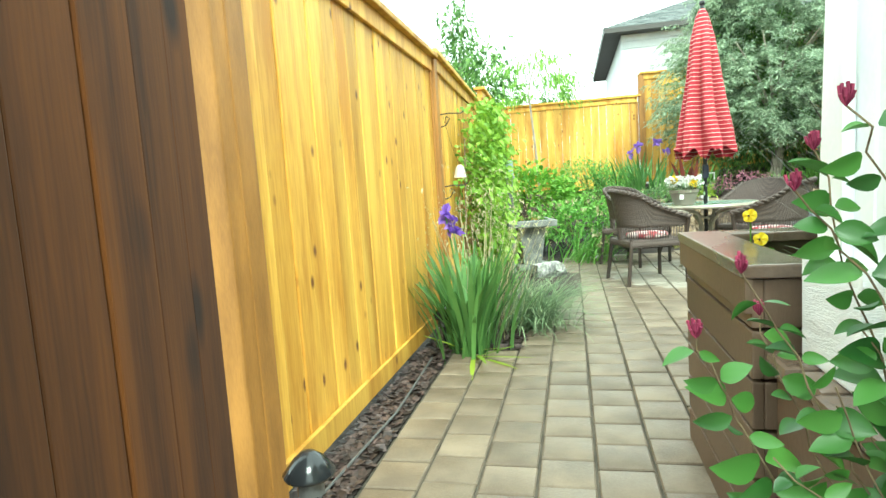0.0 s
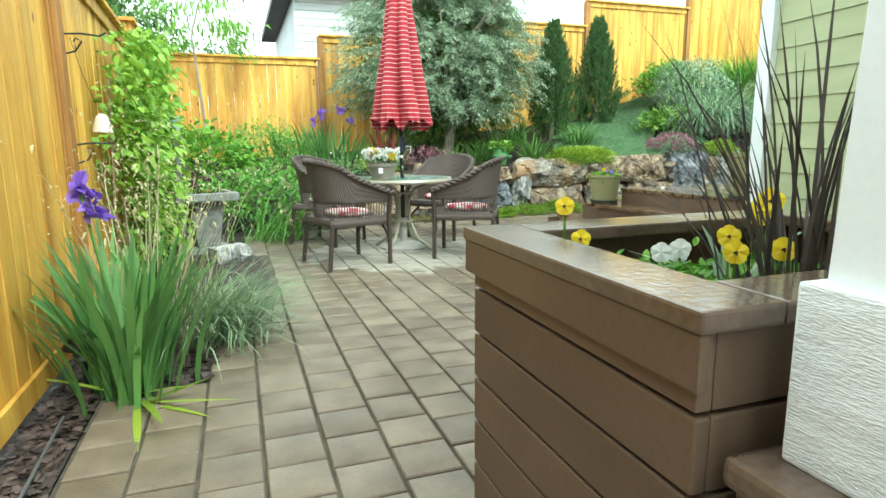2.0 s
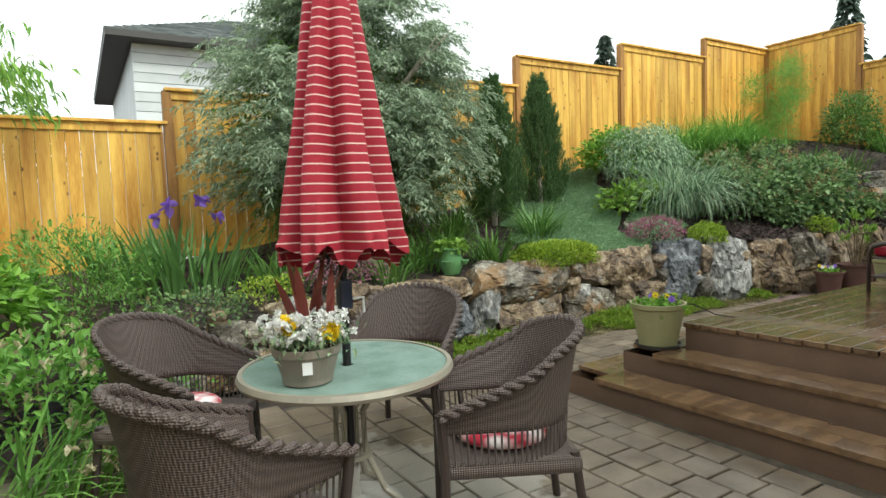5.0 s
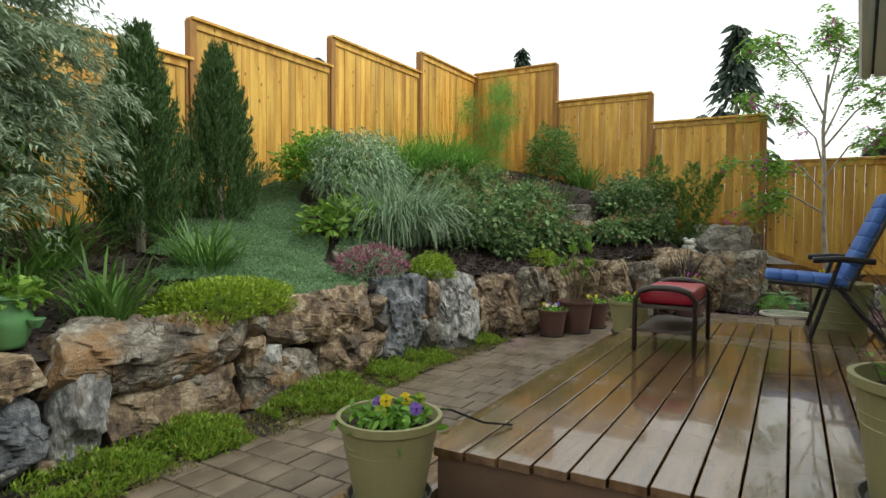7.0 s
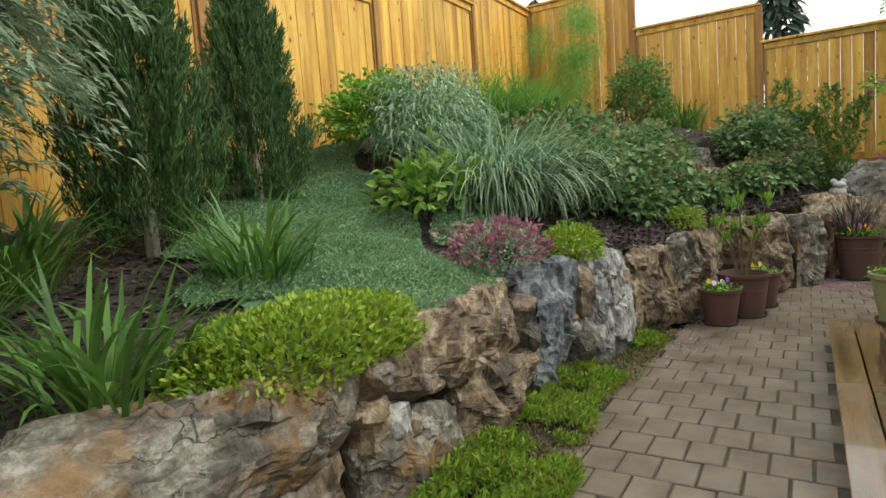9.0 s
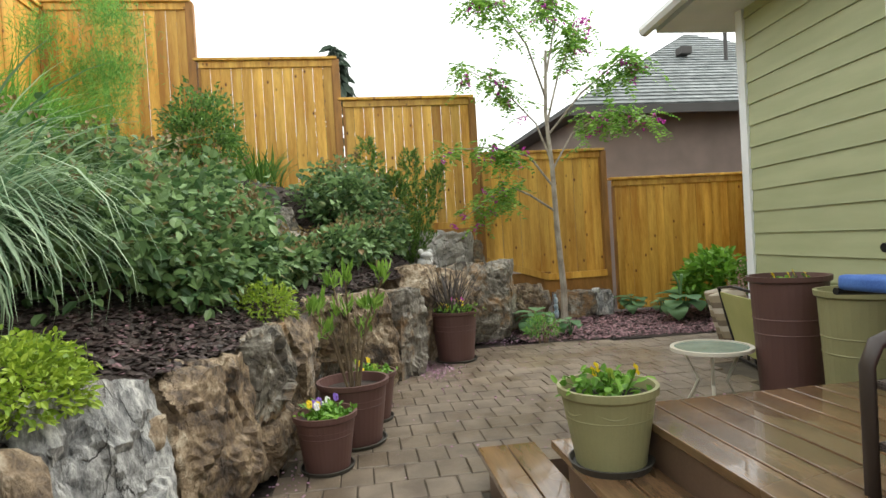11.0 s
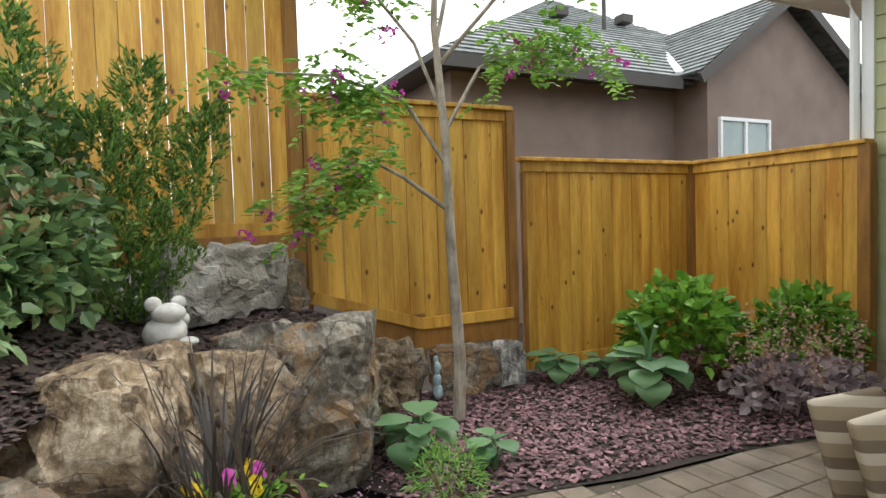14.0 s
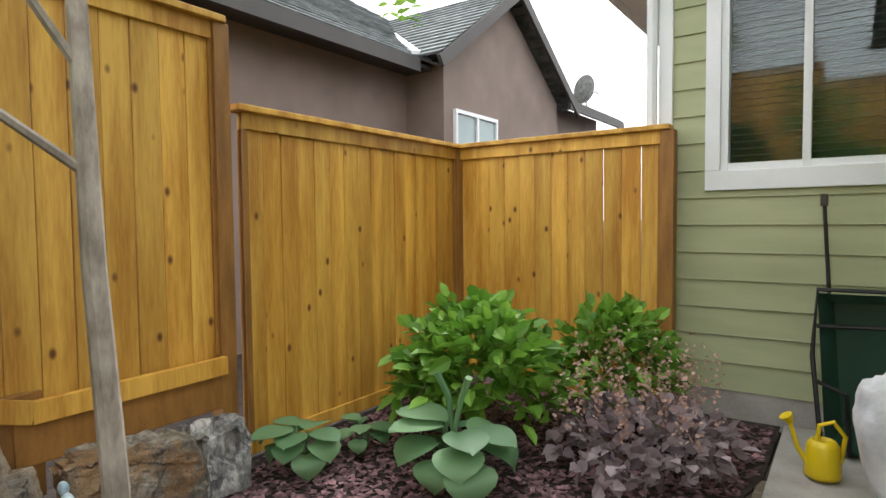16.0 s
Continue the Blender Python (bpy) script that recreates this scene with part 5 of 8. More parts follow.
# thyme carpet on the slope
cloud_pts = []
while len(cloud_pts) < 105000:
    x, y = rng.uniform(5.2, 9.6), rng.uniform(13.5, 16.45)
    u = (y - 13.5) / 2.95
    lo, hi = np.interp(u, [0, 0.15, 0.4, 0.7, 1.0], [5.9, 5.7, 5.9, 6.5, 7.9]), np.interp(u, [0, 0.15, 0.4, 0.7, 1.0], [7.1, 7.3, 7.7, 8.4, 9.4])
    if lo + 0.2 * math.sin(y * 9) < x < hi + 0.15 * math.sin(y * 7):
        cloud_pts.append((x, y))
hz = [bed_z(x, y) + 0.03 + 0.03 + 0.06 * noise.noise((x * 2.2, y * 2.2, 0)) + 0.02 * noise.noise((x * 7, y * 7, 1)) for x, y in cloud_pts]
p = np.array([(x, y, z) for (x, y), z in zip(cloud_pts, hz)])
v, f = leaves(p, np.tile([0.1, -0.5, 0.3], (len(p), 1)), 0.024, 0.012, 0.1, up=0.3, jitter=0.6)
tagged(new("creeping_thyme", from_arrays("creeping_thyme", v, f, G_THYME)), "grey-green carpet of creeping thyme on the slope", "groundcover", kind="stuff")
bm = bmesh.new()
gx, gy = 44, 34
gv = {}
for i in range(gx + 1):
    for j in range(gy + 1):
        y = 13.52 + 2.9 * j / gy
        u = (y - 13.5) / 2.95
        lo, hi = np.interp(u, [0, 0.15, 0.4, 0.7, 1.0], [5.95, 5.75, 5.95, 6.55, 7.95]), np.interp(u, [0, 0.15, 0.4, 0.7, 1.0], [7.05, 7.25, 7.65, 8.35, 9.35])
        x = float(lo + (hi - lo) * i / gx)
        edge = min(i, gx - i, j, gy - j) / 4
        gv[i, j] = bm.verts.new((x, y, bed_z(x, y) + 0.035 * min(1, edge) - 0.01 + 0.03 + 0.06 * noise.noise((x * 2.2, y * 2.2, 0)) + 0.02 * noise.noise((x * 7, y * 7, 1))))
for i in range(gx):
    for j in range(gy):
        bm.faces.new((gv[i, j], gv[i + 1, j], gv[i + 1, j + 1], gv[i, j + 1]))
single("thyme_mat", bm, surface("thyme_mat", (0.05, 0.11, 0.045), (0.16, 0.28, 0.13), 9, 0.9, 1.0, fine=60, bump_size=0.03), label="dense grey-green thyme mat under the tufts", category="groundcover", kind="stuff", smooth=True)
p2 = []
for _ in range(5000):
    x, y = rng.uniform(7.55, 8.5), rng.uniform(13.75, 14.45)
    if ((x - 8.0) / 0.5) ** 2 + ((y - 14.1) / 0.35) ** 2 < 1:
        p2.append((x, y, bed_z(x, y) + 0.12 * (1 - ((x - 8.0) / 0.5) ** 2)))
v, f = leaves(np.array(p2), np.tile([0.1, -0.5, 0.3], (len(p2), 1)), 0.036, 0.018, 0.1, up=0.3, jitter=0.6)
tagged(new("creeping_thyme", from_arrays("creeping_thyme", v, f, G_THYME)), "second patch of creeping thyme around a stone", "groundcover", kind="stuff")

shrub("lime_sedum", (5.72, 13.72, 0.62), (0.66, 0.34, 0.2), 13000, 0.032, 0.018, G_LIME, "yellow-green mounded sedum spilling over the wall", shell=0.6, lump=0.15, droop=0.0, up=0.7)
for x, y, n, L in ((6.1, 14.45, 130, 0.62), (5.0, 13.98, 110, 0.62), (5.3, 15.2, 110, 0.7), (4.2, 14.2, 90, 0.6), (3.6, 13.85, 60, 0.45), (4.75, 14.6, 80, 0.55)):
    clump("daylily", (x, y, bed_z(x, y)), n, L, 0.022, G_DAY, "green strap-leaved daylily clump on the slope", 0.10, (0.05, 0.6), (0.5, 1.5), group="daylilies on the slope")
shrub("pink_heather", (7.5, 13.72, 0.76), (0.44, 0.28, 0.22), 3400, 0.04, 0.012, G_BIG, "dusty pink heather mound on the wall top", flowers=(ROSYBUD, 170, 0.045), lump=0.15)
shrub("lime_sedum", (8.34, 13.52, 0.72), (0.32, 0.24, 0.2), 4200, 0.032, 0.018, G_LIME, "small yellow-green mound on the wall top", lump=0.15)
shrub("lime_sedum", (10.4, 13.05, 0.76), (0.26, 0.2, 0.18), 1200, 0.05, 0.02, G_LIME, "small yellow-green mound beside the roses", lump=0.2)
shrub("chartreuse_shrub", (8.1, 14.6, 1.08), (0.52, 0.42, 0.36), 620, 0.135, 0.07, G_CHART, "bright chartreuse leafy shrub", shell=0.25, lump=0.5, stems=8)
clump("fountain_grass", (8.95, 14.45, 1.15), 2300, 1.2, 0.013, G_BIG, "large fountain of pale green ornamental grass", 0.2, (0.0, 0.6), (1.0, 3.0), seg=9)
shrub("willowleaf_shrub", (9.2, 15.2, 1.55), (0.85, 0.55, 0.62), 5200, 0.12, 0.026, G_BIG, "pale green narrow-leaved shrub", droop=0.6)
shrub("willowleaf_shrub", (9.0, 15.75, 1.75), (0.75, 0.45, 0.5), 4600, 0.08, 0.036, G_HYDR, "green leafy shrub before the fence")
for x, y, n, L in ((10.9, 15.7, 1300, 1.15), (11.9, 15.3, 1300, 1.05), (12.5, 15.8, 900, 1.15)):
    clump("tall_grass", (x, y, bed_z(x, y)), n, L, 0.011, G_FEATHER, "tufted bright green grass near the fence top", 0.2, (0.0, 0.4), (0.8, 2.2), group="tufted grasses")
fen = empty("fennel", (12.9, 14.9, 2.05), 0, "tall airy fennel with thread-like leaves", "plant")
chunk = []
for k in range(18):
    c = np.array([rng.normal(0, 0.38), rng.normal(0, 0.25), rng.uniform(0.3, 2.1)])
    chunk.append(leaves(c + rng.normal(size=(480, 3)) * np.array([0.12, 0.12, 0.11]), np.tile([0, 0, 0.6], (480, 1)), 0.09, 0.009, 0.1, jitter=0.9))
vs, fs = joined(chunk)
o = new("foliage", from_arrays("foliage", vs, fs, G_FEATHER))
o.parent = fen
bm = bmesh.new()
for k in range(5):
    pipe(bm, [(0.04 * k - 0.08, 0, 0), (0.09 * k - 0.18, 0.05 * k - 0.1, 0.8), (0.16 * k - 0.3, 0.05 * k, 1.45)], 0.009, 5, 0.004)
part("branchwork", bm, G_FEATHER, fen)
for x, y, rx, ry, rz, n in ((9.75, 13.8, 0.66, 0.46, 0.42, 4200), (10.6, 13.75, 0.75, 0.5, 0.46, 4800), (11.45, 13.6, 0.72, 0.5, 0.42, 4600), (10.2, 14.5, 0.5, 0.4, 0.4, 3000), (11.2, 14.4, 0.5, 0.4, 0.42, 3000), (13.3, 12.6, 0.62, 0.45, 0.42, 4200), (14.05, 12.4, 0.5, 0.46, 0.42, 3600), (11.1, 13.25, 0.5, 0.3, 0.34, 2800), (13.45, 12.15, 0.36, 0.3, 0.3, 2200), (12.75, 12.45, 0.5, 0.3, 0.26, 2600), (13.2, 12.2, 0.42, 0.28, 0.26, 2200), (12.35, 12.62, 0.42, 0.26, 0.2, 2000), (11.6, 13.0, 0.42, 0.24, 0.2, 1800), (10.15, 13.42, 0.42, 0.26, 0.28, 2200), (10.78, 13.32, 0.45, 0.28, 0.32, 2400)):
    bush = shrub("rose_bush", (x, y, bed_z(x, y) - 0.06), (rx, ry, rz), int(n * 0.6), 0.078, 0.056, G_ROSE, "dense dull green rose bush with bronze new shoots", group="rose bushes on the slope", lump=0.55, flat=-0.8, jitter=0.9, shell=0.35)
    q, dq = ball(90, (rx * 0.95, ry * 0.95, rz * 1.12), 0.9, 0.45, 3, 0.35)
    q[:, 2] += rz * 0.8
    q = np.repeat(q, 7, 0) + rng.normal(size=(len(q) * 7, 3)) * 0.025
    v, f = leaves(q, np.tile([0, 0, 0.5], (len(q), 1)), 0.05, 0.026, 0.1, up=0.4, jitter=0.8)
    o = tagged(new("young_growth", from_arrays("young_growth", v, f, BRONZE)), "bronze young shoots", kind="stuff")
    o.parent = bush
shrub("tall_shrub", (14.15, 14.3, 2.0), (0.6, 0.5, 0.75), 5200, 0.09, 0.036, G_DARKTREE, "tall loose dark-leaved shrub before the fence", lump=0.4)
for x, y in ((13.0, 13.85), (14.1, 13.6), (14.5, 13.9), (12.4, 14.2)):
    clump("daylily", (x, y, bed_z(x, y)), 120, 0.6, 0.022, G_DAY, "green strap-leaved daylily clump high on the slope", 0.12, (0.05, 0.6), (0.5, 1.4), group="daylilies on the slope")
sp = empty("dwarf_spruce", (14.1, 11.95, 1.0), 0, "knobbly dwarf conifer with upright lobes", "conifer")
chunk = []
for cx, cy, h, r in ((-0.1, 0.2, 1.6, 0.2), (0.15, -0.2, 1.5, 0.21), (0.0, -0.02, 1.15, 0.28), (0.3, -0.45, 1.3, 0.15), (-0.25, 0.35, 1.0, 0.22)):
    for k in range(105):
        t, a = (k / 105) ** 0.9, k * 2.4 + rng.normal() * 0.3
        rr = r * float(np.interp(t, [0, 0.3, 0.8, 1], [0.8, 1, 0.75, 0.1])) * rng.uniform(0.3, 1.15)
        c0 = np.array([cx * (0.5 + t) + rr * math.cos(a), cy * (0.5 + t) + rr * math.sin(a), t * h])
        way = np.array([0.75 * math.cos(a), 0.75 * math.sin(a), 0.8])
        u = rng.random(34)
        q = c0 + np.outer(u * rng.uniform(0.06, 0.13), way) + rng.normal(size=(34, 3)) * 0.016
        chunk.append(leaves(q, np.tile(way, (34, 1)), 0.05, 0.017, 0, up=0.2, jitter=0.6))
vs, fs = joined(chunk)
o = new("foliage", from_arrays("foliage", vs, fs, G_SPRUCE))
o.parent = sp
bm = bmesh.new()
pipe(bm, [(0, 0, -0.15), (0, 0, 0.9)], 0.05, 8, 0.02)
part("trunk", bm, BARK, sp)

# mossy sedum at the foot of the wall
p, d = [], []
while len(p) < 26000:
    x, y = rng.uniform(3.0, 9.3), rng.uniform(12.86, 13.42)
    lumpy = noise.noise((x * 1.5, y * 1.2, 9))
    e = 12.98 + 0.09 * math.sin(x * 2.7) - 0.22 * lumpy
    mound = lumpy + 0.45 * noise.noise((x * 5, y * 5, 4))
    if y > e and mound > -0.12:
        p.append((x, y, 0.008 + (0.05 + 0.22 * min(0.5, mound + 0.12)) * rng.random() ** 0.5 * min(1, (y - e) / 0.12)))
p = np.array(p)
v, f = leaves(p, np.tile([0, -0.2, 0.6], (len(p), 1)), 0.046, 0.015, 0, up=0.4, jitter=0.8)
tagged(new("sedum_edging", from_arrays("sedum_edging", v, f, G_MOSS)), "bright green mossy sedum along the wall foot", "groundcover", kind="stuff")
p = []
while len(p) < 7000:
    x, y = rng.uniform(2.0, 9.4), rng.uniform(12.95, 13.4)
    if noise.noise((x * 1.5, y * 1.2, 9)) < 0.02:
        p.append((x, y, 0.006 + 0.03 * rng.random()))
p = np.array(p)
v, f = leaves(p, np.tile([0, -0.2, 0.5], (len(p), 1)), 0.03, 0.012, 0, up=0.4, jitter=0.9)
tagged(new("creeping_stonecrop", from_arrays("creeping_stonecrop", v, f, leafy("stonecrop_leaf", (0.10, 0.11, 0.03), (0.30, 0.26, 0.09)))), "low olive and rust stonecrop between the sedum mounds", "groundcover", kind="stuff")

# corner bed
def hosta(at, n, L, label):
    ob = empty("hosta", at, 0, label, "plant", "hostas in the corner bed")
    a = np.linspace(0, 6.28 * 2.4, n) + rng.normal(size=n) * 0.2
    chunk = []
    bm = bmesh.new()
    for k, ang in enumerate(a):
        tilt = 0.35 + 0.9 * k / n
        s = L * (0.75 + 0.4 * rng.random())
        reach = 0.35 * L + 0.6 * L * (k / n)
        base = Vector((reach * 0.5 * math.cos(ang), reach * 0.5 * math.sin(ang), 0.5 * L + 0.55 * L * (1 - k / n)))
        bm = bmesh.new()
        pipe(bm, [(0, 0, -0.02), base], 0.007, 4)
        part("stalk", bm, G_HOSTA, ob)
        d, sd = Vector((math.cos(ang), math.sin(ang), 0)), Vector((-math.sin(ang), math.cos(ang), 0))
        v, f = [], []
        for i in range(7):
            t = i / 6
            w = 0.40 * s * math.sin(math.pi * min(1, t * 0.92 + 0.06)) ** 0.75
            c = base + d * s * t * math.cos(tilt * t * 1.1) + Vector((0, 0, s * (0.22 * t - tilt * 0.62 * t * t)))
            v += [c + sd * w + Vector((0, 0, 0.05 * s)), c, c - sd * w + Vector((0, 0, 0.05 * s))]
        for i in range(6):
            q = 3 * i
            f += [(q, q + 1, q + 4, q + 3), (q + 1, q + 2, q + 5, q + 4)]
        chunk.append((np.array([tuple(c) for c in v]), np.array(f)))
    vs, fs = joined(chunk)
    o = new("foliage", from_arrays("foliage", vs, fs, G_HOSTA))
    o.data.shade_smooth()
    o.parent = ob
    return ob


h1 = hosta((13.95, 8.05, 0.03), 15, 0.33, "large blue-green hosta with a flower stalk")
bm = bmesh.new()
for k in range(2):
    pipe(bm, [(0.03 * k, 0, 0.2), (0.02 - 0.08 * k, 0.03, 0.5), (0.08 - 0.2 * k, 0.05, 0.62)], 0.012, 6, 0.02)
part("flower_stalk", bm, G_HOSTA, h1)
hosta((14.8, 8.35, 0.03), 14, 0.24, "green hosta before the fence")
hosta((13.45, 9.85, 0.03), 10, 0.17, "small young green hosta")
hosta((13.75, 10.2, 0.03), 13, 0.26, "blue-green hosta beside the boulder")
hosta((14.7, 7.95, 0.03), 9, 0.18, "small green hosta in the mulch")
shrub("hydrangea", (14.25, 7.35, 0.05), (0.55, 0.5, 0.48), 1250, 0.14, 0.095, G_HYDR, "leafy green hydrangea mound", lump=0.18, group="hydrangeas in the corner bed")
shrub("hydrangea", (13.55, 6.6, 0.05), (0.42, 0.38, 0.46), 900, 0.12, 0.08, G_HYDR, "leafy green hydrangea beside the house corner", lump=0.18, group="hydrangeas in the corner bed")
he = shrub("heuchera", (13.2, 7.2, 0.02), (0.5, 0.6, 0.19), 900, 0.085, 0.08, G_HEUCH, "mound of plum-grey ruffled heuchera", lump=0.2, up=0.5)
p = np.concatenate([np.stack([np.full(16, a), np.full(16, b), np.linspace(0.3, 0.3 + h, 16)], 1) + rng.normal(size=(16, 3)) * 0.012 for a, b, h in rng.uniform((-0.4, -0.45, 0.2), (0.4, 0.5, 0.5), (60, 3))])
v, f = leaves(p, rng.normal(size=p.shape), 0.03, 0.022, 0.2)
o = new("flower_spike", from_arrays("flower_spike", v, f, leafy("coral_flower", (0.35, 0.2, 0.16), (0.6, 0.42, 0.34))))
o.parent = he
shrub("fern_tuft", (13.15, 10.3, 0.02), (0.22, 0.2, 0.18), 700, 0.07, 0.012, G_FEATHER, "small feathery green tuft by the pot")

# small flowering locust tree
lt = empty("locust_tree", (14.36, 9.6, 0.0), 0, "young locust tree with pink blossom and thin grey trunk", "tree")
bm = bmesh.new()
pipe(bm, [(0.02, 0, -0.05), (0.02, -0.02, 0.5), (-0.01, 0.04, 1.3), (0.0, 0.06, 2.2), (0.05, 0.1, 3.0), (0.05, 0.05, 3.9)], 0.052, 10, 0.02)
part("trunk", bm, BARK, lt)
BOUGHS = (((0, 0.05, 1.62), (0.0, 0.4, 1.86), (0, 0.65, 1.98), (-0.05, 1.0, 1.84), (-0.1, 1.35, 1.6)), ((0, 0.05, 1.95), (-0.05, 0.4, 2.4), (0, 0.9, 2.55), (0.1, 1.5, 2.55)), ((0, 0.06, 2.2), (0, -0.25, 2.7), (-0.1, -0.8, 3.0), (-0.2, -1.5, 2.85)),
         ((0, 0.06, 2.3), (0.2, 0.2, 2.9), (0.3, 0.7, 3.5), (0.2, 1.2, 3.7)), ((0.03, 0.08, 2.7), (-0.3, -0.3, 3.2), (-0.6, -0.8, 3.6), (-0.7, -1.0, 3.4)), ((0.04, 0.08, 2.9), (0.3, -0.2, 3.6), (0.4, -0.5, 4.2), (0.4, -0.6, 4.5)), ((0.04, 0.08, 3.2), (-0.2, 0.4, 3.9), (-0.3, 0.8, 4.4), (-0.3, 1.1, 4.5)), ((0.05, 0.05, 3.6), (0, -0.1, 4.3), (0.1, 0.1, 4.9)))
for q in BOUGHS:
    bm = bmesh.new()
    pipe(bm, q, 0.018, 6, 0.006)
    part("branch", bm, BARK, lt)
chunk, blo = [], []
for q in BOUGHS:
    knots = [rng.uniform(0.45, 1.0) * (len(q) - 1) for _ in range(7)] + [len(q) - 1.001]
    for j in range(104):
        t = knots[j % 8]
        i = min(int(t), len(q) - 2)
        c = np.array(q[i]) + (np.array(q[i + 1]) - np.array(q[i])) * (t - i) + rng.normal(size=3) * 0.10
        a = rng.uniform(0, 6.28)
        d = np.array([math.cos(a), math.sin(a), rng.uniform(-0.75, 0.1)])
        d /= np.linalg.norm(d)
        L = rng.uniform(0.2, 0.34)
        s = np.cross(d, [0, 0, 1])
        k = np.arange(9)
        stem = c + d * (k / 8 * L)[:, None] - np.array([0, 0, 1]) * ((k / 8) ** 2 * L * 0.35)[:, None]
        for sg in (1, -1):
            chunk.append(leaves(stem[1:], np.tile(s * sg + d * 0.4, (8, 1)), 0.072, 0.036, 0.1, up=0.05, jitter=0.12))
        if rng.random() < 0.09:
            blo.append(c - np.array([0, 0, 0.08]))
vs, fs = joined([c for i, c in enumerate(chunk) if i % 8 < 5])
o = new("crown", from_arrays("crown", vs, fs, G_ROBIN))
o.parent = lt
petals(lt, "blossom", [b + rng.normal(size=3) * 0.035 for b in blo for _ in range(5)], 0.035, MAGENTA, 4)

# saplings and trees beyond the fences
sap = empty("sapling", (0.05, 16.1, 0.8), 0, "thin young tree tied beside the back fence", "tree")
bm = bmesh.new()
pipe(bm, [(0, 0, -0.05), (-0.05, 0, 0.9), (-0.14, 0.03, 2.0), (0.0, 0.05, 2.5)], 0.028, 7, 0.012)
part("trunk", bm, BARK, sap)
chunk = []
for k in range(26):
    c = np.array([rng.uniform(-0.7, 0.8), rng.uniform(-0.4, 0.4), rng.uniform(2.0, 2.75)])
    c[2] -= 0.35 * abs(c[0])
    chunk.append(leaves(c + rng.normal(size=(26, 3)) * np.array([0.14, 0.14, 0.05]), np.tile([c[0], c[1], -0.7], (26, 1)), 0.13, 0.035, 0.4, up=-0.3, jitter=0.5))
vs, fs = joined(chunk)
o = new("crown", from_arrays("crown", vs, fs, G_ROBIN))
o.parent = sap
for x, y, z, r, h, mat, n, label in ((-1.3, 18.6, 2.2, 0.95, 1.5, G_DARKTREE, 2200, "drooping light green tree behind the side fence"), (-2.0, 19.6, 3.2, 0.45, 1.9, G_DARKTREE, 1500, "dark upright tree behind the side fence"), (0.3, 19.5, 1.9, 0.7, 1.0, G_DARKTREE, 1300, "light green tree behind the back fence")):
    ob = empty("background_tree", (x, y, 0), 0, label, "tree")
    bm = bmesh.new()
    pipe(bm, [(0, 0, -0.1), (0.05, 0, z), (0, 0, z + h * 0.6)], 0.08, 8, 0.03)
    part("trunk", bm, BARK, ob)
    p, d = ball(n, (r, r, h), 0.3, 0.45, x)
    p[:, 2] += z + h * 0.5
    v, f = leaves(p, d * np.array([1, 1, 0.3]), 0.17, 0.07, 0.5, up=-0.2)
    o = new("crown", from_arrays("crown", v, f, mat))
    o.parent = ob


def fir(at, h, r):
    ob = empty("fir_tree", at, 0, "tall dark fir on the far hillside", "tree", "firs on the hillside")
    bm = bmesh.new()
    pipe(bm, [(0, 0, -1), (0, 0, h)], h * 0.018, 6, 0.03)
    part("trunk", bm, BARK, ob)
    n = 620
    t = rng.random(n) ** 0.8
    a = rng.uniform(0, 6.28, n)
    rr = r * (1 - t) * np.sqrt(rng.uniform(0.1, 1.0, n)) * (0.7 + 0.5 * np.sin(t * 60) ** 2)
    p = np.stack([rr * np.cos(a), rr * np.sin(a), h * (0.12 + 0.88 * t)], 1)
    v, f = leaves(p, np.stack([np.cos(a), np.sin(a), np.full(n, -0.3)], 1), h * 0.075, h * 0.035, 0.3, up=-0.2, jitter=0.3)
    o = new("crown", from_arrays("crown", v, f, G_FIR))
    o.parent = ob


for x, y, z, h in ((55, 32.5, 8, 10), (45, 49, 7, 10), (66, 42, 6, 9), (72, 40, 5, 12), (74, 37, 5, 10.5), (80, 26, 2, 8), (82, 24, 2, 8.5), (84, 20, 2, 8), (60, 24, 0, 10), (66, 20, 0, 12), (58, 17, 0, 11), (44, 13.3, 2.5, 11.4), (88, 14, 0, 9), (78, 30, 3, 7.5), (50, 48, 6, 9)):
    fir((x, y, z), h, h * 0.2)
# the haze of distance is mixed into these pale blue-grey hill colours
HILL = surface("haze_coloured_hill", (0.16, 0.19, 0.19), (0.30, 0.34, 0.35), 0.05, 1.0, 0.0, fine=0.6, vary=0)
bm = bmesh.new()
hv = []
for i in range(61):
    a = radians(-20 + 150 * i / 60)
    hh = 7 + 6 * noise.noise((i * 0.13, 2, 0)) + 3 * noise.noise((i * 0.5, 7, 0))
    hv.append([bm.verts.new((160 * math.sin(a), 160 * math.cos(a), -2)), bm.verts.new((190 * math.sin(a), 190 * math.cos(a), hh + 4)), bm.verts.new((260 * math.sin(a), 260 * math.cos(a), hh - 8))])
for i in range(60):
    for k in range(2):
        bm.faces.new((hv[i][k], hv[i + 1][k], hv[i + 1][k + 1], hv[i][k + 1]))
single("backdrop", bm, HILL, label="distant wooded hills with haze put into their pale colour", category="hill", kind="structure", smooth=True)


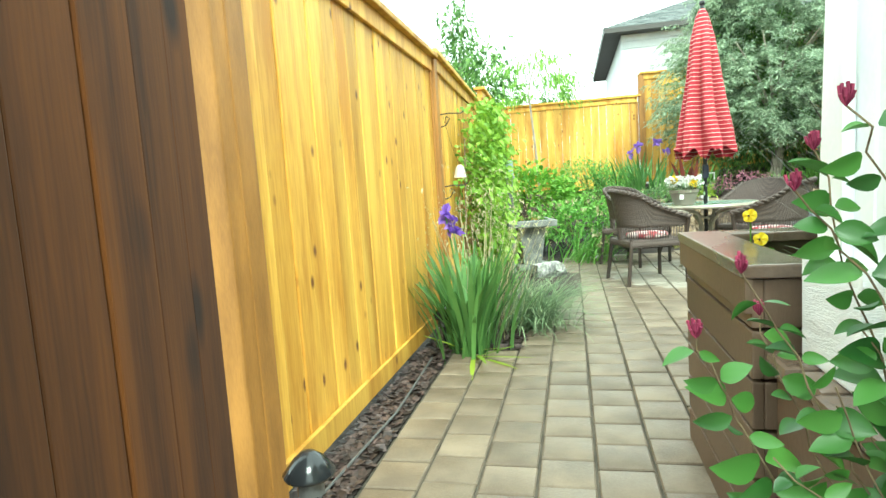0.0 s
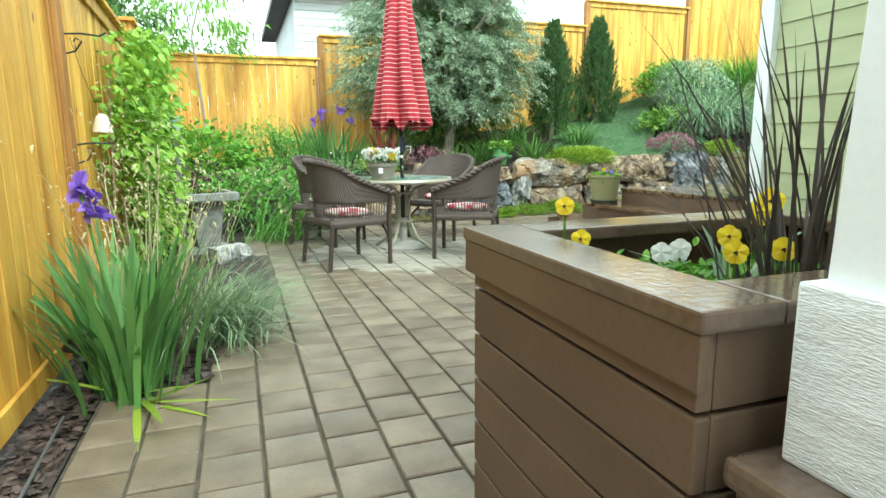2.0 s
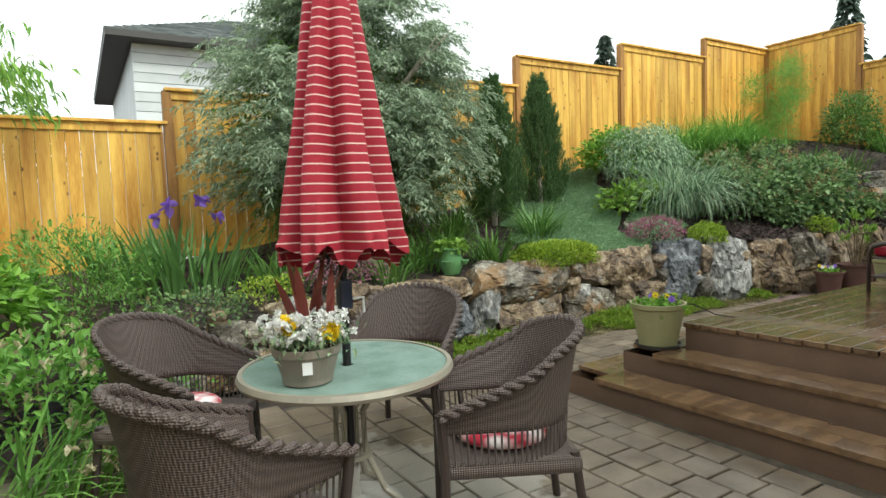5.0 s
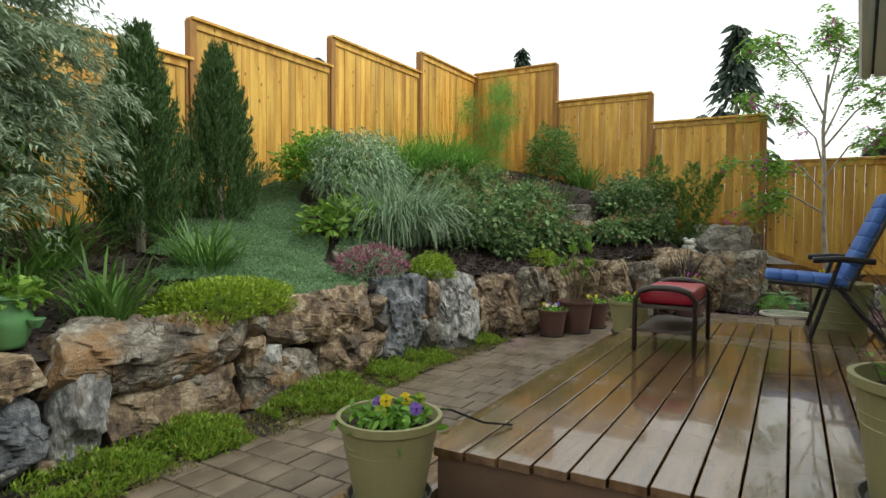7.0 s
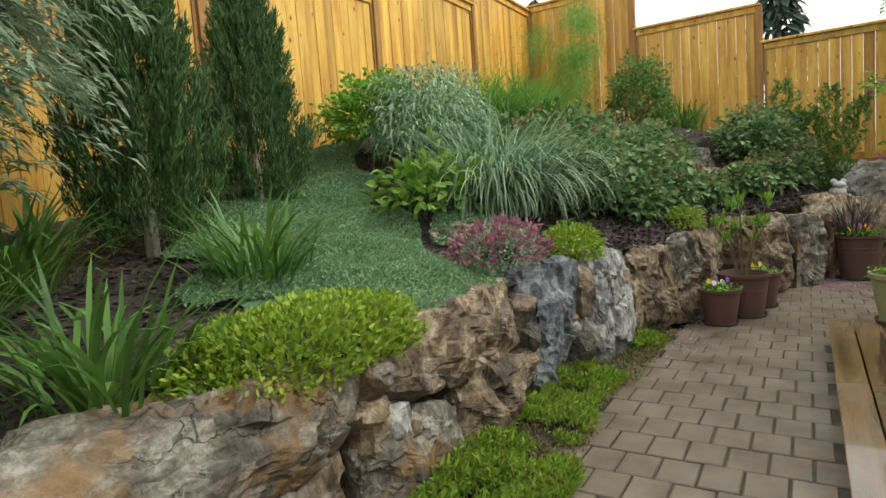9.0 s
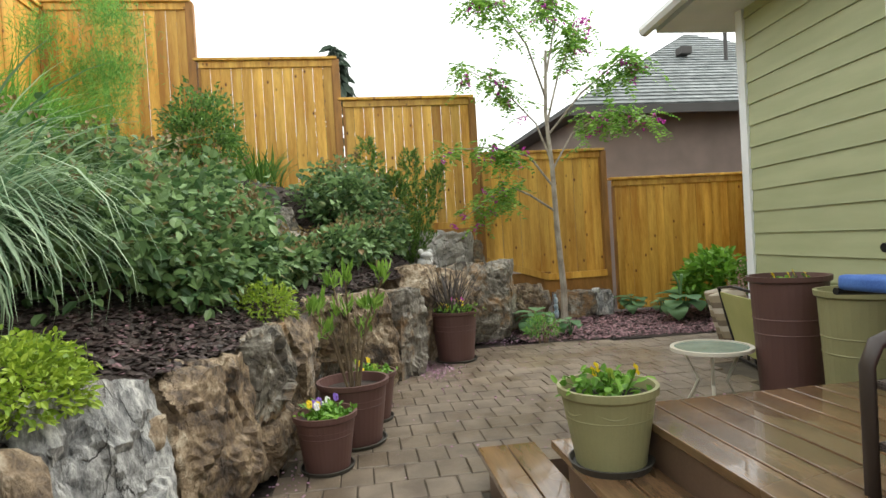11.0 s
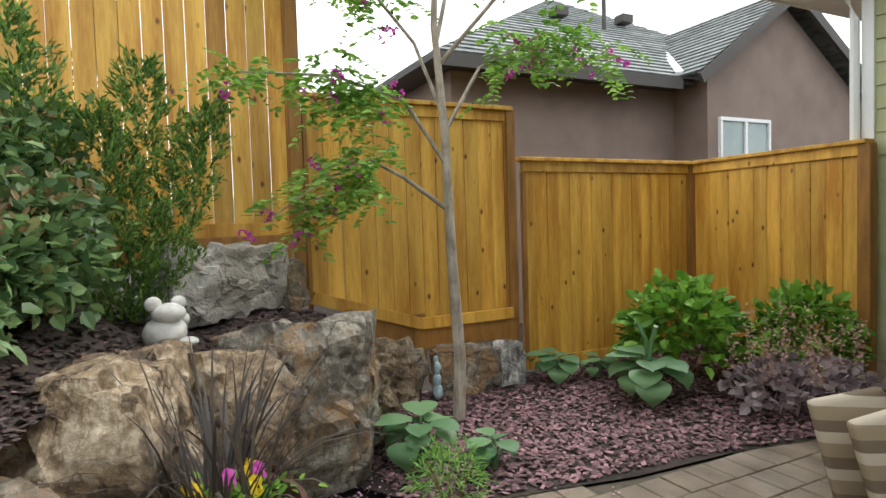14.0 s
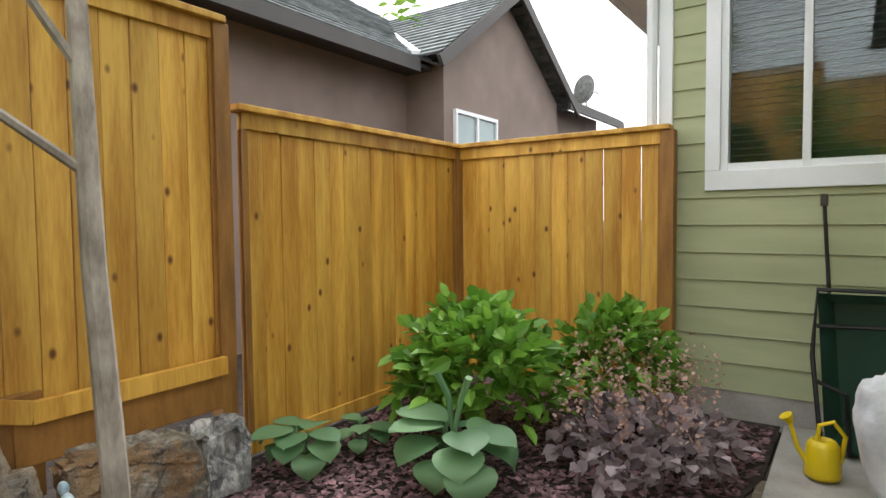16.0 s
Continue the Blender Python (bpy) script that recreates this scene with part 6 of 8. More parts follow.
# ---- planter, pillar and porch edge ----
PLANTER = surface("brown_painted_board", (0.105, 0.066, 0.042), (0.155, 0.10, 0.066), 1.6, 0.5, 0.2, (6, 1, 1), 70, 0.10)
BROWNCAP = surface("weathered_brown_cap", (0.085, 0.056, 0.04), (0.18, 0.128, 0.095), 3, 0.3, 0.25, (1, 1, 1), 60, 0.1, wet=0.06)
planter = empty("planter_box", (0, 0, 0), 0, "large brown-painted timber planter box with pansies", "planter")
X0, X1, Y0, Y1, ZT = 1.08, 2.2, 6.02, 6.88, 0.80
nb = 6
for k in range(nb):
    z0, z1 = ZT * k / nb + 0.003, ZT * (k + 1) / nb - 0.006
    for a, b, c, d in ((X0, Y0, X0 + 0.03, Y1), (X1 - 0.03, Y0, X1, Y1), (X0 + 0.03, Y1 - 0.03, X1 - 0.03, Y1), (X0 + 0.03, Y0, X1 - 0.03, Y0 + 0.03)):
        bm = bmesh.new()
        box(bm, a, b, z0, c, d, z1, 0.005)
        part("plank", bm, PLANTER, planter)
for a, b, c, d in ((X0 - 0.025, Y0 - 0.025, X0 + 0.13, Y1 + 0.025), (X1 - 0.13, Y0 - 0.025, X1 + 0.025, Y1 + 0.025), (X0 + 0.132, Y1 - 0.13, X1 - 0.132, Y1 + 0.025), (X0 + 0.132, Y0 - 0.025, X1 - 0.132, Y0 + 0.12)):
    bm = bmesh.new()
    box(bm, a, b, ZT + 0.0, c, d, ZT + 0.035, 0.006)
    part("cap", bm, BROWNCAP, planter)
for a, b, c, d in ((X0 - 0.02, Y0 - 0.02, X0, Y1 + 0.02), (X0, Y1, X1, Y1 + 0.02)):
    bm = bmesh.new()
    box(bm, a, b, ZT - 0.09, c, d, ZT - 0.001, 0.004)
    part("apron", bm, PLANTER, planter)
bm = bmesh.new()
box(bm, X0 + 0.03, Y0 + 0.03, 0.1, X1 - 0.03, Y1 - 0.03, 0.68)
part("soil", bm, MULCH_GROUND, planter)
BLACKPETAL = leafy("dark_petal", (0.02, 0.01, 0.015), (0.06, 0.02, 0.03))


def pansies(name, at, spots, mat, label, height=0.12, size=0.035, tuft=120, spread=0.12):
    """A low leafy tuft with flat-faced pansy flowers."""
    ob = empty(name, at, 0, label, "flower")
    p = rng.normal(size=(tuft, 3)) * np.array([spread, spread, 0.02]) + np.array([0, 0, height * 0.4])
    p[:, 2] = np.abs(p[:, 2])
    v, f = leaves(p, rng.normal(size=p.shape), 0.05, 0.025, 0.2)
    o = new("foliage", from_arrays("foliage", v, f, G_HYDR))
    o.parent = ob
    for x, y, z in spots:
        bm = bmesh.new()
        pipe(bm, [(x * 0.6, y * 0.6, 0), (x, y, z)], 0.003, 4)
        part("stalk", bm, G_HYDR, ob)
    for x, y, z in spots:
        c = np.array([[x, y, z]])
        face = np.array([-0.6, -0.7, 0.25])
        face /= np.linalg.norm(face)
        s1 = np.cross(face, [0, 0, 1])
        s1 /= np.linalg.norm(s1)
        s2 = np.cross(s1, face)
        ch = []
        for k in range(5):
            a = 1.57 + k * 6.28 / 5
            d = (s1 * math.cos(a) + s2 * math.sin(a))
            e = np.cross(face, d)
            lobe = [c[0]] + [c[0] + d * size * (0.55 - 0.52 * math.cos(w)) + e * size * 0.62 * math.sin(w) + face * size * 0.10 * math.sin(w * 2.5) for w in np.linspace(0.7, 5.58, 9)]
            ch.append((np.array(lobe) + face * 0.0015 * k, np.array([[0, i, i + 1] for i in range(1, 9)])))
        vs, fs = joined(ch)
        o = new("bloom", from_arrays("bloom", vs, fs, mat))
        o.parent = ob
        if mat is not WHITEPETAL:
            vs = (np.array([c[0] + (s1 * math.cos(a) + s2 * (math.sin(a) - 0.5)) * size * 0.18 * (1 + 0.25 * math.cos(3 * a)) for a in np.arange(0, 6.2, 0.5)]) + face * 0.012)
            o = new("bloom_eye", from_arrays("bloom_eye", vs, [list(range(len(vs)))], BLACKPETAL))
            o.parent = ob
    return ob


pansies("pansy", (1.27, 6.72, 0.68), [(0, 0, 0.22), (0.02, -0.05, 0.14)], YELLOW, "yellow pansy with a dark eye in the planter", size=0.024, spread=0.05)
pansies("pansy", (1.42, 6.3, 0.68), [(0, 0, 0.16), (0.07, -0.05, 0.17), (0.05, 0.07, 0.18)], YELLOW, "bright yellow pansies in the planter", size=0.024, spread=0.05)
pansies("pansy", (1.75, 6.55, 0.68), [(0, 0, 0.2), (0.1, 0.06, 0.22)], YELLOW, "small yellow pansies in the planter", spread=0.05)
pansies("white_alyssum", (1.5, 6.55, 0.68), [(0, 0, 0.12), (0.03, 0.04, 0.1), (-0.04, 0.02, 0.11)], WHITEPETAL, "small white flowers in the planter", size=0.025, spread=0.05)
clump("bronze_grass", (1.55, 6.25, 0.66), 90, 0.75, 0.008, G_DARKGRASS, "dark bronze ornamental grass in the planter", 0.06, (0.02, 0.4), (0.1, 0.9))
clump("spike_plant", (1.5, 6.38, 0.66), 12, 0.34, 0.016, G_GRASS, "grey-green arching spike plant in the planter", 0.03, (0.2, 0.8), (0.3, 1.2))

pillar = empty("porch_pillar", (1.34, 5.80, 0.62), 0, "white boxed porch pillar with a rough textured base", "pillar")
bm = bmesh.new()
box(bm, -0.17, -0.15, 0, -0.03, 0.15, 0.26, 0.006)
part("pillar_base", bm, WHITE_GRAIN, pillar, "rough brushed white base board")
bm = bmesh.new()
lo, hi = 0.145, 0.105
vs = [[bm.verts.new((s * x, t * x, z)) for s, t in ((-1, -0.9), (-0.35, -0.9), (-0.35, 0.9), (-1, 0.9))] for x, z in ((lo, 0.26), (hi, 2.13))]
for i in range(4):
    bm.faces.new((vs[0][i], vs[0][(i + 1) % 4], vs[1][(i + 1) % 4], vs[1][i]))
bm.faces.new(vs[1])
bmesh.ops.bevel(bm, geom=list(bm.edges), offset=0.004, segments=1, affect="EDGES")
part("shaft", bm, WHITE, pillar)
bm = bmesh.new()
box(bm, -0.165, -0.05, 0.26, -0.142, -0.04, 2.0)
part("corner_bead", bm, WHITE, pillar)

ledge = empty("porch_ledge", (0, 0, 0), 0, "stepped brown porch edge of thick painted planks", "ledge", kind="structure")
for k in range(6):
    bm = bmesh.new()
    y = 5.985 - 0.145 * k
    box(bm, 1.10 + 0.02 * (k % 2), y - 0.135, 0.575, 2.3, y, 0.62, 0.012)
    part("plank", bm, BROWNCAP, ledge)
for z0, z1 in ((0.0, 0.19), (0.20, 0.38), (0.39, 0.57)):
    bm = bmesh.new()
    box(bm, 1.125, 5.12, z0, 1.16, 5.98, z1, 0.005)
    part("fascia", bm, PLANTER, ledge)
bm = bmesh.new()
box(bm, 1.125, 5.08, 0, 2.3, 5.115, 0.57, 0.004)
part("fascia", bm, PLANTER, ledge)
bm = bmesh.new()
box(bm, 1.49, 5.52, 0.76, 2.28, 5.57, 0.9, 0.006)
single("bench_rail", bm, PLANTER, label="brown-painted timber rail in front of the pillar", category="rail")
bm = bmesh.new()
pipe(bm, [(1.42, 5.74, 0.62), (1.42, 5.74, 2.72)], 0.02, 10)
single("downspout", bm, BLACK, label="black rain downspout behind the pillar", category="pipe")
lap_wall("porch_wall", (2.36, 2.6), (2.36, 5.78), 0.0, 2.74, [], "shaded siding wall behind the porch trellis")
# roof slab out of view, added to shade the wall behind the trellis
bm = bmesh.new()
box(bm, 1.62, 2.6, 2.76, 4.6, 5.9, 2.84)
single("porch_roof", bm, WHITE, label="unseen flat white porch roof slab that shades the trellis wall", category="roof", kind="structure")

LATTICE = surface("light_cedar", (0.42, 0.22, 0.08), (0.62, 0.37, 0.16), 2.5, 0.6, 0.2, (3, 3, 3), 40, 0.12)
trellis = empty("trellis", (1.215, 5.46, 0), -8, "cedar lattice trellis with a square frame", "trellis")
for a, b, c, d in ((0.03, 0.08, 0.66, 2.6), (0.92, 0.97, 0.66, 2.6), (0.08, 0.92, 0.74, 0.82), (0.08, 0.92, 2.5, 2.6)):
    bm = bmesh.new()
    box(bm, a, -0.02, c, b, 0.02, d, 0.004)
    part("frame", bm, LATTICE, trellis)
for s, yy in ((1, 0.006), (-1, -0.006)):
    for k in range(-7, 16):
        pts = []
        for i in range(40):
            u = 0.08 + 0.84 * i / 39
            z = 0.92 + 0.155 * k + s * (u - 0.5) * 1.15 + 0.2
            if 0.83 <= z <= 2.5:
                pts.append((u, z))
        if len(pts) > 3:
            a, b = pts[0], pts[-1]
            L = math.dist(a, b)
            bm = bmesh.new()
            box(bm, 0, -0.005, -0.019, L, 0.005, 0.019, turn=Matrix.Translation((a[0], yy, a[1])) @ Matrix.Rotation(-math.atan2(b[1] - a[1], b[0] - a[0]), 4, "Y"))
            part("slat", bm, LATTICE, trellis)


def broad_leaf(base, d, nrm, L, Wd, cup=0.12):
    """One rounded leaf blade with a folded midrib."""
    d, nrm = Vector(d).normalized(), Vector(nrm).normalized()
    s = d.cross(nrm).normalized()
    nrm = s.cross(d)
    v, f = [], []
    for i in range(7):
        t = i / 6
        w = Wd * 0.5 * math.sin(math.pi * min(1, t ** 0.8 * 0.97 + 0.03)) ** 0.8
        c = Vector(base) + d * L * t - nrm * L * 0.18 * t * t
        v += [c + s * w + nrm * cup * w * 1.6, c, c - s * w + nrm * cup * w * 1.6]
    for i in range(6):
        q = 3 * i
        f += [(q, q + 1, q + 4, q + 3), (q + 1, q + 2, q + 5, q + 4)]
    return np.array([tuple(c) for c in v]), np.array(f)


honey = empty("honeysuckle", (1.215, 5.11, 0), 0, "honeysuckle vine with round leaves and pink buds", "vine")
r3 = random.Random(21)
# tips of the shoots, relative to the foot of the vine
TIPS = ((-0.32, -0.07, 1.125), (-0.31, 0.03, 1.09), (-0.39, 0.0, 0.965), (-0.35, 0.08, 0.90), (-0.44, -0.02, 0.90), (-0.345, -0.02, 1.05), (-0.19, 0.03, 0.915), (-0.12, 0.05, 1.18), (-0.24, 0.0, 1.0), (-0.1, -0.02, 1.05), (-0.02, 0.0, 1.0), (-0.28, 0.05, 0.8), (-0.36, 0.0, 0.76), (-0.15, -0.03, 0.8), (-0.05, -0.06, 0.86), (0.06, -0.04, 0.92), (0.12, 0.0, 1.1), (-0.2, 0.06, 1.28), (0.02, 0.05, 1.4), (-0.22, -0.05, 0.68), (-0.3, 0.04, 0.62), (-0.08, -0.06, 0.66), (0.05, -0.06, 0.7), (-0.14, 0.02, 0.52), (0.1, -0.05, 0.5), (-0.26, -0.04, 0.74), (-0.18, -0.05, 0.86), (0.0, -0.07, 0.78), (-0.34, 0.02, 0.7), (-0.1, 0.02, 0.92), (0.08, -0.02, 0.82), (-0.27, 0.02, 0.9), (-0.06, 0.03, 1.12), (0.08, 0.03, 1.24), (-0.15, 0.0, 1.1), (-0.08, 0.02, 1.2), (0.0, 0.0, 1.15), (-0.2, -0.03, 1.06), (-0.05, -0.05, 0.98), (-0.22, 0.02, 0.95), (-0.3, 0.0, 0.84)) + tuple((r3.uniform(-0.3, 0.3), r3.uniform(-0.12, 0.08), r3.uniform(0.4, 1.12)) for _ in range(26))
chunk = []
bm = bmesh.new()
for k, tip in enumerate(TIPS):
    P0, P2 = Vector((r3.uniform(-0.02, 0.1), r3.uniform(0.0, 0.06), 0.12)), Vector(tip)
    bend = Vector((P0.x + (P2.x - P0.x) * r3.uniform(0.3, 0.9), 0.05 + r3.uniform(-0.05, 0.05), 0.12 + (P2.z - 0.12) * r3.uniform(0.55, 0.8)))
    m = max(6, int((P2 - P0).length / 0.04))
    line = [P0 * (1 - t) ** 2 + bend * 2 * t * (1 - t) + P2 * t * t for t in [i / m for i in range(m + 1)]]
    wob = [r3.uniform(-0.007, 0.007) for _ in range(2 * len(line))]
    line = [p + Vector((wob[2 * i], wob[2 * i + 1], 0)) * (0 if i in (0, m) else 1) for i, p in enumerate(line)]
    pipe(bm, line, 0.0018, 6, 0.001)
    for i in range(int(m * 0.3), m):
        for sg in (1, -1):
            if r3.random() < 0.12:
                continue
            grow = 1.0 - 0.45 * (i / m) ** 3
            d = Vector((sg * r3.uniform(0.5, 1.0), r3.uniform(-0.6, 0.35), r3.uniform(-0.45, 0.6)))
            n = Vector((r3.uniform(-1.0, 1.0), -r3.uniform(-0.1, 1.0), r3.uniform(-0.2, 1.0)))
            sz = r3.choice((0.034, 0.046, 0.056, 0.066)) * r3.uniform(0.85, 1.1) * grow
            chunk.append(broad_leaf(line[i] + d * 0.004, d, n, sz, sz * r3.uniform(0.5, 0.78), r3.uniform(0.15, 0.45)))
part("branchwork", bm, STEM, honey)
vs, fs = joined(chunk)
o = new("foliage", from_arrays("foliage", vs, fs, G_HONEY))
o.data.shade_smooth()
o.parent = honey
for tip in TIPS[:8] + TIPS[13:14]:
    tip = Vector(tip)
    bm = bmesh.new()
    for k in range(13):
        a = 2.4 * k
        sp = 0.0015 + 0.0006 * k * r3.uniform(0.5, 1.3)
        q = tip + Vector((sp * math.cos(a), sp * math.sin(a), 0.021 + r3.uniform(-0.005, 0.003) - 0.0006 * k))
        pipe(bm, [tip, tip.lerp(q, 0.5) + Vector((0.002 * math.cos(a), 0.002 * math.sin(a), 0)), q], 0.0012, 6, 0.0017)
    part("flower_bud", bm, PINK, honey)
bm = bmesh.new()
for k in range(12):
    x = 0.1 + 0.05 * k
    pipe(bm, [(x, -0.03, 0.1), (x + r3.uniform(-0.08, 0.08), -0.05, 0.4), (x + r3.uniform(-0.15, 0.15), -0.04, r3.uniform(0.6, 0.85))], 0.004, 4, 0.002)
part("dry_twigs", bm, surface("dry_twig", (0.22, 0.14, 0.08), (0.38, 0.27, 0.17), 10, 0.9, 0.3), honey)

# ---- table, umbrella, chairs ----
CHAMP = plain("champagne_metal", (0.36, 0.33, 0.26), 0.4, 0.3)
TGLASS = surface("pebbled_glass", (0.17, 0.255, 0.215), (0.27, 0.37, 0.325), 6, 0.16, 0.5, fine=55, vary=0, bump_size=0.004)
TX, TY = 2.03, 11.13
table = empty("patio_table", (TX, TY, 0), 0, "round patio table with a wet pebbled glass top", "table")
bm = bmesh.new()
lathe(bm, [(0.03, 0.70), (0.03, 0.715), (0.515, 0.715), (0.515, 0.70), (0.03, 0.70)], 48)
part("tabletop", bm, TGLASS, table, "wet greenish pebbled glass")
bm = bmesh.new()
lathe(bm, [(0.50, 0.685), (0.535, 0.683), (0.545, 0.70), (0.535, 0.722), (0.512, 0.722), (0.512, 0.697), (0.50, 0.685)], 48)
part("rim", bm, CHAMP, table)
for k in range(4):
    bm = bmesh.new()
    a = math.pi / 4 + k * math.pi / 2
    c, s = math.cos(a), math.sin(a)
    pipe(bm, [(0.40 * c, 0.40 * s, 0.685), (0.16 * c, 0.16 * s, 0.62), (0.075 * c, 0.075 * s, 0.5), (0.08 * c, 0.08 * s, 0.3), (0.18 * c, 0.18 * s, 0.12), (0.36 * c, 0.36 * s, 0.01)], 0.017, 8)
    part("leg", bm, CHAMP, table)
for z, r in ((0.56, 0.1), (0.28, 0.1)):
    bm = bmesh.new()
    lathe(bm, [(r - 0.012, z), (r + 0.012, z), (r + 0.012, z + 0.02), (r - 0.012, z + 0.02), (r - 0.012, z)], 24)
    part("ring", bm, CHAMP, table)
table.scale = (0.92, 0.92, 1.0)
base = empty("umbrella_base", (TX, TY, 0), 0, "heavy round grey umbrella base", "umbrella base")
bm = bmesh.new()
lathe(bm, [(0, 0.0), (0.24, 0.0), (0.24, 0.03), (0.2, 0.05), (0.06, 0.07), (0.035, 0.08), (0.035, 0.32), (0.026, 0.32), (0.026, 0.08), (0, 0.08)], 32)
part("weight", bm, CONCRETE, base)

UMB = bpy.data.materials.new("striped_canvas")
UMB.use_nodes = True
n, l = UMB.node_tree.nodes, UMB.node_tree.links
tc, sp3 = n.new("ShaderNodeTexCoord"), n.new("ShaderNodeSeparateXYZ")
l.new(tc.outputs["Object"], sp3.inputs[0])
fr = n.new("ShaderNodeMath")
fr.operation = "MULTIPLY"
fr.inputs[1].default_value = 1 / 0.042
l.new(sp3.outputs["Z"], fr.inputs[0])
fc = n.new("ShaderNodeMath")
fc.operation = "FRACT"
l.new(fr.outputs[0], fc.inputs[0])
lt2 = n.new("ShaderNodeMath")
lt2.operation = "LESS_THAN"
lt2.inputs[1].default_value = 0.15
l.new(fc.outputs[0], lt2.inputs[0])
nz = n.new("ShaderNodeTexNoise")
nz.inputs["Scale"].default_value = 5
l.new(tc.outputs["Object"], nz.inputs["Vector"])
cr = n.new("ShaderNodeValToRGB")
cr.color_ramp.elements[0].color, cr.color_ramp.elements[1].color = (0.23, 0.005, 0.017, 1), (0.36, 0.012, 0.03, 1)
l.new(nz.outputs["Fac"], cr.inputs["Fac"])
mx = n.new("ShaderNodeMix")
mx.data_type = "RGBA"
mx.inputs["B"].default_value = (0.62, 0.42, 0.37, 1)
l.new(lt2.outputs[0], mx.inputs["Factor"])
l.new(cr.outputs["Color"], mx.inputs["A"])
l.new(mx.outputs["Result"], n["Principled BSDF"].inputs["Base Color"])
n["Principled BSDF"].inputs["Roughness"].default_value = 0.8

umb = empty("patio_umbrella", (TX, TY, 0), 0, "closed red patio umbrella with thin white stripes", "umbrella")
bm = bmesh.new()
SEG, RN = 112, 60
rings = []
for i in range(RN + 1):
    t = i / RN
    z = 2.70 - 1.47 * t
    R = np.interp(t, [0, 0.04, 0.2, 0.5, 0.85, 0.93, 1.0], [0.03, 0.06, 0.12, 0.185, 0.265, 0.28, 0.285])
    ring = []
    for k in range(SEG):
        a = 2 * math.pi * k / SEG
        fold = 0.5 + 0.5 * math.cos(7 * a + 1.2 * math.sin(3 * t) + 0.8 * math.sin(2 * a))
        deep = 0.5 * min(1, t * 2.2)
        r = R * (1 - deep * fold ** 2.2) * (1 + 0.05 * math.sin(3 * a + 4 * t) + 0.03 * math.sin(17 * a + 9 * t) * t)
        zz = z
        if t > 0.94:
            zz = z + 0.05 * math.sin(8 * a + 0.5) * (t - 0.94) / 0.06 - 0.02 * math.sin(21 * a) * (t - 0.94) / 0.06
            r *= 1 + 0.05 * math.sin(24 * a)
        ring.append(bm.verts.new((r * math.cos(a), r * math.sin(a), zz)))
    rings.append(ring)
for i in range(RN):
    for k in range(SEG):
        bm.faces.new((rings[i][k], rings[i][(k + 1) % SEG], rings[i + 1][(k + 1) % SEG], rings[i + 1][k]))
part("canopy", bm, UMB, umb, smooth=True)
bm = bmesh.new()
rod(bm, (0, 0, 0.08), (0, 0, 2.74), 0.02, seg=14)
part("pole", bm, BLACK, umb)
bm = bmesh.new()
bmesh.ops.create_uvsphere(bm, u_segments=14, v_segments=10, radius=0.03, matrix=Matrix.Translation((0, 0, 2.76)))
rod(bm, (0, 0, 2.69), (0, 0, 2.74), 0.03, 0.018)
part("finial", bm, BLACK, umb)
bm = bmesh.new()
box(bm, -0.03, -0.04, 0.98, 0.03, 0.03, 1.12, 0.012)
part("crank_box", bm, plain("navy_plastic", (0.02, 0.024, 0.05), 0.4), umb)
bm = bmesh.new()
pipe(bm, [(0.03, -0.03, 1.03), (0.08, -0.04, 1.03), (0.08, -0.04, 0.96)], 0.007, 6)
part("crank_handle", bm, plain("pale_plastic", (0.6, 0.6, 0.58), 0.4), umb)

WICKER = bpy.data.materials.new("dark_wicker")
WICKER.use_nodes = True
n, l = WICKER.node_tree.nodes, WICKER.node_tree.links
tc = n.new("ShaderNodeTexCoord")
wv = []
for direction, sc in (("Z", 42.0), ("X", 34.0), ("Y", 34.0)):
    w = n.new("ShaderNodeTexWave")
    w.bands_direction = direction
    w.inputs["Scale"].default_value, w.inputs["Distortion"].default_value = sc, 1.2
    l.new(tc.outputs["Object"], w.inputs["Vector"])
    wv.append(w)
m1, m2 = n.new("ShaderNodeMath"), n.new("ShaderNodeMath")
l.new(wv[0].outputs["Fac"], m1.inputs[0])
l.new(wv[1].outputs["Fac"], m1.inputs[1])
l.new(m1.outputs[0], m2.inputs[0])
l.new(wv[2].outputs["Fac"], m2.inputs[1])
cr = n.new("ShaderNodeValToRGB")
cr.color_ramp.elements[0].position, cr.color_ramp.elements[1].position = 0.6, 1.0
cr.color_ramp.elements[0].color, cr.color_ramp.elements[1].color = (0.064, 0.047, 0.041, 1), (0.126, 0.092, 0.08, 1)
dv = n.new("ShaderNodeMath")
dv.operation = "DIVIDE"
dv.inputs[1].default_value = 2.2
l.new(m2.outputs[0], dv.inputs[0])
l.new(dv.outputs[0], cr.inputs["Fac"])
l.new(cr.outputs["Color"], n["Principled BSDF"].inputs["Base Color"])
bp = n.new("ShaderNodeBump")
bp.inputs["Distance"].default_value, bp.inputs["Strength"].default_value = 0.006, 0.5
l.new(m2.outputs[0], bp.inputs["Height"])
l.new(bp.outputs[0], n["Principled BSDF"].inputs["Normal"])
n["Principled BSDF"].inputs["Roughness"].default_value = 0.5
WLEG = plain("brown_chair_metal", (0.045, 0.032, 0.027), 0.45)
CUSH = surface("red_leaf_fabric", (0.42, 0.02, 0.045), (0.52, 0.035, 0.06), 5, 0.9, 0.2, fine=150, vary=0, spots=(0.82, 0.74, 0.72), spot_scale=12, spot_size=0.72)


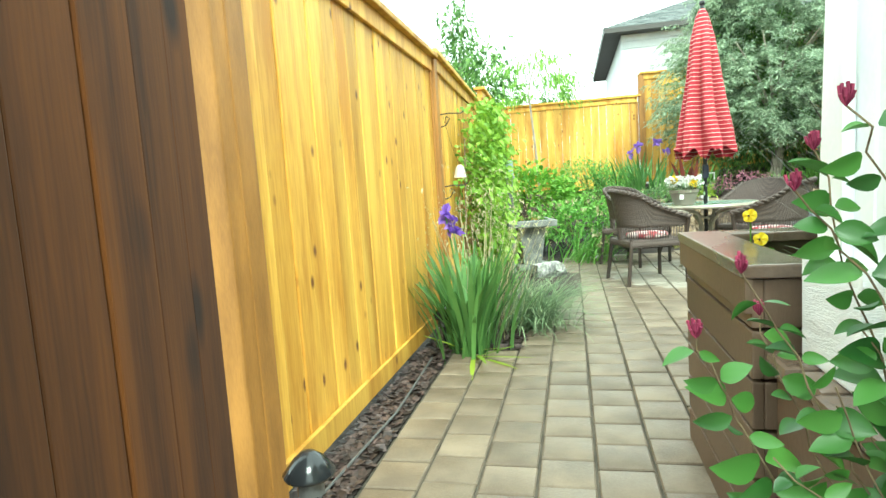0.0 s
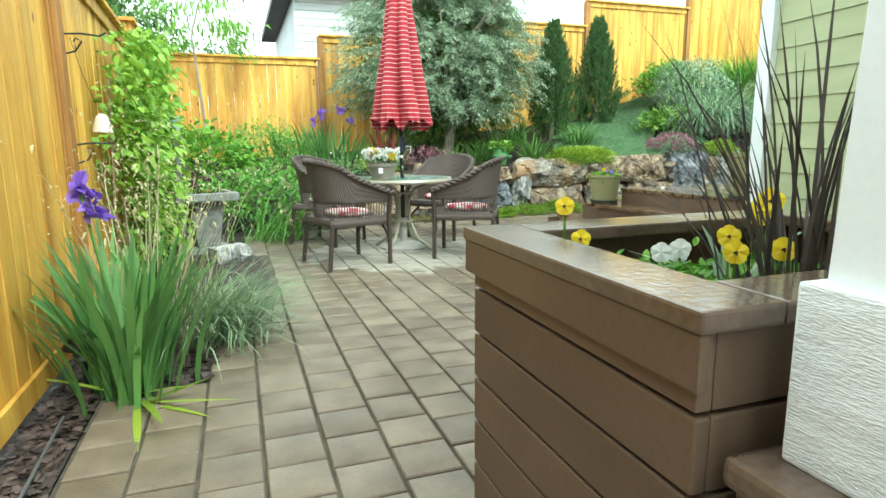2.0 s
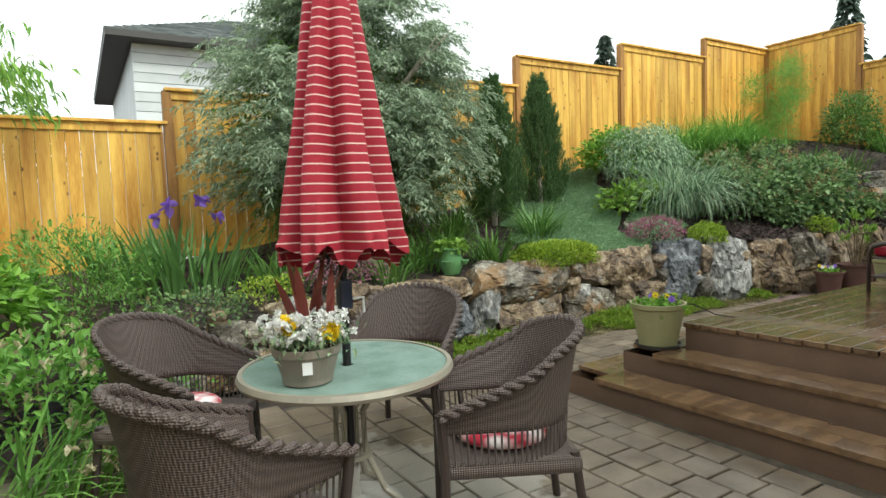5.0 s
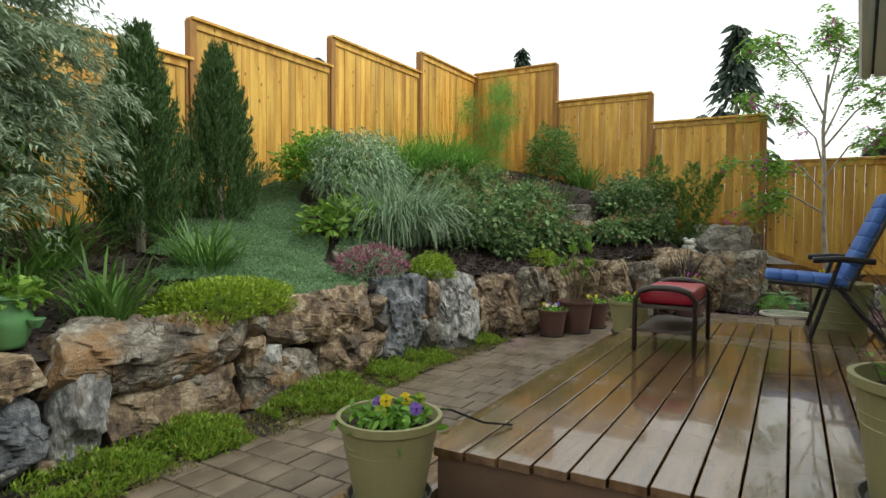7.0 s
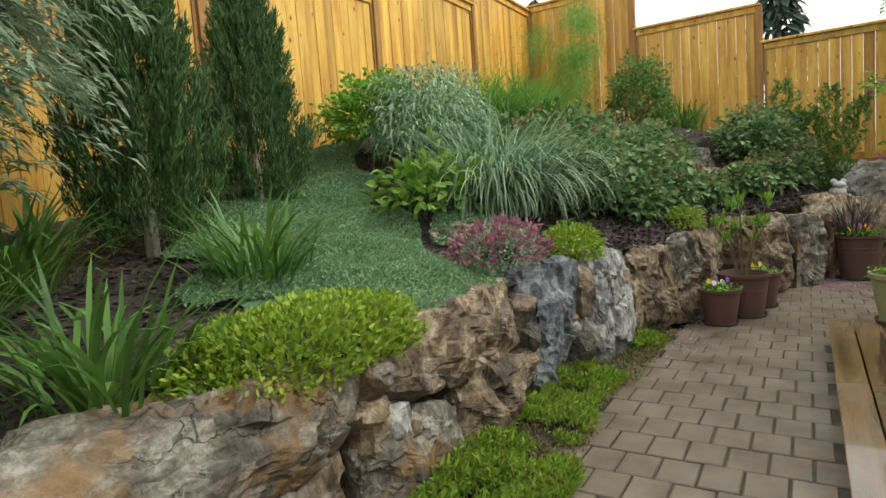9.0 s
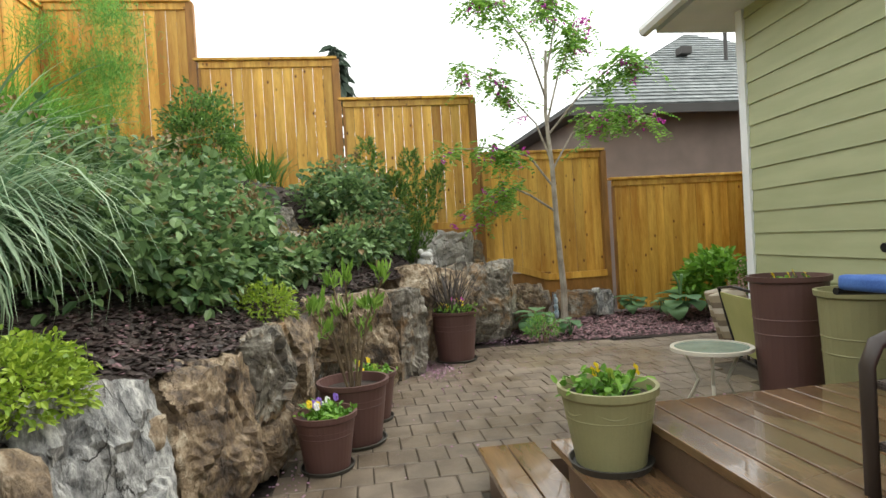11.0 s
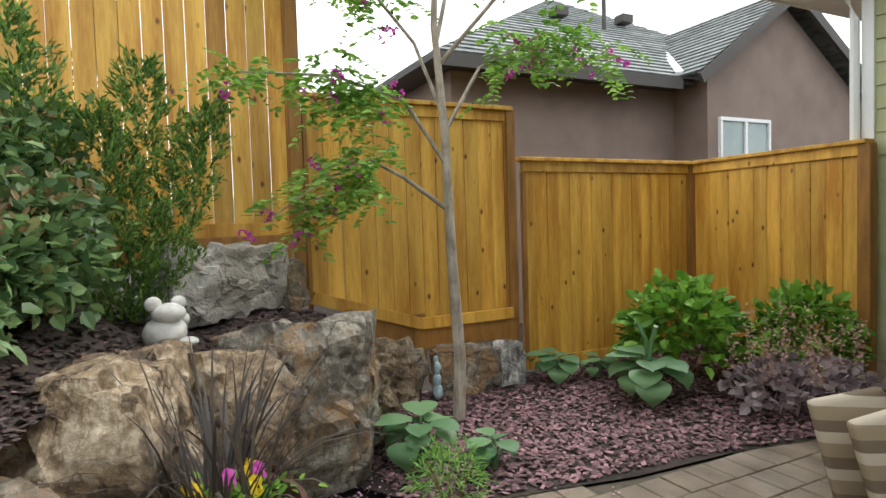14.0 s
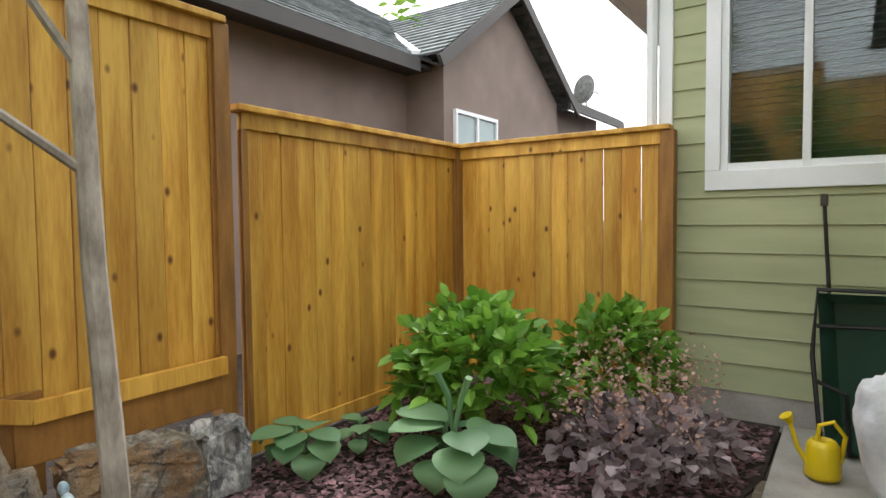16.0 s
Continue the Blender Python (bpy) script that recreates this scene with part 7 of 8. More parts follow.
def rim_point(u):
    """Plan and height of the tub back along its rim, u from -1 (left arm front) to 1."""
    a = abs(u)
    if a > 0.62:
        k = (a - 0.62) / 0.38
        x, y = 0.30, -0.05 + 0.32 * k
    else:
        ang = a / 0.62 * math.pi / 2
        x, y = 0.30 * math.sin(ang), -0.05 - 0.27 * math.cos(ang)
    z = 0.86 - 0.06 * (a / 0.45) ** 2 if a < 0.45 else 0.80 - 0.20 * ((a - 0.45) / 0.55) ** 0.8
    return Vector((math.copysign(x, u), y, z))


def wicker_chair(at, rz):
    ob = empty("wicker_chair", at, rz, "dark brown wicker tub chair with a braided rim", "chair", "chairs round the patio table")
    bm = bmesh.new()
    N, M = 56, 10
    g, g2 = {}, {}
    for i in range(N + 1):
        u = -1 + 2 * i / N
        p = rim_point(u)
        for j in range(M + 1):
            t = j / M
            z = 0.52 + (p.z - 0.52) * t
            k = 0.86 + 0.14 * t ** 1.3
            q = Vector((p.x * k, p.y * k + 0.01 * (1 - t), z))
            g[i, j] = bm.verts.new(q)
            g2[i, j] = bm.verts.new(q * 0.965 + Vector((0, 0, 0.035 * z)))
    for i in range(N):
        for j in range(M):
            bm.faces.new((g[i, j], g[i + 1, j], g[i + 1, j + 1], g[i, j + 1]))
            bm.faces.new((g2[i, j], g2[i, j + 1], g2[i + 1, j + 1], g2[i + 1, j]))
        bm.faces.new((g[i, 0], g2[i, 0], g2[i + 1, 0], g[i + 1, 0]))
    part("backrest", bm, WICKER, ob, smooth=True)
    for i in range(58):
        bm = bmesh.new()
        p = rim_point(-1 + 2 * i / 57)
        a = Vector((p.x * 0.86, p.y * 0.86 + 0.01, 0.53))
        rod(bm, Vector((a.x * 0.97, a.y * 0.97, 0.40)), a, 0.0045, seg=5)
        part("strand", bm, WICKER, ob)
    bm = bmesh.new()
    for k in (0, 1):
        pts = []
        for i in range(121):
            p = rim_point(-1 + 2 * i / 120)
            ph = i * 0.95 + k * math.pi
            pts.append(p + Vector((0.011 * math.cos(ph), 0.011 * math.cos(ph) * 0.5, 0.012 * math.sin(ph))))
        pipe(bm, pts, 0.0135, 6)
    part("rim", bm, WICKER, ob, "braided wicker rim", smooth=True)
    bm = bmesh.new()
    box(bm, -0.255, -0.27, 0.34, 0.255, 0.27, 0.41, 0.03)
    part("seat", bm, WICKER, ob)
    for sx in (-1, 1):
        bm = bmesh.new()
        pipe(bm, [(sx * 0.27, 0.25, 0.0), (sx * 0.265, 0.25, 0.42), (sx * 0.29, 0.26, 0.60)], 0.018, 8)
        part("leg", bm, WLEG, ob)
        bm = bmesh.new()
        pipe(bm, [(sx * 0.25, -0.29, 0.0), (sx * 0.225, -0.24, 0.42)], 0.018, 8)
        part("leg", bm, WLEG, ob)
        bm = bmesh.new()
        pipe(bm, [(sx * 0.268, 0.25, 0.2), (sx * 0.2, 0.25, 0.29), (sx * 0.14, 0.25, 0.345)], 0.011, 6)
        part("brace", bm, WLEG, ob)
    ob.scale = (1.07, 1.07, 1.07)
    return ob


def cushion(at, rz, label):
    bm = bmesh.new()
    prof = [(0, 0.0), (0.17, 0.0), (0.2, 0.012), (0.205, 0.03), (0.19, 0.045), (0.1, 0.055), (0, 0.057)]
    lathe(bm, prof, 32)
    ob = single("seat_cushion", bm, CUSH, at, rz, label, "cushion", "cushions on the chairs", smooth=True)
    return ob


CHAIRS = ((1.36, 10.58, -72), (2.51, 10.58, 62), (2.66, 11.72, 132), (1.37, 11.78, -132))
first = wicker_chair((CHAIRS[0][0], CHAIRS[0][1], 0), CHAIRS[0][2])
for x, y, a in CHAIRS[1:]:
    copy_thing(first, pose(x, y, 0, 0, 0, a))
for x, y, a in CHAIRS:
    cushion((x, y, 0.442), a, "red seat cushion with white leaf pattern on a chair")

TAUPE = plain("taupe_plastic", (0.22, 0.19, 0.15), 0.6)
GREENPOT = plain("sage_pot", (0.30, 0.285, 0.14), 0.55, vary=0.06)
BROWNPOT = plain("plum_brown_pot", (0.125, 0.06, 0.05), 0.55, vary=0.15)
SAUCER = plain("dark_saucer", (0.06, 0.055, 0.045), 0.6)


def pot(at, r_top, r_bot, h, mat, label, saucer=True, lip=0.03, wave=False, soil=0.86, name="flower_pot"):
    ob = empty(name, at, 0, label, "pot")
    bm = bmesh.new()
    z0 = 0.02 if saucer else 0.0
    lathe(bm, [(0, z0), (r_bot, z0), (r_bot * 1.02, z0 + 0.02), (r_top * 0.93, h - lip * 1.4), (r_top * 0.95, h - lip * 1.3), (r_top, h - lip), (r_top * 1.01, h), (r_top * 0.93, h), (r_top * 0.9, h - lip), (r_top * 0.86, h * 0.8), (0, h * 0.8)], 36)
    part("body", bm, mat, ob, smooth=False)
    for k, t in enumerate((0.62, 0.72)):
        rr = r_bot + (r_top * 0.93 - r_bot) * t
        bm = bmesh.new()
        pts = [(rr * 1.005 * math.cos(a), rr * 1.005 * math.sin(a), z0 + (h - z0) * t + (0.012 * math.sin(6 * a) if wave and k else 0)) for a in [6.2832 * i / 48 for i in range(49)]]
        pipe(bm, pts, 0.005, 5)
        part("band", bm, mat, ob)
    bm = bmesh.new()
    lathe(bm, [(0, h * soil), (r_top * 0.88, h * soil), (r_top * 0.87, h * soil - 0.03)], 24)
    part("soil", bm, MULCH_GROUND, ob)
    if saucer:
        bm = bmesh.new()
        lathe(bm, [(0, 0.0), (r_bot * 1.12, 0.0), (r_bot * 1.22, 0.03), (r_bot * 1.17, 0.032), (r_bot * 1.08, 0.012), (0, 0.012)], 30)
        part("saucer", bm, SAUCER, ob)
    return ob


def spread_flowers(at, r, n, colours, label, height=0.08, size=0.024):
    sp = [(r * rng.uniform(-0.8, 0.8), r * rng.uniform(-0.8, 0.8), height * rng.uniform(0.7, 1.5)) for _ in range(n)]
    for k, c in enumerate(colours):
        pansies("pansy", at, sp[k::len(colours)], c, label, height, size, 90, r * 0.5)


fp = pot((1.79, 10.98, 0.722), 0.145, 0.105, 0.155, TAUPE, "taupe round pot of mixed flowers on the table", saucer=False)
bm = bmesh.new()
box(bm, -0.02, -0.001, -0.025, 0.02, 0.001, 0.025)
tg = part("price_tag", bm, plain("paper_tag", (0.7, 0.7, 0.68), 0.7), fp)
tg.location, tg.rotation_euler = (-0.045, -0.133, 0.085), (radians(-12), 0, radians(-20))
bq = empty("bouquet", (1.79, 10.98, 0.85), 0, "white stocks and two yellow marigolds", "flower")
p = rng.normal(size=(520, 3)) * np.array([0.085, 0.085, 0.03]) + np.array([0, 0, 0.05])
v, f = leaves(p, rng.normal(size=p.shape) + np.array([0, 0, 1]), 0.05, 0.016, 0.2)
o = new("foliage", from_arrays("foliage", v, f, G_GRASS))
o.parent = bq
petals(bq, "white_bloom", [(rng.uniform(-0.16, 0.16), rng.uniform(-0.14, 0.14), rng.uniform(0.06, 0.16)) for _ in range(230)], 0.022, WHITEPETAL, 9)
for c in ((-0.10, -0.07, 0.13), (0.075, -0.10, 0.085)):
    petals(bq, "marigold", [tuple(np.array(c) + rng.normal(size=3) * 0.012) for _ in range(40)], 0.027, YELLOW, 9)
clump("red_canna", (1.83, 11.04, 0.85), 10, 0.42, 0.06, leafy("bronze_red_leaf", (0.10, 0.02, 0.015), (0.24, 0.06, 0.045)), "dark red canna leaves in the table pot", 0.03, (0.02, 0.25), (0.0, 0.4))

# pots on and around the deck
pot((4.60, 11.40, 0.345), 0.20, 0.135, 0.33, GREENPOT, "sage green pot of pansies on the deck step", wave=True)
spread_flowers((4.60, 11.40, 0.63), 0.15, 9, (YELLOW, PURPLE, G_LIME), "yellow and purple pansies in the sage pot")
pot((5.07, 9.68, 0.521), 0.25, 0.18, 0.42, GREENPOT, "large sage green pot on the deck")
spread_flowers((5.07, 9.68, 0.90), 0.18, 5, (YELLOW,), "yellow pansies in the large sage pot")
clump("bronze_grass", (5.12, 9.66, 0.88), 60, 0.55, 0.008, G_DARKGRASS, "wispy dark grass in the large sage pot", 0.07, (0.1, 0.6), (0.2, 1.2))
pot((8.62, 11.44, 0.345), 0.20, 0.14, 0.33, GREENPOT, "sage green pot on the far end of the step", wave=True)
spread_flowers((8.62, 11.44, 0.64), 0.14, 5, (YELLOW, G_LIME), "a few pansies in the far sage pot")
pot((9.83, 12.66, 0.0), 0.185, 0.13, 0.34, BROWNPOT, "plum brown pot with mixed pansies by the wall")
spread_flowers((9.83, 12.66, 0.30), 0.13, 8, (WHITEPETAL, PURPLE, YELLOW), "white and purple pansies in a brown pot")
pot((10.25, 12.5, 0.0), 0.235, 0.17, 0.42, BROWNPOT, "large plum brown pot with a leggy shrub")
pot((10.72, 12.38, 0.0), 0.19, 0.13, 0.36, BROWNPOT, "plum brown pot standing behind another")
spread_flowers((10.72, 12.38, 0.32), 0.13, 5, (YELLOW, G_LIME), "small yellow pansies in a brown pot")
pot((12.58, 11.45, 0.0), 0.26, 0.19, 0.54, BROWNPOT, "tall plum brown pot with grass and pansies")
spread_flowers((12.58, 11.45, 0.53), 0.2, 9, (YELLOW, MAGENTA, YELLOW), "yellow and magenta pansies in the tall pot", size=0.04)
clump("bronze_grass", (12.6, 11.48, 0.46), 130, 0.72, 0.013, G_DARKGRASS, "wispy bronze grass in the tall brown pot", 0.06, (0.05, 0.6), (0.1, 1.6))
pot((9.2, 9.7, 0.0), 0.24, 0.18, 0.9, GREENPOT, "tall sage pot behind the lounge chair", saucer=False)
pot((9.75, 9.72, 0.0), 0.24, 0.18, 0.95, BROWNPOT, "tall dark brown pot by the house wall", saucer=False)
spread_flowers((9.75, 9.72, 0.86), 0.16, 5, (YELLOW,), "yellow flowers in the dark pot")
pot((4.30, 9.02, 0.0), 0.27, 0.2, 0.40, plain("rust_brown_pot", (0.10, 0.05, 0.035), 0.6), "rusty brown pot of pansies at the house corner")
spread_flowers((4.30, 9.02, 0.36), 0.2, 9, (YELLOW, WHITEPETAL), "yellow and white pansies in the corner pot")
bm = bmesh.new()
lathe(bm, [(0, 0), (0.045, 0), (0.045, 0.09), (0.04, 0.095), (0, 0.095)], 18)
single("small_can", bm, CHAMP, (3.95, 9.1, 0.0), 0, "small grey metal can on the pavers", "can")

ol = empty("oleander", (10.25, 12.5, 0.36), 0, "leggy shrub with upright shoots in a brown pot", "shrub")
chunk = []
for k in range(7):
    bm = bmesh.new()
    a = 6.28 * k / 7 + 0.4
    tip = Vector((0.3 * math.cos(a) * rng.uniform(0.4, 1), 0.3 * math.sin(a) * rng.uniform(0.4, 1), rng.uniform(0.4, 0.85)))
    pipe(bm, [(0.04 * math.cos(a), 0.04 * math.sin(a), 0), tip * 0.5 + Vector((0, 0, 0.08)), tip], 0.010, 6, 0.006)
    part("stem", bm, STEM, ol)
    for t, m in ((1.0, 26), (0.7, 12)):
        c = np.array(tip * t + Vector((0, 0, 0.02)))
        chunk.append(leaves(c + rng.normal(size=(m, 3)) * 0.02, np.tile([0, 0, 0.8], (m, 1)), 0.11, 0.024, 0.05, up=0.5, jitter=0.45))
vs, fs = joined(chunk)
o = new("foliage", from_arrays("foliage", vs, fs, G_CHART))
o.parent = ol

# ottoman and lounge chair on the deck
RED = surface("red_canvas", (0.33, 0.012, 0.035), (0.45, 0.025, 0.055), 4, 0.75, 0.15, fine=150, vary=0, wet=0.3)
ott = empty("ottoman", (7.42, 10.84, 0.521), 0, "wicker ottoman with a lower shelf and arched frame", "ottoman")
for sx in (-1, 1):
    bm = bmesh.new()
    x = sx * 0.33
    pipe(bm, [(x, -0.26, 0.0), (x, -0.26, 0.36), (x, -0.22, 0.42), (x, -0.12, 0.445), (x, 0.0, 0.45), (x, 0.12, 0.445), (x, 0.22, 0.42), (x, 0.26, 0.36), (x, 0.26, 0.0)], 0.022, 8)
    part("side_frame", bm, WLEG, ott, smooth=True)
for z, nm in ((0.13, "shelf"), (0.30, "seat_deck")):
    bm = bmesh.new()
    box(bm, -0.32, -0.25, z, 0.32, 0.25, z + 0.025, 0.008)
    part(nm, bm, WICKER, ott)
bm = bmesh.new()
box(bm, -0.30, -0.245, 0.326, 0.30, 0.245, 0.435, 0.04)
single("ottoman_cushion", bm, RED, (7.42, 10.84, 0.521), 0, "plump dark red ottoman cushion", "cushion", smooth=True).scale = (1.12, 0.76, 1.0)
ott.scale = (1.12, 0.76, 1.0)

BLUE = surface("blue_canvas", (0.035, 0.10, 0.36), (0.08, 0.19, 0.52), 6, 0.7, 0.3, fine=120, vary=0)
lounge = empty("lounge_chair", (8.5, 9.84, 0.521), -88, "reclining patio chair with dark folding frame", "chair")
for sy in (-1, 1):
    y = sy * 0.27
    for nm, pts in (("frame_rail", [(-0.42, y, 0.44), (0.12, y, 0.40), (0.42, y, 1.12)]), ("leg", [(-0.12, y, 0.0), (0.06, y, 0.62)]), ("leg", [(0.38, y, 0.0), (0.06, y, 0.42)]), ("armrest", [(-0.12, y * 1.1, 0.62), (0.05, y * 1.1, 0.635), (0.28, y * 1.1, 0.62)])):
        bm = bmesh.new()
        pipe(bm, pts, 0.017 if nm != "armrest" else 0.024, 8)
        part(nm, bm, BLACK, lounge)
for x in (-0.12, 0.38):
    bm = bmesh.new()
    rod(bm, (x, -0.27, 0.015), (x, 0.27, 0.015), 0.014)
    part("cross_bar", bm, BLACK, lounge)
pad = empty("chair_pad", (8.5, 9.84, 0.521), -88, "ribbed bright blue chair pad over seat and back", "cushion")
for a, b, nn in (((-0.44, 0.46), (0.12, 0.425), 5), ((0.13, 0.46), (0.40, 1.12), 6)):
    for k in range(nn):
        p0 = (a[0] + (b[0] - a[0]) * k / nn, a[1] + (b[1] - a[1]) * k / nn)
        p1 = (a[0] + (b[0] - a[0]) * (k + 1) / nn, a[1] + (b[1] - a[1]) * (k + 1) / nn)
        L = math.dist(p0, p1)
        bm = bmesh.new()
        box(bm, -L / 2 - 0.004, -0.24, -0.01, L / 2 + 0.004, 0.24, 0.06, 0.022, turn=Matrix.Translation(((p0[0] + p1[0]) / 2, 0, (p0[1] + p1[1]) / 2)) @ Matrix.Rotation(-math.atan2(p1[1] - p0[1], p1[0] - p0[0]), 4, "Y"))
        part("pad_section", bm, BLUE, pad, smooth=True)
# small round side table past the deck
st = empty("side_table", (9.99, 10.12, 0), 0, "small round glass side table with cream rim", "table")
CREAM = plain("cream_metal", (0.62, 0.58, 0.48), 0.4)
bm = bmesh.new()
lathe(bm, [(0, 0.47), (0.24, 0.47), (0.24, 0.48), (0, 0.48)], 32)
part("tabletop", bm, TGLASS, st)
bm = bmesh.new()
lathe(bm, [(0.235, 0.462), (0.26, 0.465), (0.26, 0.487), (0.235, 0.488), (0.235, 0.462)], 32)
part("rim", bm, CREAM, st)
for k in range(3):
    a = 6.28 * k / 3 + 0.5
    bm = bmesh.new()
    pipe(bm, [(0.22 * math.cos(a), 0.22 * math.sin(a), 0.465), (0.1 * math.cos(a), 0.1 * math.sin(a), 0.25), (0.23 * math.cos(a), 0.23 * math.sin(a), 0.0)], 0.012, 8)
    part("leg", bm, CREAM, st)

# chairs leaning on the house corner
TAN = bpy.data.materials.new("tan_striped_fabric")
TAN.use_nodes = True
n, l = TAN.node_tree.nodes, TAN.node_tree.links
tc, s3 = n.new("ShaderNodeTexCoord"), n.new("ShaderNodeSeparateXYZ")
l.new(tc.outputs["Object"], s3.inputs[0])
ml = n.new("ShaderNodeMath")
ml.operation = "MULTIPLY"
ml.inputs[1].default_value = 5.5
l.new(s3.outputs["Z"], ml.inputs[0])
fc = n.new("ShaderNodeMath")
fc.operation = "FRACT"
l.new(ml.outputs[0], fc.inputs[0])
cr = n.new("ShaderNodeValToRGB")
cr.color_ramp.interpolation = "CONSTANT"
cr.color_ramp.elements[0].color, cr.color_ramp.elements[1].color = (0.50, 0.44, 0.35, 1), (0.17, 0.13, 0.09, 1)
cr.color_ramp.elements[1].position = 0.3
e = cr.color_ramp.elements.new(0.62)
e.color = (0.30, 0.24, 0.16, 1)
l.new(fc.outputs[0], cr.inputs["Fac"])
l.new(cr.outputs["Color"], n["Principled BSDF"].inputs["Base Color"])
n["Principled BSDF"].inputs["Roughness"].default_value = 0.9
for x, y, rz, lean, label in ((12.0, 8.55, 52, 14, "tan striped patio chair cushion leaning on edge"), (11.78, 8.62, 62, 16, "second tan striped cushion folded and leaning")):
    bm = bmesh.new()
    box(bm, -0.17, -0.035, 0.0, 0.17, 0.035, 0.62, 0.03, turn=Matrix.Rotation(radians(lean), 4, "Y"))
    single("striped_cushion", bm, TAN, (x, y, 0.03), rz, label, "cushion", smooth=True)
YPANEL = surface("faded_yellow_sling", (0.36, 0.37, 0.13), (0.47, 0.47, 0.19), 2, 0.6, 0.1, fine=100, vary=0)
fold = empty("folded_lounger", (11.12, 8.98, 0.0), -14, "folded lounger with pale yellow sling and black frame", "chair")
tilt = Matrix.Rotation(radians(-14), 4, "X")
bm = bmesh.new()
box(bm, -0.5, -0.008, 0.1, 0.35, 0.008, 0.68, 0.004, turn=tilt)
part("sling", bm, YPANEL, fold)
bm = bmesh.new()
pipe(bm, [tilt @ Vector(q) for q in ((0.38, 0, 0.0), (0.40, 0, 0.35), (0.36, 0, 0.72), (0.0, 0, 0.76), (-0.55, 0, 0.75))], 0.014, 7)
part("frame_tube", bm, BLACK, fold)
bm = bmesh.new()
pipe(bm, [tilt @ Vector(q) for q in ((0.38, 0.02, 0.03), (-0.55, 0.02, 0.05))], 0.014, 7)
part("frame_tube", bm, BLACK, fold)
for k in range(5):
    bm = bmesh.new()
    q = tilt @ Vector((0.3 - 0.16 * k, -0.004, 0.1))
    box(bm, q.x - 0.012, q.y - 0.008, q.z - 0.05, q.x + 0.012, q.y + 0.008, q.z + 0.02)
    part("clip", bm, BLACK, fold)

# by the far window
can = empty("watering_can", (12.35, 6.85, 0.04), 25, "bright yellow plastic watering can", "watering can")
YEL = plain("yellow_plastic", (0.78, 0.58, 0.01), 0.35)
bm = bmesh.new()
lathe(bm, [(0, 0), (0.085, 0), (0.09, 0.02), (0.08, 0.17), (0.06, 0.20), (0.045, 0.205), (0.045, 0.19), (0, 0.19)], 26)
part("body", bm, YEL, can, smooth=True)
bm = bmesh.new()
pipe(bm, [(0.07, 0, 0.06), (0.13, 0, 0.16), (0.17, 0, 0.30)], 0.016, 8, 0.011)
part("spout", bm, YEL, can)
bm = bmesh.new()
rod(bm, (0.165, 0, 0.29), (0.19, 0, 0.33), 0.016, 0.036, 14)
part("rose", bm, YEL, can)
bm = bmesh.new()
pipe(bm, [(0.03, 0, 0.20), (0.02, 0, 0.28), (-0.05, 0, 0.30), (-0.11, 0, 0.22), (-0.09, 0, 0.08)], 0.012, 8)
part("handle", bm, YEL, can)
bag = surface("white_plastic_bag", (0.55, 0.57, 0.62), (0.80, 0.81, 0.83), 4, 0.4, 0.6, fine=20, vary=0, spots=(0.62, 0.24, 0.10), spot_scale=4, spot_size=0.18, bump_size=0.03)
bm = bmesh.new()
bmesh.ops.create_icosphere(bm, subdivisions=4, radius=1.0)
for v in bm.verts:
    p = Vector([math.copysign(abs(c) ** 0.7, c) for c in v.co])
    k = 1 + 0.10 * noise.noise(p * 2.2) + 0.05 * noise.noise(p * 6)
    v.co = Vector((p.x * 0.22 * k, p.y * 0.13 * k, p.z * 0.36 * k))
bmesh.ops.transform(bm, matrix=pose(0, 0, 0.36, 0, 14, 0), verts=bm.verts)
single("soil_bag", bm, bag, (11.98, 7.15, 0.02), 20, "plump white plastic bag of potting soil", "bag", smooth=True)
GREENTUB = plain("green_plastic", (0.06, 0.15, 0.11), 0.3)
cart = empty("garden_cart", (12.05, 6.28, 0.0), 0, "dark green tipped garden cart leaning on the wall", "cart")
bm = bmesh.new()
lo = [bm.verts.new(v) for v in ((-0.34, 0.18, 0.06), (0.30, 0.18, 0.06), (0.36, 0.02, 0.98), (-0.42, 0.02, 0.98))]
hi = [bm.verts.new(v) for v in ((-0.26, -0.12, 0.12), (0.22, -0.12, 0.12), (0.28, -0.22, 0.9), (-0.34, -0.22, 0.9))]
bm.faces.new(hi)
for i in range(4):
    bm.faces.new((lo[i], lo[(i + 1) % 4], hi[(i + 1) % 4], hi[i]))
bmesh.ops.solidify(bm, geom=list(bm.faces), thickness=0.012)
part("tub", bm, GREENTUB, cart)
for pts in (((0.32, 0.2, 0.08), (0.38, 0.06, 0.6), (0.36, 0.0, 1.0), (-0.42, 0.0, 1.0), (-0.42, 0.08, 0.6), (-0.36, 0.2, 0.05)), ((0.36, 0.05, 0.78), (0.0, 0.09, 0.8), (-0.42, 0.05, 0.78)), ((0.36, 0.1, 0.45), (0.2, 0.16, 0.40), (0.18, 0.2, 0.05))):
    bm = bmesh.new()
    pipe(bm, pts, 0.014, 7)
    part("frame_tube", bm, BLACK, cart)
rake = empty("hand_rake", (12.37, 6.02, 0.9), 0, "long handled tool leaning on the siding", "tool")
bm = bmesh.new()
pipe(bm, [(-0.05, 0.1, -0.5), (0.0, 0.03, 0.3), (0.02, 0.02, 0.62)], 0.012, 7)
part("handle", bm, BLACK, rake)
bm = bmesh.new()
box(bm, 0.0, 0.005, 0.62, 0.045, 0.035, 0.70, 0.006)
part("grip", bm, SAUCER, rake)
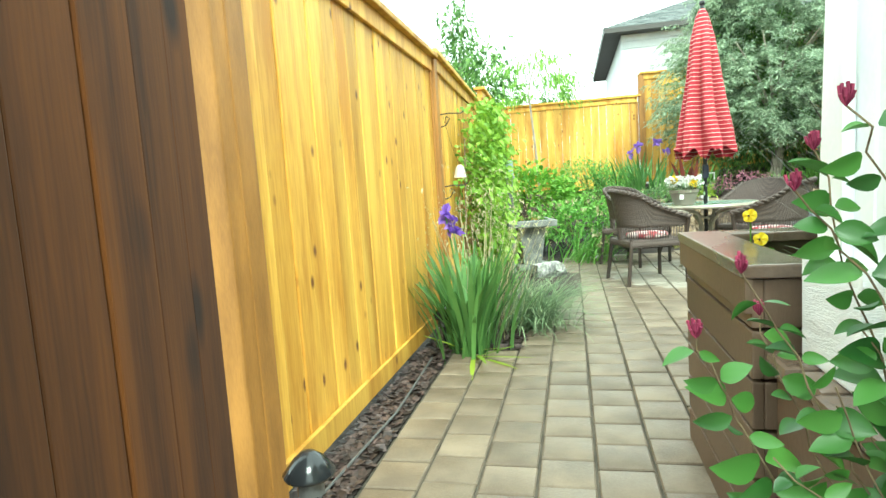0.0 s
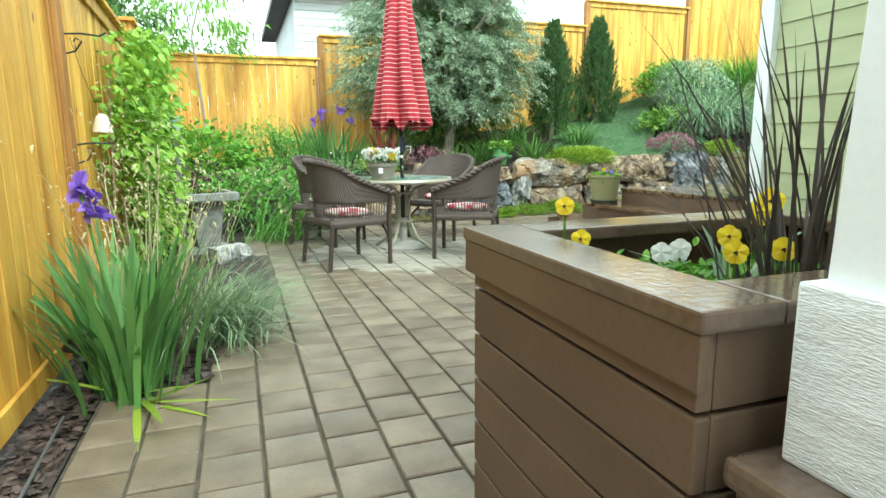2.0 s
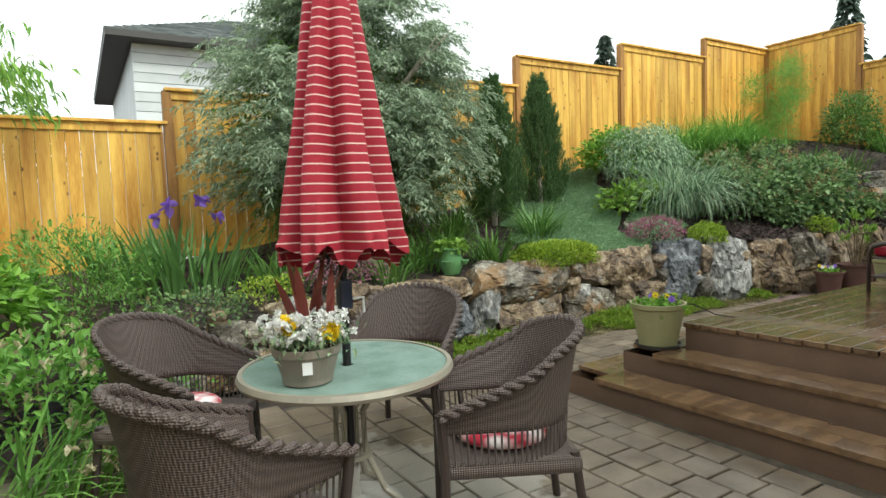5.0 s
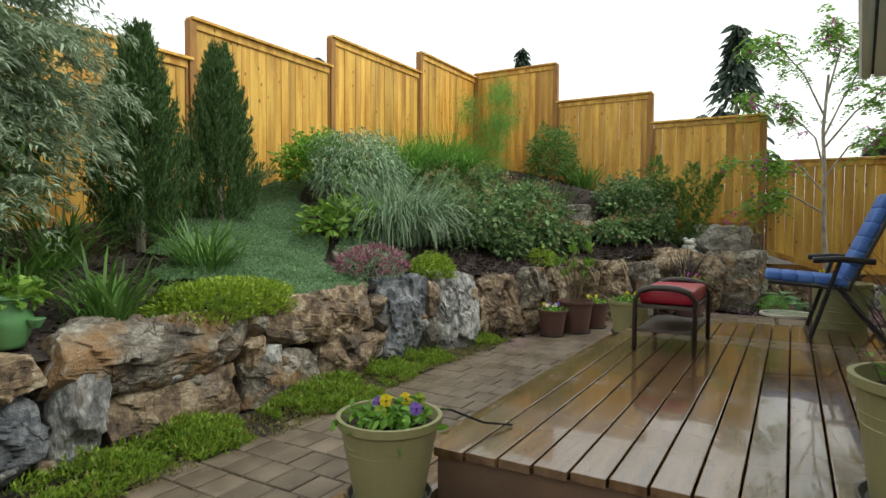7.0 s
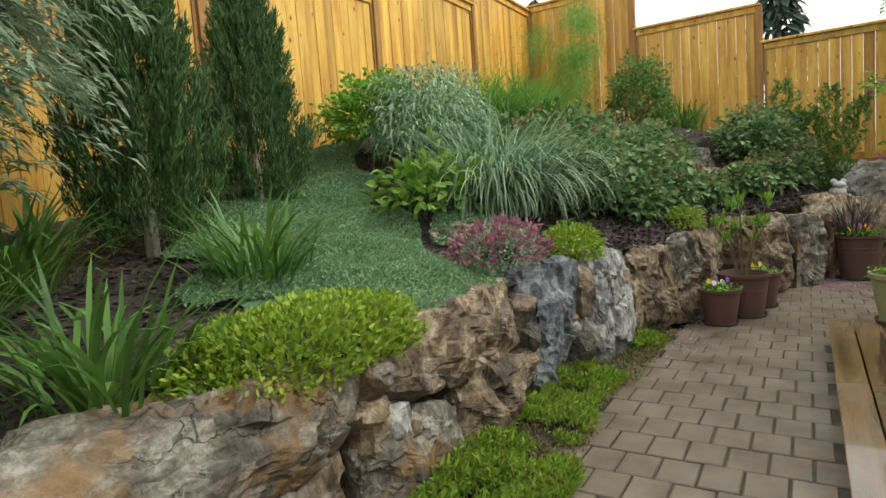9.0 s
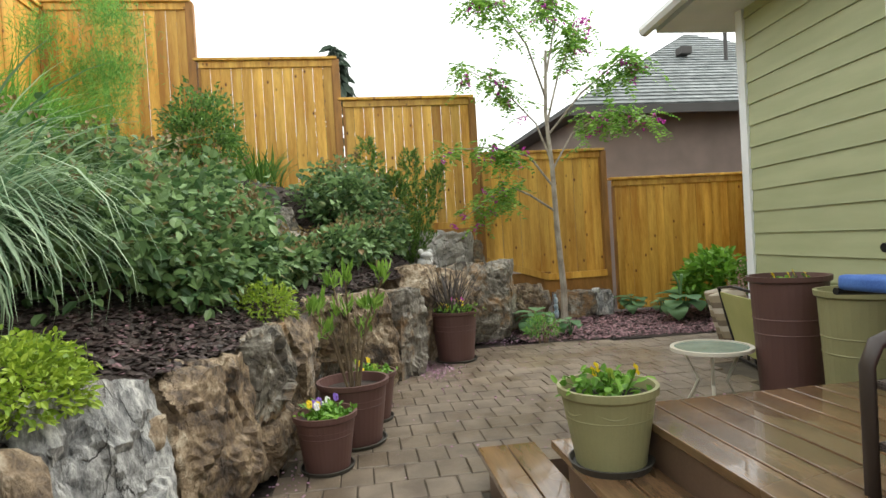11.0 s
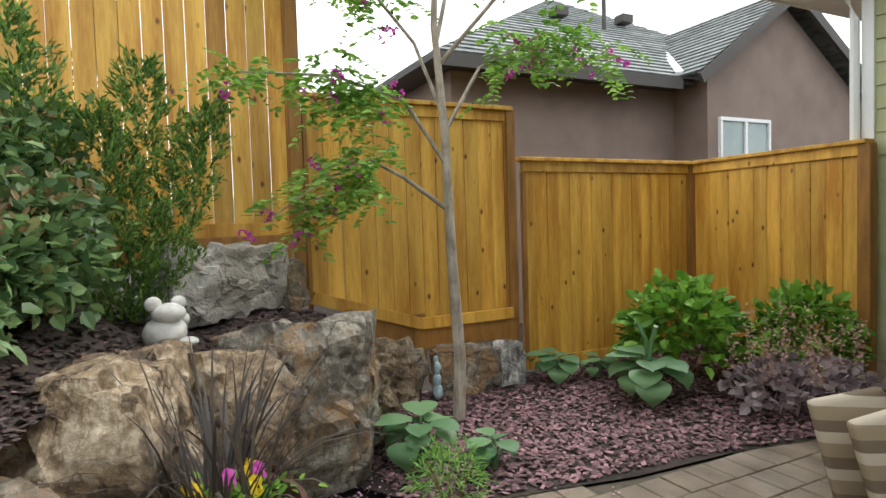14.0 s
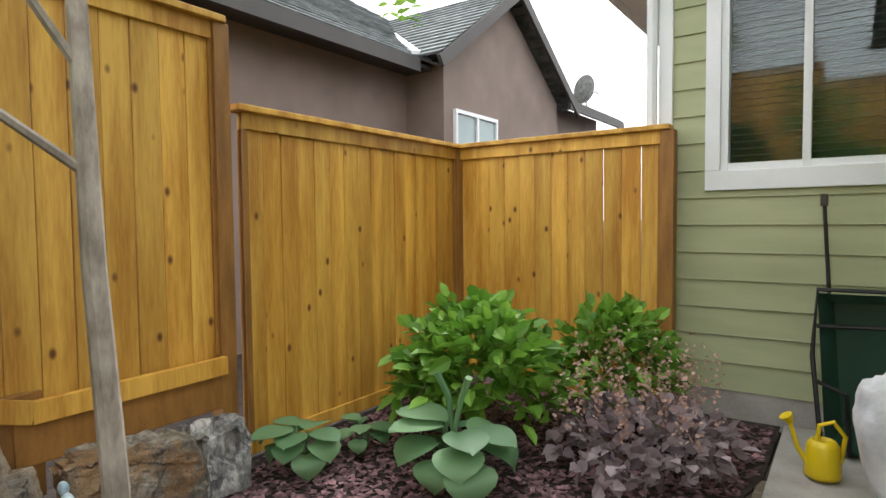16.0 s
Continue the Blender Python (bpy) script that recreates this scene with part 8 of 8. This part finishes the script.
bm = bmesh.new()
box(bm, 11.6, 5.98, -0.02, 12.6, 7.4, 0.02, 0.008)
single("concrete_slab", bm, CONCRETE, label="narrow concrete slab beside the house", category="slab", kind="structure")

# ornaments
def lump(parts, mat, name, at, rz, label, category):
    bm = bmesh.new()
    for (x, y, z), (a, b, c) in parts:
        r = bmesh.ops.create_icosphere(bm, subdivisions=3, radius=1.0)
        for v in r["verts"]:
            k = 1 + 0.08 * noise.noise(v.co * 3 + Vector((x * 9, y * 9, z * 9)))
            v.co = Vector((v.co.x * a * k + x, v.co.y * b * k + y, v.co.z * c * k + z)) * (0.78 if name == "rabbit_statue" else 1)
    return single(name, bm, mat, at, rz, label, category, smooth=True)


STONEWHITE = surface("pale_cast_stone", (0.42, 0.41, 0.38), (0.66, 0.65, 0.62), 12, 0.85, 0.4, vary=0)
lump((((0, 0, 0.09), (0.085, 0.075, 0.1)), ((0.0, -0.03, 0.21), (0.065, 0.06, 0.06)), ((-0.05, -0.01, 0.27), (0.035, 0.02, 0.045)), ((0.055, -0.01, 0.26), (0.035, 0.02, 0.045)), ((-0.05, -0.07, 0.03), (0.04, 0.05, 0.03)), ((0.05, -0.07, 0.03), (0.04, 0.05, 0.03)), ((0.08, 0.02, 0.15), (0.035, 0.04, 0.05))), STONEWHITE, "rabbit_statue", (13.62, 11.62, 0.95), -60, "pale cast stone rabbit statue on the wall", "statue").scale = (1.6, 1.6, 1.05)
lump((((0, 0, 0.06), (0.05, 0.04, 0.07)), ((0.01, 0, 0.16), (0.045, 0.035, 0.06)), ((0.0, 0, 0.26), (0.035, 0.03, 0.06)), ((0.03, 0, 0.33), (0.03, 0.02, 0.03))), surface("pale_blue_glaze", (0.25, 0.38, 0.45), (0.62, 0.72, 0.76), 16, 0.4, 0.3, vary=0), "garden_figure", (14.85, 9.55, 0.04), 0, "small pale blue glazed garden figure", "statue")
URN = plain("jade_glaze", (0.10, 0.24, 0.09), 0.35)
urn = empty("strawberry_pot", (4.34, 13.82, 0.70), 0, "jade green strawberry pot with side pockets", "pot")
bm = bmesh.new()
lathe(bm, [(0, 0), (0.085, 0), (0.09, 0.02), (0.125, 0.1), (0.13, 0.16), (0.10, 0.24), (0.11, 0.27), (0.12, 0.275), (0.11, 0.28), (0.095, 0.27), (0.09, 0.24), (0, 0.24)], 30)
part("body", bm, URN, urn, smooth=True)
for k in range(4):
    a = k * 1.57 - 0.9
    bm = bmesh.new()
    lathe(bm, [(0.025, -0.04), (0.045, 0.0), (0.05, 0.012), (0.04, 0.008), (0.02, -0.03)], 14, (0.15 * math.cos(a), 0.15 * math.sin(a), 0.15))
    part("pocket", bm, URN, urn, smooth=True)
shrub("strawberry_plant", (4.36, 13.85, 0.9), (0.2, 0.17, 0.1), 260, 0.06, 0.045, G_CHART, "leafy strawberry plant in the jade pot", stems=3)

BATH = surface("grey_cast_stone", (0.11, 0.115, 0.105), (0.26, 0.265, 0.245), 10, 0.8, 0.4, vary=0)
bb = empty("bird_bath", (0.13, 11.72, 0), 15, "square grey stone bird bath on a tapered pedestal", "bird bath")
for nm, (w, z0, z1) in (("basin", (0.28, 0.52, 0.60)), ("pedestal", (0.14, 0.06, 0.52)), ("foot", (0.2, 0.0, 0.06))):
    bm = bmesh.new()
    box(bm, -w, -w, z0, w, w, z1, 0.015)
    if nm == "pedestal":
        for v in bm.verts:
            k = 0.75 + 0.45 * (v.co.z - 0.06) / 0.46
            v.co.x *= k
            v.co.y *= k
    part(nm, bm, BATH, bb)
bm = bmesh.new()
box(bm, -0.2, -0.2, 0.60, 0.2, 0.2, 0.606)
part("water", bm, DARK_ROOM_WATER, bb)
sl = empty("garden_post_light", (-0.05, 11.3, 0), 0, "slim grey post with a lantern head among the vine", "lamp")
bm = bmesh.new()
box(bm, -0.035, -0.035, 0, 0.035, 0.035, 1.12, 0.006)
part("post", bm, BATH, sl)
bm = bmesh.new()
box(bm, -0.05, -0.05, 1.14, 0.05, 0.05, 1.32, 0.012)
part("lantern", bm, plain("pale_blue_glass", (0.35, 0.45, 0.48), 0.2), sl)
bm = bmesh.new()
box(bm, -0.06, -0.06, 1.11, 0.06, 0.06, 1.14, 0.004)
part("collar", bm, BATH, sl)
for z in (1.58, 1.02):
    hk = empty("plant_hook", (-0.335, 9.0, z), 0, "black wrought iron scroll hook on the fence post", "hook")
    bm = bmesh.new()
    pipe(bm, [(0, 0, 0.06), (0, 0, -0.06)], 0.006, 6)
    part("back_plate", bm, BLACK, hk)
    bm = bmesh.new()
    pipe(bm, [(0, 0, 0.05), (0.08, 0.03, 0.06), (0.16, 0.06, 0.055), (0.19, 0.07, 0.075)], 0.005, 6)
    part("arm", bm, BLACK, hk)
    bm = bmesh.new()
    pipe(bm, [(0.0, 0, -0.05), (0.05, 0.02, -0.03), (0.08, 0.03, 0.02), (0.055, 0.02, 0.035), (0.045, 0.02, 0.015)], 0.005, 6)
    part("scroll", bm, BLACK, hk)
bell = empty("garden_bell", (-0.25, 9.3, 1.14), 0, "small cream ceramic hanging bell", "bell")
bm = bmesh.new()
lathe(bm, [(0.055, 0), (0.05, 0.015), (0.04, 0.06), (0.03, 0.09), (0.012, 0.105), (0, 0.107)], 22)
part("dome", bm, CREAM, bell, smooth=True)
bm = bmesh.new()
pipe(bm, [(0, 0, 0.10), (-0.05, -0.1, 0.3), (-0.06, -0.26, 0.48)], 0.002, 4)
part("cord", bm, BLACK, bell)


def path_light(at):
    ob = empty("path_light", at, 0, "black mushroom-shaped solar path light", "lamp", "solar path lights")
    bm = bmesh.new()
    rod(bm, (0, 0, -0.05), (0, 0, 0.2), 0.012)
    part("stake", bm, BLACK, ob)
    bm = bmesh.new()
    lathe(bm, [(0.028, 0.2), (0.03, 0.26), (0.075, 0.265), (0.078, 0.275), (0.045, 0.315), (0.02, 0.335), (0, 0.34)], 24)
    part("cap", bm, plain("glossy_black", (0.02, 0.022, 0.025), 0.15), ob, smooth=True)
    bm = bmesh.new()
    lathe(bm, [(0.029, 0.205), (0.04, 0.21), (0.04, 0.255), (0.029, 0.26)], 20)
    part("lens", bm, plain("smoky_lens", (0.12, 0.12, 0.12), 0.1), ob)
    return ob


pl1 = path_light((-0.13, 5.95, 0.0))
copy_thing(pl1, pose(-0.22, 8.2, -0.06))
wl1 = empty("wall_lantern", (7.6, 9.16, 2.35), 0, "white carriage lantern on the house wall", "lamp")
for nm, pr in (("cap", [(0.02, 0.3), (0.03, 0.27), (0.085, 0.2), (0.09, 0.19), (0, 0.19)]), ("body", [(0.06, 0.0), (0.08, 0.19), (0.07, 0.19), (0.05, 0.0), (0.06, 0.0)]), ("finial", [(0, -0.06), (0.03, -0.03), (0.06, 0.0), (0, 0.0)])):
    bm = bmesh.new()
    lathe(bm, pr, 8, (0, 0.12, 0))
    part(nm, bm, WHITE, wl1)
bm = bmesh.new()
pipe(bm, [(0, 0, -0.02), (0, 0.06, -0.05), (0, 0.12, -0.04)], 0.012, 6)
part("bracket", bm, WHITE, wl1)
dish = empty("satellite_dish", (17.75, -3.75, 4.25), 0, "grey satellite dish on the neighbour's roof", "dish")
bm = bmesh.new()
lathe(bm, [(0, 0), (0.2, 0.02), (0.36, 0.08), (0.36, 0.095), (0.2, 0.035), (0, 0.015)], 24)
bmesh.ops.transform(bm, matrix=pose(0, 0, 0.45, 70, 0, 70), verts=bm.verts)
part("reflector", bm, BATH, dish)
bm = bmesh.new()
pipe(bm, [(0, 0, 0), (0, 0, 0.45), (-0.35, 0.1, 0.3)], 0.02, 6)
part("mast", bm, BATH, dish)
hose = empty("drip_hose", (0, 0, 0), 0, "thin black irrigation tube trailing from the pot", "hose")
bm = bmesh.new()
pipe(bm, [(4.76, 11.36, 0.66), (4.86, 11.28, 0.64), (5.0, 11.2, 0.56), (5.12, 11.12, 0.53)], 0.005, 6)
part("tube", bm, BLACK, hose)
bm = bmesh.new()
pipe(bm, [(-0.22, 4.6, 0.02), (-0.2, 5.4, 0.03), (-0.26, 6.2, 0.02), (-0.2, 7.0, 0.03), (-0.24, 7.9, 0.02)], 0.006, 6)
single("drip_line", bm, plain("grey_tube", (0.10, 0.10, 0.10), 0.5), label="grey drip irrigation line in the mulch", category="hose")
pp = np.concatenate([rng.normal(size=(420, 2)) * (0.2, 0.12) + (12.15, 11.75), rng.normal(size=(160, 2)) * (0.35, 0.1) + (9.2, 12.85), rng.uniform((9.5, 9.2), (13, 12.3), (260, 2)), rng.normal(size=(300, 2)) * (0.25, 0.3) + (13.5, 10.6)])
pc = np.stack([pp[:, 0], pp[:, 1], np.full(len(pp), 0.012)], 1)
v, f = leaves(pc, rng.normal(size=pc.shape) * np.array([1, 1, 0.1]), 0.022, 0.014, 0, up=0.0, jitter=0.2)
tagged(new("fallen_petals", from_arrays("fallen_petals", v, f, leafy("fallen_petal", (0.42, 0.22, 0.34), (0.62, 0.42, 0.52)))), "fallen pink petals scattered on the paving", "petals", kind="stuff")


# ---- paving, last because of its many pieces ----
paving = empty("paving", (0, 0, 0), 0, "worn tan concrete pavers with sandy joints", "pavement", kind="structure")
bm = bmesh.new()
AREA = [(-0.15, 1.0), (4.4, 1.0), (4.85, 9.2), (11.6, 8.4), (12.6, 6.0), (12.62, 7.0), (12.75, 7.6), (12.9, 8.4), (12.95, 9.2), (13.05, 9.7), (13.2, 10.6), (12.95, 11.5), (12.2, 12.1), (11.5, 12.55), (11.0, 12.75), (9.4, 12.98), (8.0, 13.05), (6.0, 13.08), (4.6, 13.1), (3.2, 12.95), (1.5, 12.72), (0.5, 12.6), (0.5, 11.9), (0.62, 11.0), (0.66, 10.2), (0.55, 9.4), (0.24, 8.7), (0.24, 8.1), (-0.15, 8.1)]
bm.faces.new([bm.verts.new((x, y, 0)) for x, y in AREA])
part("joint_sand", bm, SAND, paving).location = (0, 0, -0.006)


def inside(x, y):
    c = False
    for (x0, y0), (x1, y1) in zip(AREA, AREA[1:] + AREA[:1]):
        if (y0 > y) != (y1 > y) and x < (x1 - x0) * (y - y0) / (y1 - y0) + x0:
            c = not c
    return c


PSIZE = {}


def paver_mesh(w, h, gap=0.011):
    if (w, h, gap) not in PSIZE:
        bm = bmesh.new()
        r = bmesh.ops.create_cube(bm, size=1.0)
        bmesh.ops.scale(bm, vec=(w - gap, h - gap, 0.06), verts=bm.verts)
        bmesh.ops.translate(bm, vec=(0, 0, -0.024), verts=bm.verts)
        es = [e for e in bm.edges if all(v.co.z > 0 for v in e.verts)]
        bmesh.ops.bevel(bm, geom=es, offset=0.005, segments=1, affect="EDGES")
        PSIZE[w, h, gap] = meshed(bm, "paver", PAVER)
    return PSIZE[w, h, gap]


rest_v, rest_f = [], []
placed = 0
rnd = random.Random(5)


def lay(cx, cy, w, h, rz):
    global placed
    if not inside(cx, cy) or (4.1 < cx < 9.25 and 9.0 < cy < 11.8) or (1.25 < cx < 4.0 and cy < 6.8) or (1.08 < cx < 2.1 and 5.9 < cy < 6.8) or (4.0 < cx < 11.4 and cy < 9.3):
        return
    dz = rnd.uniform(-0.003, 0.003)
    near = (cy < 9.0 and cx < 2.2) or (4.3 < cx < 8.5 and cy > 11.8)
    if near and placed < 300:
        placed += 1
        piece("paver", paver_mesh(w, h), paving, (cx, cy, dz), rz)
        return
    me = paver_mesh(w, h, 0.011 if cx < 8.5 else 0.006)
    o = len(rest_v)
    c, s = math.cos(rz), math.sin(rz)
    for v in me.vertices:
        rest_v.append((cx + c * v.co.x - s * v.co.y, cy + s * v.co.x + c * v.co.y, dz + v.co.z))
    for f in me.polygons:
        rest_f.append([o + i for i in f.vertices])


# rows run along the side path, then turn to run along the stone wall
y = 3.0
while y < 12.95:
    h = 0.21
    x = -0.14 + (0.105 if int(round(y / h)) % 2 else 0)
    x = -0.14
    k = 0
    while x < 5.0:
        w = 0.21
        if x + w / 2 < 4.15 or y > 11.85 or y < 9.2:
            hh = 0.21 if (int(x / 0.21) + int(y / 0.21)) % 3 else 0.21
            off = 0.105 * (int(round((x + 0.14) / 0.21)) % 2)
            if x < 4.2:
                lay(x + w / 2, y + h / 2 + off * 0.6, w, h, rnd.uniform(-0.008, 0.008))
        x += w
    y += h
x = 4.25
r = 0
while x < 13.2:
    y = 7.0 + (0.09 if r % 2 else 0)
    while y < 13.0:
        lay(x + 0.12, y + 0.09, 0.24, 0.18, rnd.uniform(-0.008, 0.008))
        y += 0.18
    x += 0.24
    r += 1
tagged(part("paver_field", bmesh.new(), PAVER, paving), kind="stuff").data = from_arrays("paver_field", rest_v, rest_f, PAVER)
